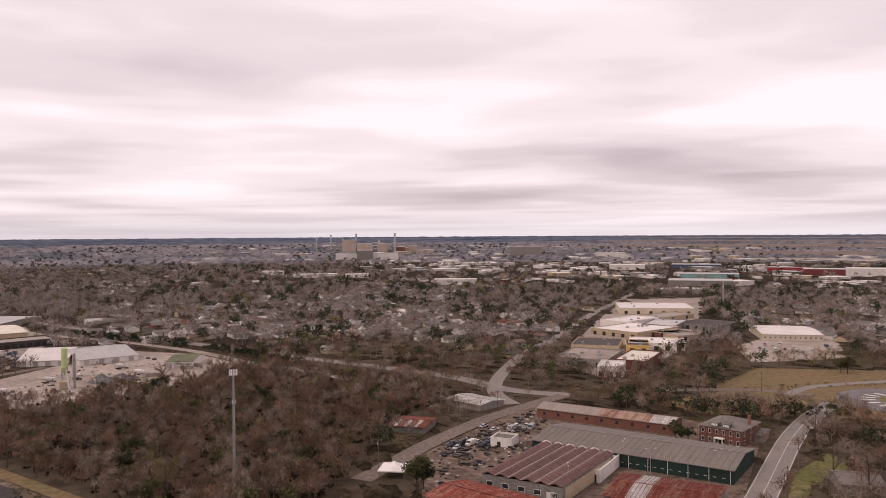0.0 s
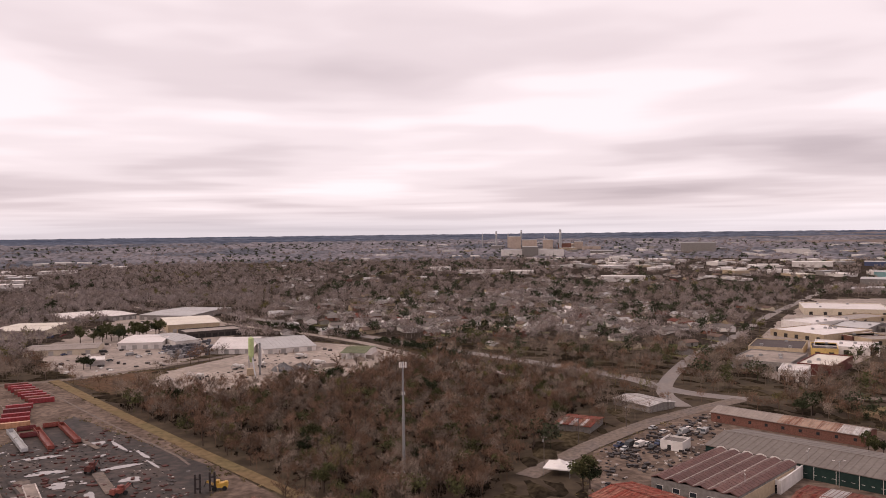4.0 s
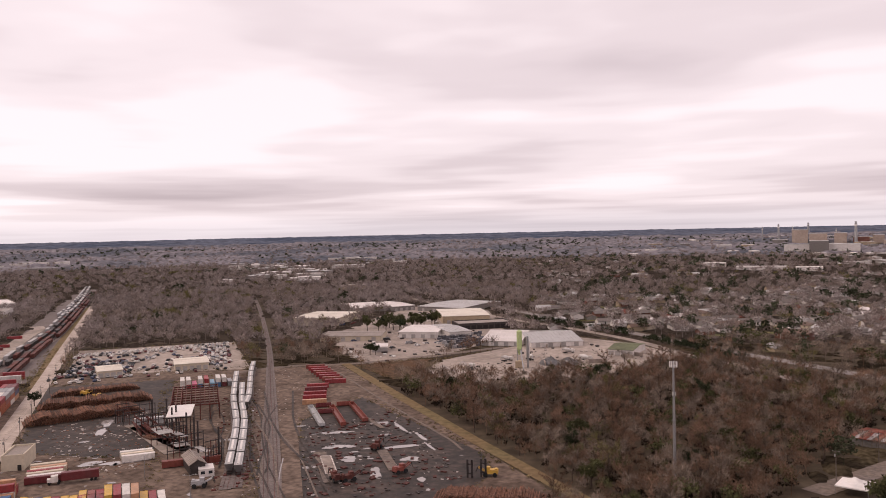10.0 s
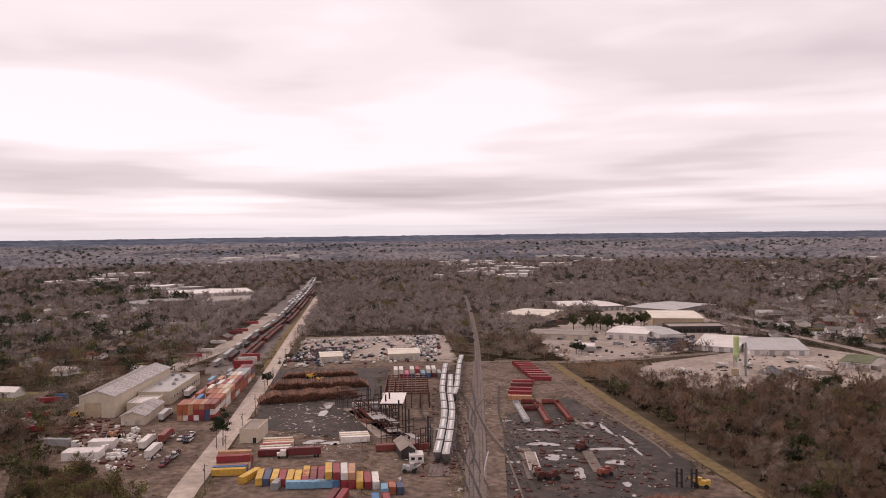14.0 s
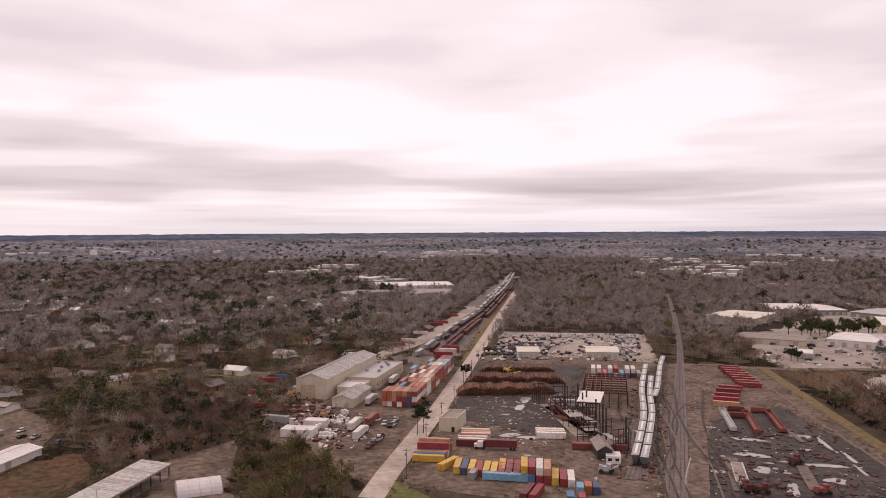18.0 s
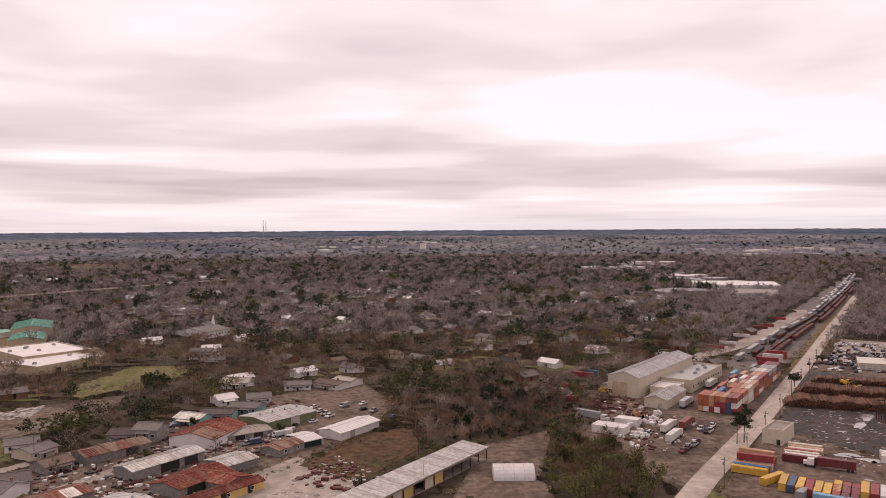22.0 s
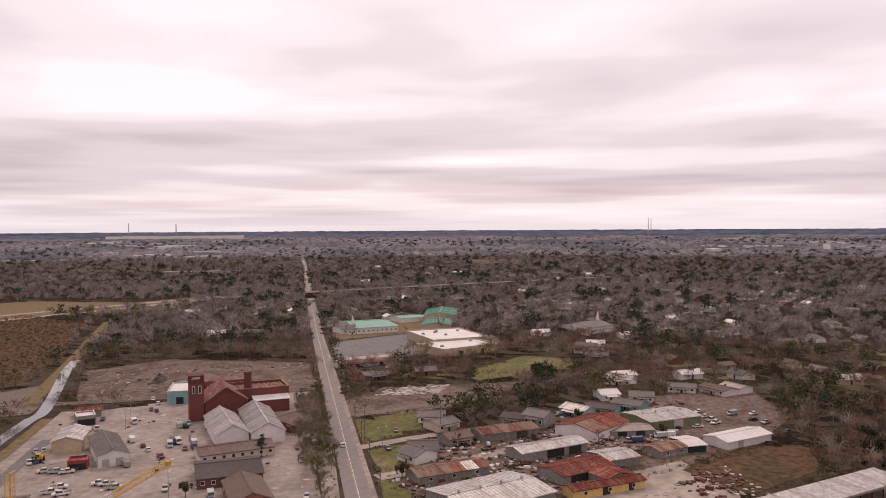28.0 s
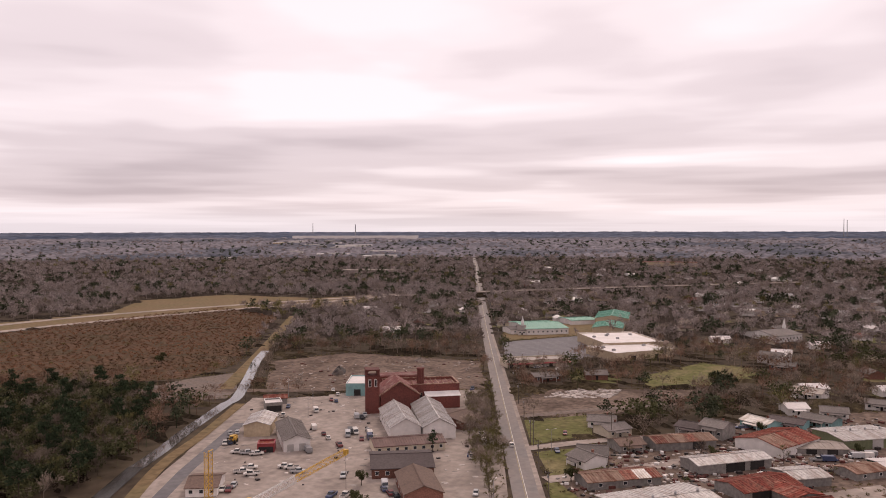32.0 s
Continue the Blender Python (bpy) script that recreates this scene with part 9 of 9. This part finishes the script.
# ---- woods, as stuff ----
def stuff(name, label, pts, templates, m, size):
    """Many trees as one mesh: each template is an array of triangles for a tree of height 1."""
    if not len(pts):
        return
    out = []
    pick = rt.integers(0, len(templates), len(pts))
    r = np.hypot(pts[:, 0], pts[:, 1])
    zg = np.array([ground_z(q) for q in r])
    for k, tpl in enumerate(templates):
        sel = np.where(pick == k)[0]
        if not len(sel):
            continue
        a = rt.uniform(0, 2 * np.pi, len(sel))
        s = size(r[sel]) * rt.uniform(0.62, 1.35, len(sel))
        wd = rt.uniform(0.85, 1.25, len(sel)) * s
        c, sn = np.cos(a)[:, None], np.sin(a)[:, None]
        x = (tpl[None, :, 0] * c - tpl[None, :, 1] * sn) * wd[:, None] + pts[sel, 0][:, None]
        y = (tpl[None, :, 0] * sn + tpl[None, :, 1] * c) * wd[:, None] + pts[sel, 1][:, None]
        z = tpl[None, :, 2] * s[:, None] + zg[sel][:, None]
        out.append(np.stack([x, y, z], 2).reshape(-1, 3))
    v = np.concatenate(out)
    ob = new(name, big_mesh(name, v, np.arange(len(v)).reshape(-1, 3), m))
    tagged(ob, label, "trees", kind="stuff")


def bare_template(seed, n, w, ln):
    rng = np.random.default_rng(seed)
    p = crown_points(rng, n, 0.92, 0.38, 0.28, 9, 0.16)
    way = (p - np.array([0, 0, 0.25])) * 1.2 + rand_unit(rng, n) * 0.5
    way /= np.linalg.norm(way, axis=1)[:, None]
    v = slivers(rng, p - way * ln * 0.4, way, rng.uniform(0.7, 1.3, n) * ln, rng.uniform(0.7, 1.3, n) * w)
    trunk = np.array([(-0.012, 0, 0), (0.012, 0, 0), (0, 0, 0.6), (0, -0.012, 0), (0, 0.012, 0), (0, 0, 0.6)])
    limbs = slivers(rng, np.tile((0, 0, 0.3), (5, 1)) + rng.uniform(-0.05, 0.15, (5, 3)) * (0, 0, 1), np.stack([np.cos(np.arange(5) * 1.26) * 0.6, np.sin(np.arange(5) * 1.26) * 0.6, np.ones(5) * 0.8], 1), np.full(5, 0.45), np.full(5, 0.02))
    return np.concatenate([v, trunk, limbs] if n > 60 else [v, trunk[:3]])


def leafy_template(seed, n, s, spread=0.4, low=0.18):
    rng = np.random.default_rng(seed)
    p = crown_points(rng, n, 0.95, spread, low, 12, 0.19)
    return np.concatenate([leaves(rng, p, rng.uniform(0.7, 1.3, n) * s), np.array([(-0.02, 0, 0), (0.02, 0, 0), (0, 0, 0.4)])])


def ring_points(r0, r1, gap, a0=-40.0, a1=165.0, keep=0.9):
    p = []
    r = r0
    while r < r1:
        n = int(radians(a1 - a0) * r / gap)
        a = np.radians(a0 + (np.arange(n) + rt.uniform(0.1, 0.9, n)) * (a1 - a0) / n)
        rr = r + rt.uniform(-0.45, 0.45, n) * gap
        p.append(np.stack([-np.sin(a) * rr, np.cos(a) * rr], 1))
        r += gap
    p = np.concatenate(p)
    p = p[rt.random(len(p)) < keep]
    return p[is_clear(p)]


def woods_fill(poly, gap, templates, m, label, tall):
    stuff("woods", label, scatter(poly, gap), templates, m, lambda r: np.full(len(r), tall))


BT0 = [bare_template(s, 260, 0.014, 0.14) for s in range(90, 95)]
LT0 = [leafy_template(s, 260, 0.066) for s in range(96, 99)]
woods_fill(MAST_WOOD, 9.4, BT0, twig_brown, "brown leafless wood below the antenna mast", 9.5)
woods_fill(MAST_WOOD, 12.6, BT0, twig_grey, "grey leafless wood below the antenna mast", 10.5)
woods_fill(MAST_WOOD, 17.0, LT0, leaf_oak, "evergreen trees in the wood below the mast", 8.5)
woods_fill(MAST_WOOD, 6.6, [leafy_template(s, 90, 0.12, 0.55, 0.05) for s in (101, 102)], shaded_brush, "brown undergrowth below the antenna mast, darkened for shade", 3.6)
woods_fill(CANAL_WOOD, 6.6, LT0, leaf_oak, "dark evergreen wood beside the canal", 8.5)
woods_fill(CANAL_WOOD, 9.0, BT0, twig_grey, "grey leafless wood beside the canal", 9.0)
woods_fill(CANAL_WOOD, 6.5, [leafy_template(s, 90, 0.12, 0.55, 0.05) for s in (105, 106)], shaded_brush, "undergrowth beside the canal, darkened for shade", 3.6)
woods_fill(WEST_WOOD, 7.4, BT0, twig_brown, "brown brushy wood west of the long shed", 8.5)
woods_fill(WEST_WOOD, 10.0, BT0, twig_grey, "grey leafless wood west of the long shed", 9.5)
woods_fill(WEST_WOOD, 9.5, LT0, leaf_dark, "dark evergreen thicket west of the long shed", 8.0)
woods_fill(WEST_WOOD, 6.2, [leafy_template(s, 90, 0.12, 0.55, 0.05) for s in (103, 104)], shaded_brush, "brown undergrowth west of the long shed, darkened for shade", 3.0)
woods_fill(NEAR_THICKET, 6.6, LT0, twig_olive, "olive thicket beside the haul road", 7.0)
woods_fill(NEAR_THICKET, 6.6, BT0, twig_brown, "brown thicket beside the haul road", 7.5)
BELT = [(100, 395), (112, 406), (165, 388), (204, 374), (198, 362), (160, 368), (124, 372)]
stuff("thicket", "dark evergreen shrubs behind the old sheds", scatter(BELT, 4.6, 0.85, False), LT0, leaf_dark, lambda r: np.full(len(r), 5.0))
stuff("thicket", "grey bare trees behind the old sheds", scatter(BELT, 8.0, 0.85, False), BT0, twig_grey, lambda r: np.full(len(r), 11.0))
for line in ([(-318, 688), (-256, 654), (-200, 616)], [(-180, 601), (-136, 565), (-100, 533)]):
    row = np.array([(x + rt.uniform(-2.2, 2.2), y + rt.uniform(-2.2, 2.2)) for q in (-2.5, 1.5) for x, y, _ in along([Vector((u + q, v + q)) for u, v in line], 3.2)])
    stuff("hedge", "dark evergreen hedge beside the highway", row, LT0, leaf_dark, lambda r: np.full(len(r), 6.0))
STREET_BRUSH = [(-250, -133), (-318, -175), (-352, -196), (-347, -206), (-312, -186), (-262, -155), (-244, -142)]
stuff("thicket", "olive and brown roadside thicket", scatter(STREET_BRUSH, 3.6, 0.9, False), BT0, twig_olive, lambda r: np.full(len(r), 6.0))
stuff("thicket", "grey bare roadside trees", scatter(STREET_BRUSH, 5.5, 0.9, False), BT0, twig_grey, lambda r: np.full(len(r), 8.0))
FIELD = [(-158, -445), (-233, -437), (-309, -376), (-359, -388), (-572, -559), (-612, -677), (-477, -687), (-357, -668), (-223, -627)]
TUFT = [leafy_template(s, 14, 0.3, 0.8, 0.05) for s in (111, 112, 113)]
field_grass = mat("field_grass", (0.17, 0.085, 0.05), spread=0.5, grain=0.05, stain=(0.075, 0.05, 0.03), stain_size=0.015, stain_amount=0.9, per="island", bump=0, spec=0.0)
stuff("field_tussocks", "reddish brown tussocks of winter grass and brush", scatter(FIELD, 4.6, 0.9, False), TUFT, field_grass, lambda r: np.full(len(r), 1.7))
stuff("field_tussocks", "dark low brush on the field", scatter(FIELD, 34.0, 0.4, False), TUFT, twig_olive, lambda r: np.full(len(r), 2.2))
edge_grass = mat("edge_grass", (0.19, 0.145, 0.08), spread=0.45, grain=0.1, stain=(0.09, 0.085, 0.04), stain_size=0.03, stain_amount=0.9, per="island", bump=0, spec=0.0)


def ragged_edges():
    """Tufts of grass and weeds along the outlines of the yards."""
    pts = []
    for poly in EDGES:
        for a, b in zip(np.roll(poly, 1, 0), poly):
            n = int(np.hypot(*(b - a)) / 1.5)
            f = rt.random(n)[:, None]
            out = np.array([(b - a)[1], (a - b)[0]]) / (np.hypot(*(b - a)) + 1e-9)
            pts.append(a + (b - a) * f + out * rt.normal(0.6, 1.7, n)[:, None])
    p = np.concatenate(pts)
    p = p[np.hypot(*p.T) < 700]
    ok = np.ones(len(p), bool)
    for q in BUILT:
        ok &= ~inside(p, q)
    for line, w in CLEAR_LINE:
        for a, b in zip(line[:-1], line[1:]):
            d = b - a
            t = np.clip(((p - a) @ d) / max(d @ d, 1e-9), 0, 1)
            ok &= np.hypot(*(p - a - t[:, None] * d).T) > w - 1.5
    stuff("edge_tufts", "dry grass and weeds along the edges of the yards", p[ok], TUFT, edge_grass, lambda r: np.full(len(r), 1.0))


ragged_edges()
for poly in (MAST_WOOD, NEAR_THICKET, CANAL_WOOD, WEST_WOOD):
    CLEAR_POLY.append(np.array(poly, float))


def share(p, cuts):
    """Splits points by a slow patchwork and by chance into the kinds of wood."""
    f = np.array([noise.noise((x * 0.006, y * 0.006, 3.0)) for x, y in p]) * 1.0 + rt.normal(0, 0.45, len(p))
    edges = np.quantile(f, np.cumsum(cuts)[:-1]) if len(p) else []
    return np.digitize(f, edges)


BT1 = [bare_template(s, 135, 0.0165, 0.17) for s in range(40, 46)]
BT2 = [bare_template(s, 92, 0.046, 0.17) for s in range(50, 56)]
BT3 = [bare_template(s, 42, 0.08, 0.25) for s in range(60, 64)]
LT1 = [leafy_template(s, 200, 0.07) for s in range(70, 74)]
LT2 = [leafy_template(s, 100, 0.1) for s in range(75, 79)]
LT3 = [leafy_template(s, 40, 0.17) for s in range(80, 84)]


def undergrowth(label, r0, r1, step, mean, swing, m, a0=-35.0, a1=158.0):
    """An uneven sheet of brush and low canopy between the trees; it dips below the ground on roads, yards and in clearings."""
    nr, na = int((r1 - r0) / step), int(radians(a1 - a0) * (r0 + r1) / 2 / step)
    rr = np.linspace(r0, r1, nr + 1)
    aa = np.radians(np.linspace(a0, a1, na + 1))
    R, A = np.meshgrid(rr, aa, indexing="ij")
    jit = rt.uniform(-0.35, 0.35, R.shape) * step
    x, y = -np.sin(A) * (R + jit), np.cos(A) * (R + jit)
    flat_xy = np.stack([x.ravel(), y.ravel()], 1)
    z = mean + swing * (rt.random(len(flat_xy)) - 0.5) * 1.3
    z += swing * 0.6 * np.array([noise.noise((px * 0.02, py * 0.02, 1.0)) for px, py in flat_xy])
    z = np.where(is_clear(flat_xy), z, -0.4)
    grid = z.reshape(R.shape)
    grid[0], grid[-1], grid[:, 0], grid[:, -1] = -0.4, -0.4, -0.4, -0.4
    z = grid.ravel()
    z += np.array([ground_z(q) for q in np.minimum(np.hypot(*flat_xy.T), 4930)])
    idx = np.arange((nr + 1) * (na + 1)).reshape(nr + 1, na + 1)
    a, b, c, d = idx[:-1, :-1].ravel(), idx[:-1, 1:].ravel(), idx[1:, 1:].ravel(), idx[1:, :-1].ravel()
    tris = np.concatenate([np.stack([a, b, c], 1), np.stack([a, c, d], 1)])[:, ::-1]
    v = np.column_stack([flat_xy, z])
    tagged(new("undergrowth", big_mesh("undergrowth", v, tris, m)), label, "brush", kind="stuff")


undergrowth("brown brush and fallen leaves between the trees, darkened for shade", 230, 620, 5.5, 0.1, 2.0, near_brush)
undergrowth("brown brush and low canopy among the houses, darkened for shade", 620, 1250, 10.0, 0.5, 3.0, brush)
undergrowth("brown low canopy of the far town's trees, darkened for shade", 1250, 2300, 14.0, 1.6, 4.0, brush)
# the two far sheets carry the haze in their base colour
undergrowth("dark canopy of the far plain's woods, blued for haze", 2290, 3400, 20.0, 4.0, 6.5, hazed_canopy)
undergrowth("dark woods along the horizon, blued for haze", 3390, 4925, 26.0, 3.0, 4.0, hazed_horizon)


def closed_wood(az, r):
    """1 inside the unbroken leafless woods, where no house stands."""
    return ((az > 26) & (az < 62) & (r > 560)) | ((az > 119) & (r > 900)) | ((az > 62) & (az < 70) & (r > 620) & (r < 1500))


for r0, r1, gap, bt, lt, tall in ((228, 620, 8.0, BT1, LT1, 11.0), (620, 1250, 11.2, BT2, LT2, 11.8), (1250, 2300, 20.0, BT3, LT3, 12.5)):
    p = ring_points(r0, r1, gap, -33.0, 156.0, keep=0.97)
    az, r = np.degrees(np.arctan2(-p[:, 0], p[:, 1])), np.hypot(*p.T)
    # the town's gardens and streets leave gaps; the industrial belt is nearly bare
    keep = np.where(closed_wood(az, r), 1.0, 0.78)
    keep = np.where(((az < 24) & (r > 560) & (r < 1500)) | ((az > 67) & (az < 117) & (r > 430) & (r < 1100)), 0.6, keep)
    keep = np.where((az < 3) & (r > 1250), 0.3, keep)
    # the open yards right below the camera hold no trees but those planted one by one
    keep = np.where((r < 300) & (az > -18), 0.0, keep)
    p = p[rt.random(len(p)) < keep]
    az, r = np.degrees(np.arctan2(-p[:, 0], p[:, 1])), np.hypot(*p.T)
    cls = share(p, (0.5, 0.45, 0.05))
    # evergreens stand in groups, thicker in the gardens of the west
    f = np.array([noise.noise((x * 0.016, y * 0.016, 9.0)) for x, y in p]) * 0.7 + rt.normal(0, 0.3, len(p))
    level = np.interp(az, (-40, 20, 26, 62, 68, 120, 165), (0.42, 0.42, 0.78, 0.78, 0.42, 0.42, 0.56))
    green = f > level
    cls[green] = 3 + (rt.random(green.sum()) < 0.5)
    # beyond 620 m the twigs take the colours with haze mixed in
    grey_m, brown_m = (twig_grey, twig_brown) if r0 < 600 else (twig_grey_haze, twig_brown_haze)
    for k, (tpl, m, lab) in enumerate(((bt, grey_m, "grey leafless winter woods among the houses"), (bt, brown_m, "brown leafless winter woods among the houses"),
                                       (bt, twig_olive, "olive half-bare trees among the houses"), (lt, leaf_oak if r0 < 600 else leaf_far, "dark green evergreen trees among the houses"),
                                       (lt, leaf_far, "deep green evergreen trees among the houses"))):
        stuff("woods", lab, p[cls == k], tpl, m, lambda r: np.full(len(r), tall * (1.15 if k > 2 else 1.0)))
p = ring_points(2300, 3100, 42.0, -33.0, 156.0, keep=0.9)
f = np.array([noise.noise((x * 0.004, y * 0.004, 5.0)) for x, y in p])
stuff("far_woods", "brown woods on the far plain, paled for haze", p[f > 0.0], BT3, twig_brown_haze, lambda r: np.full(len(r), 12.0))
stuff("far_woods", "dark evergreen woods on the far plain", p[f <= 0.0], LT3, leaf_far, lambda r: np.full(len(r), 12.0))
for k in ALL_KINDS:
    if k not in USED:
        for o in (*k.children, k):
            bpy.data.objects.remove(o)
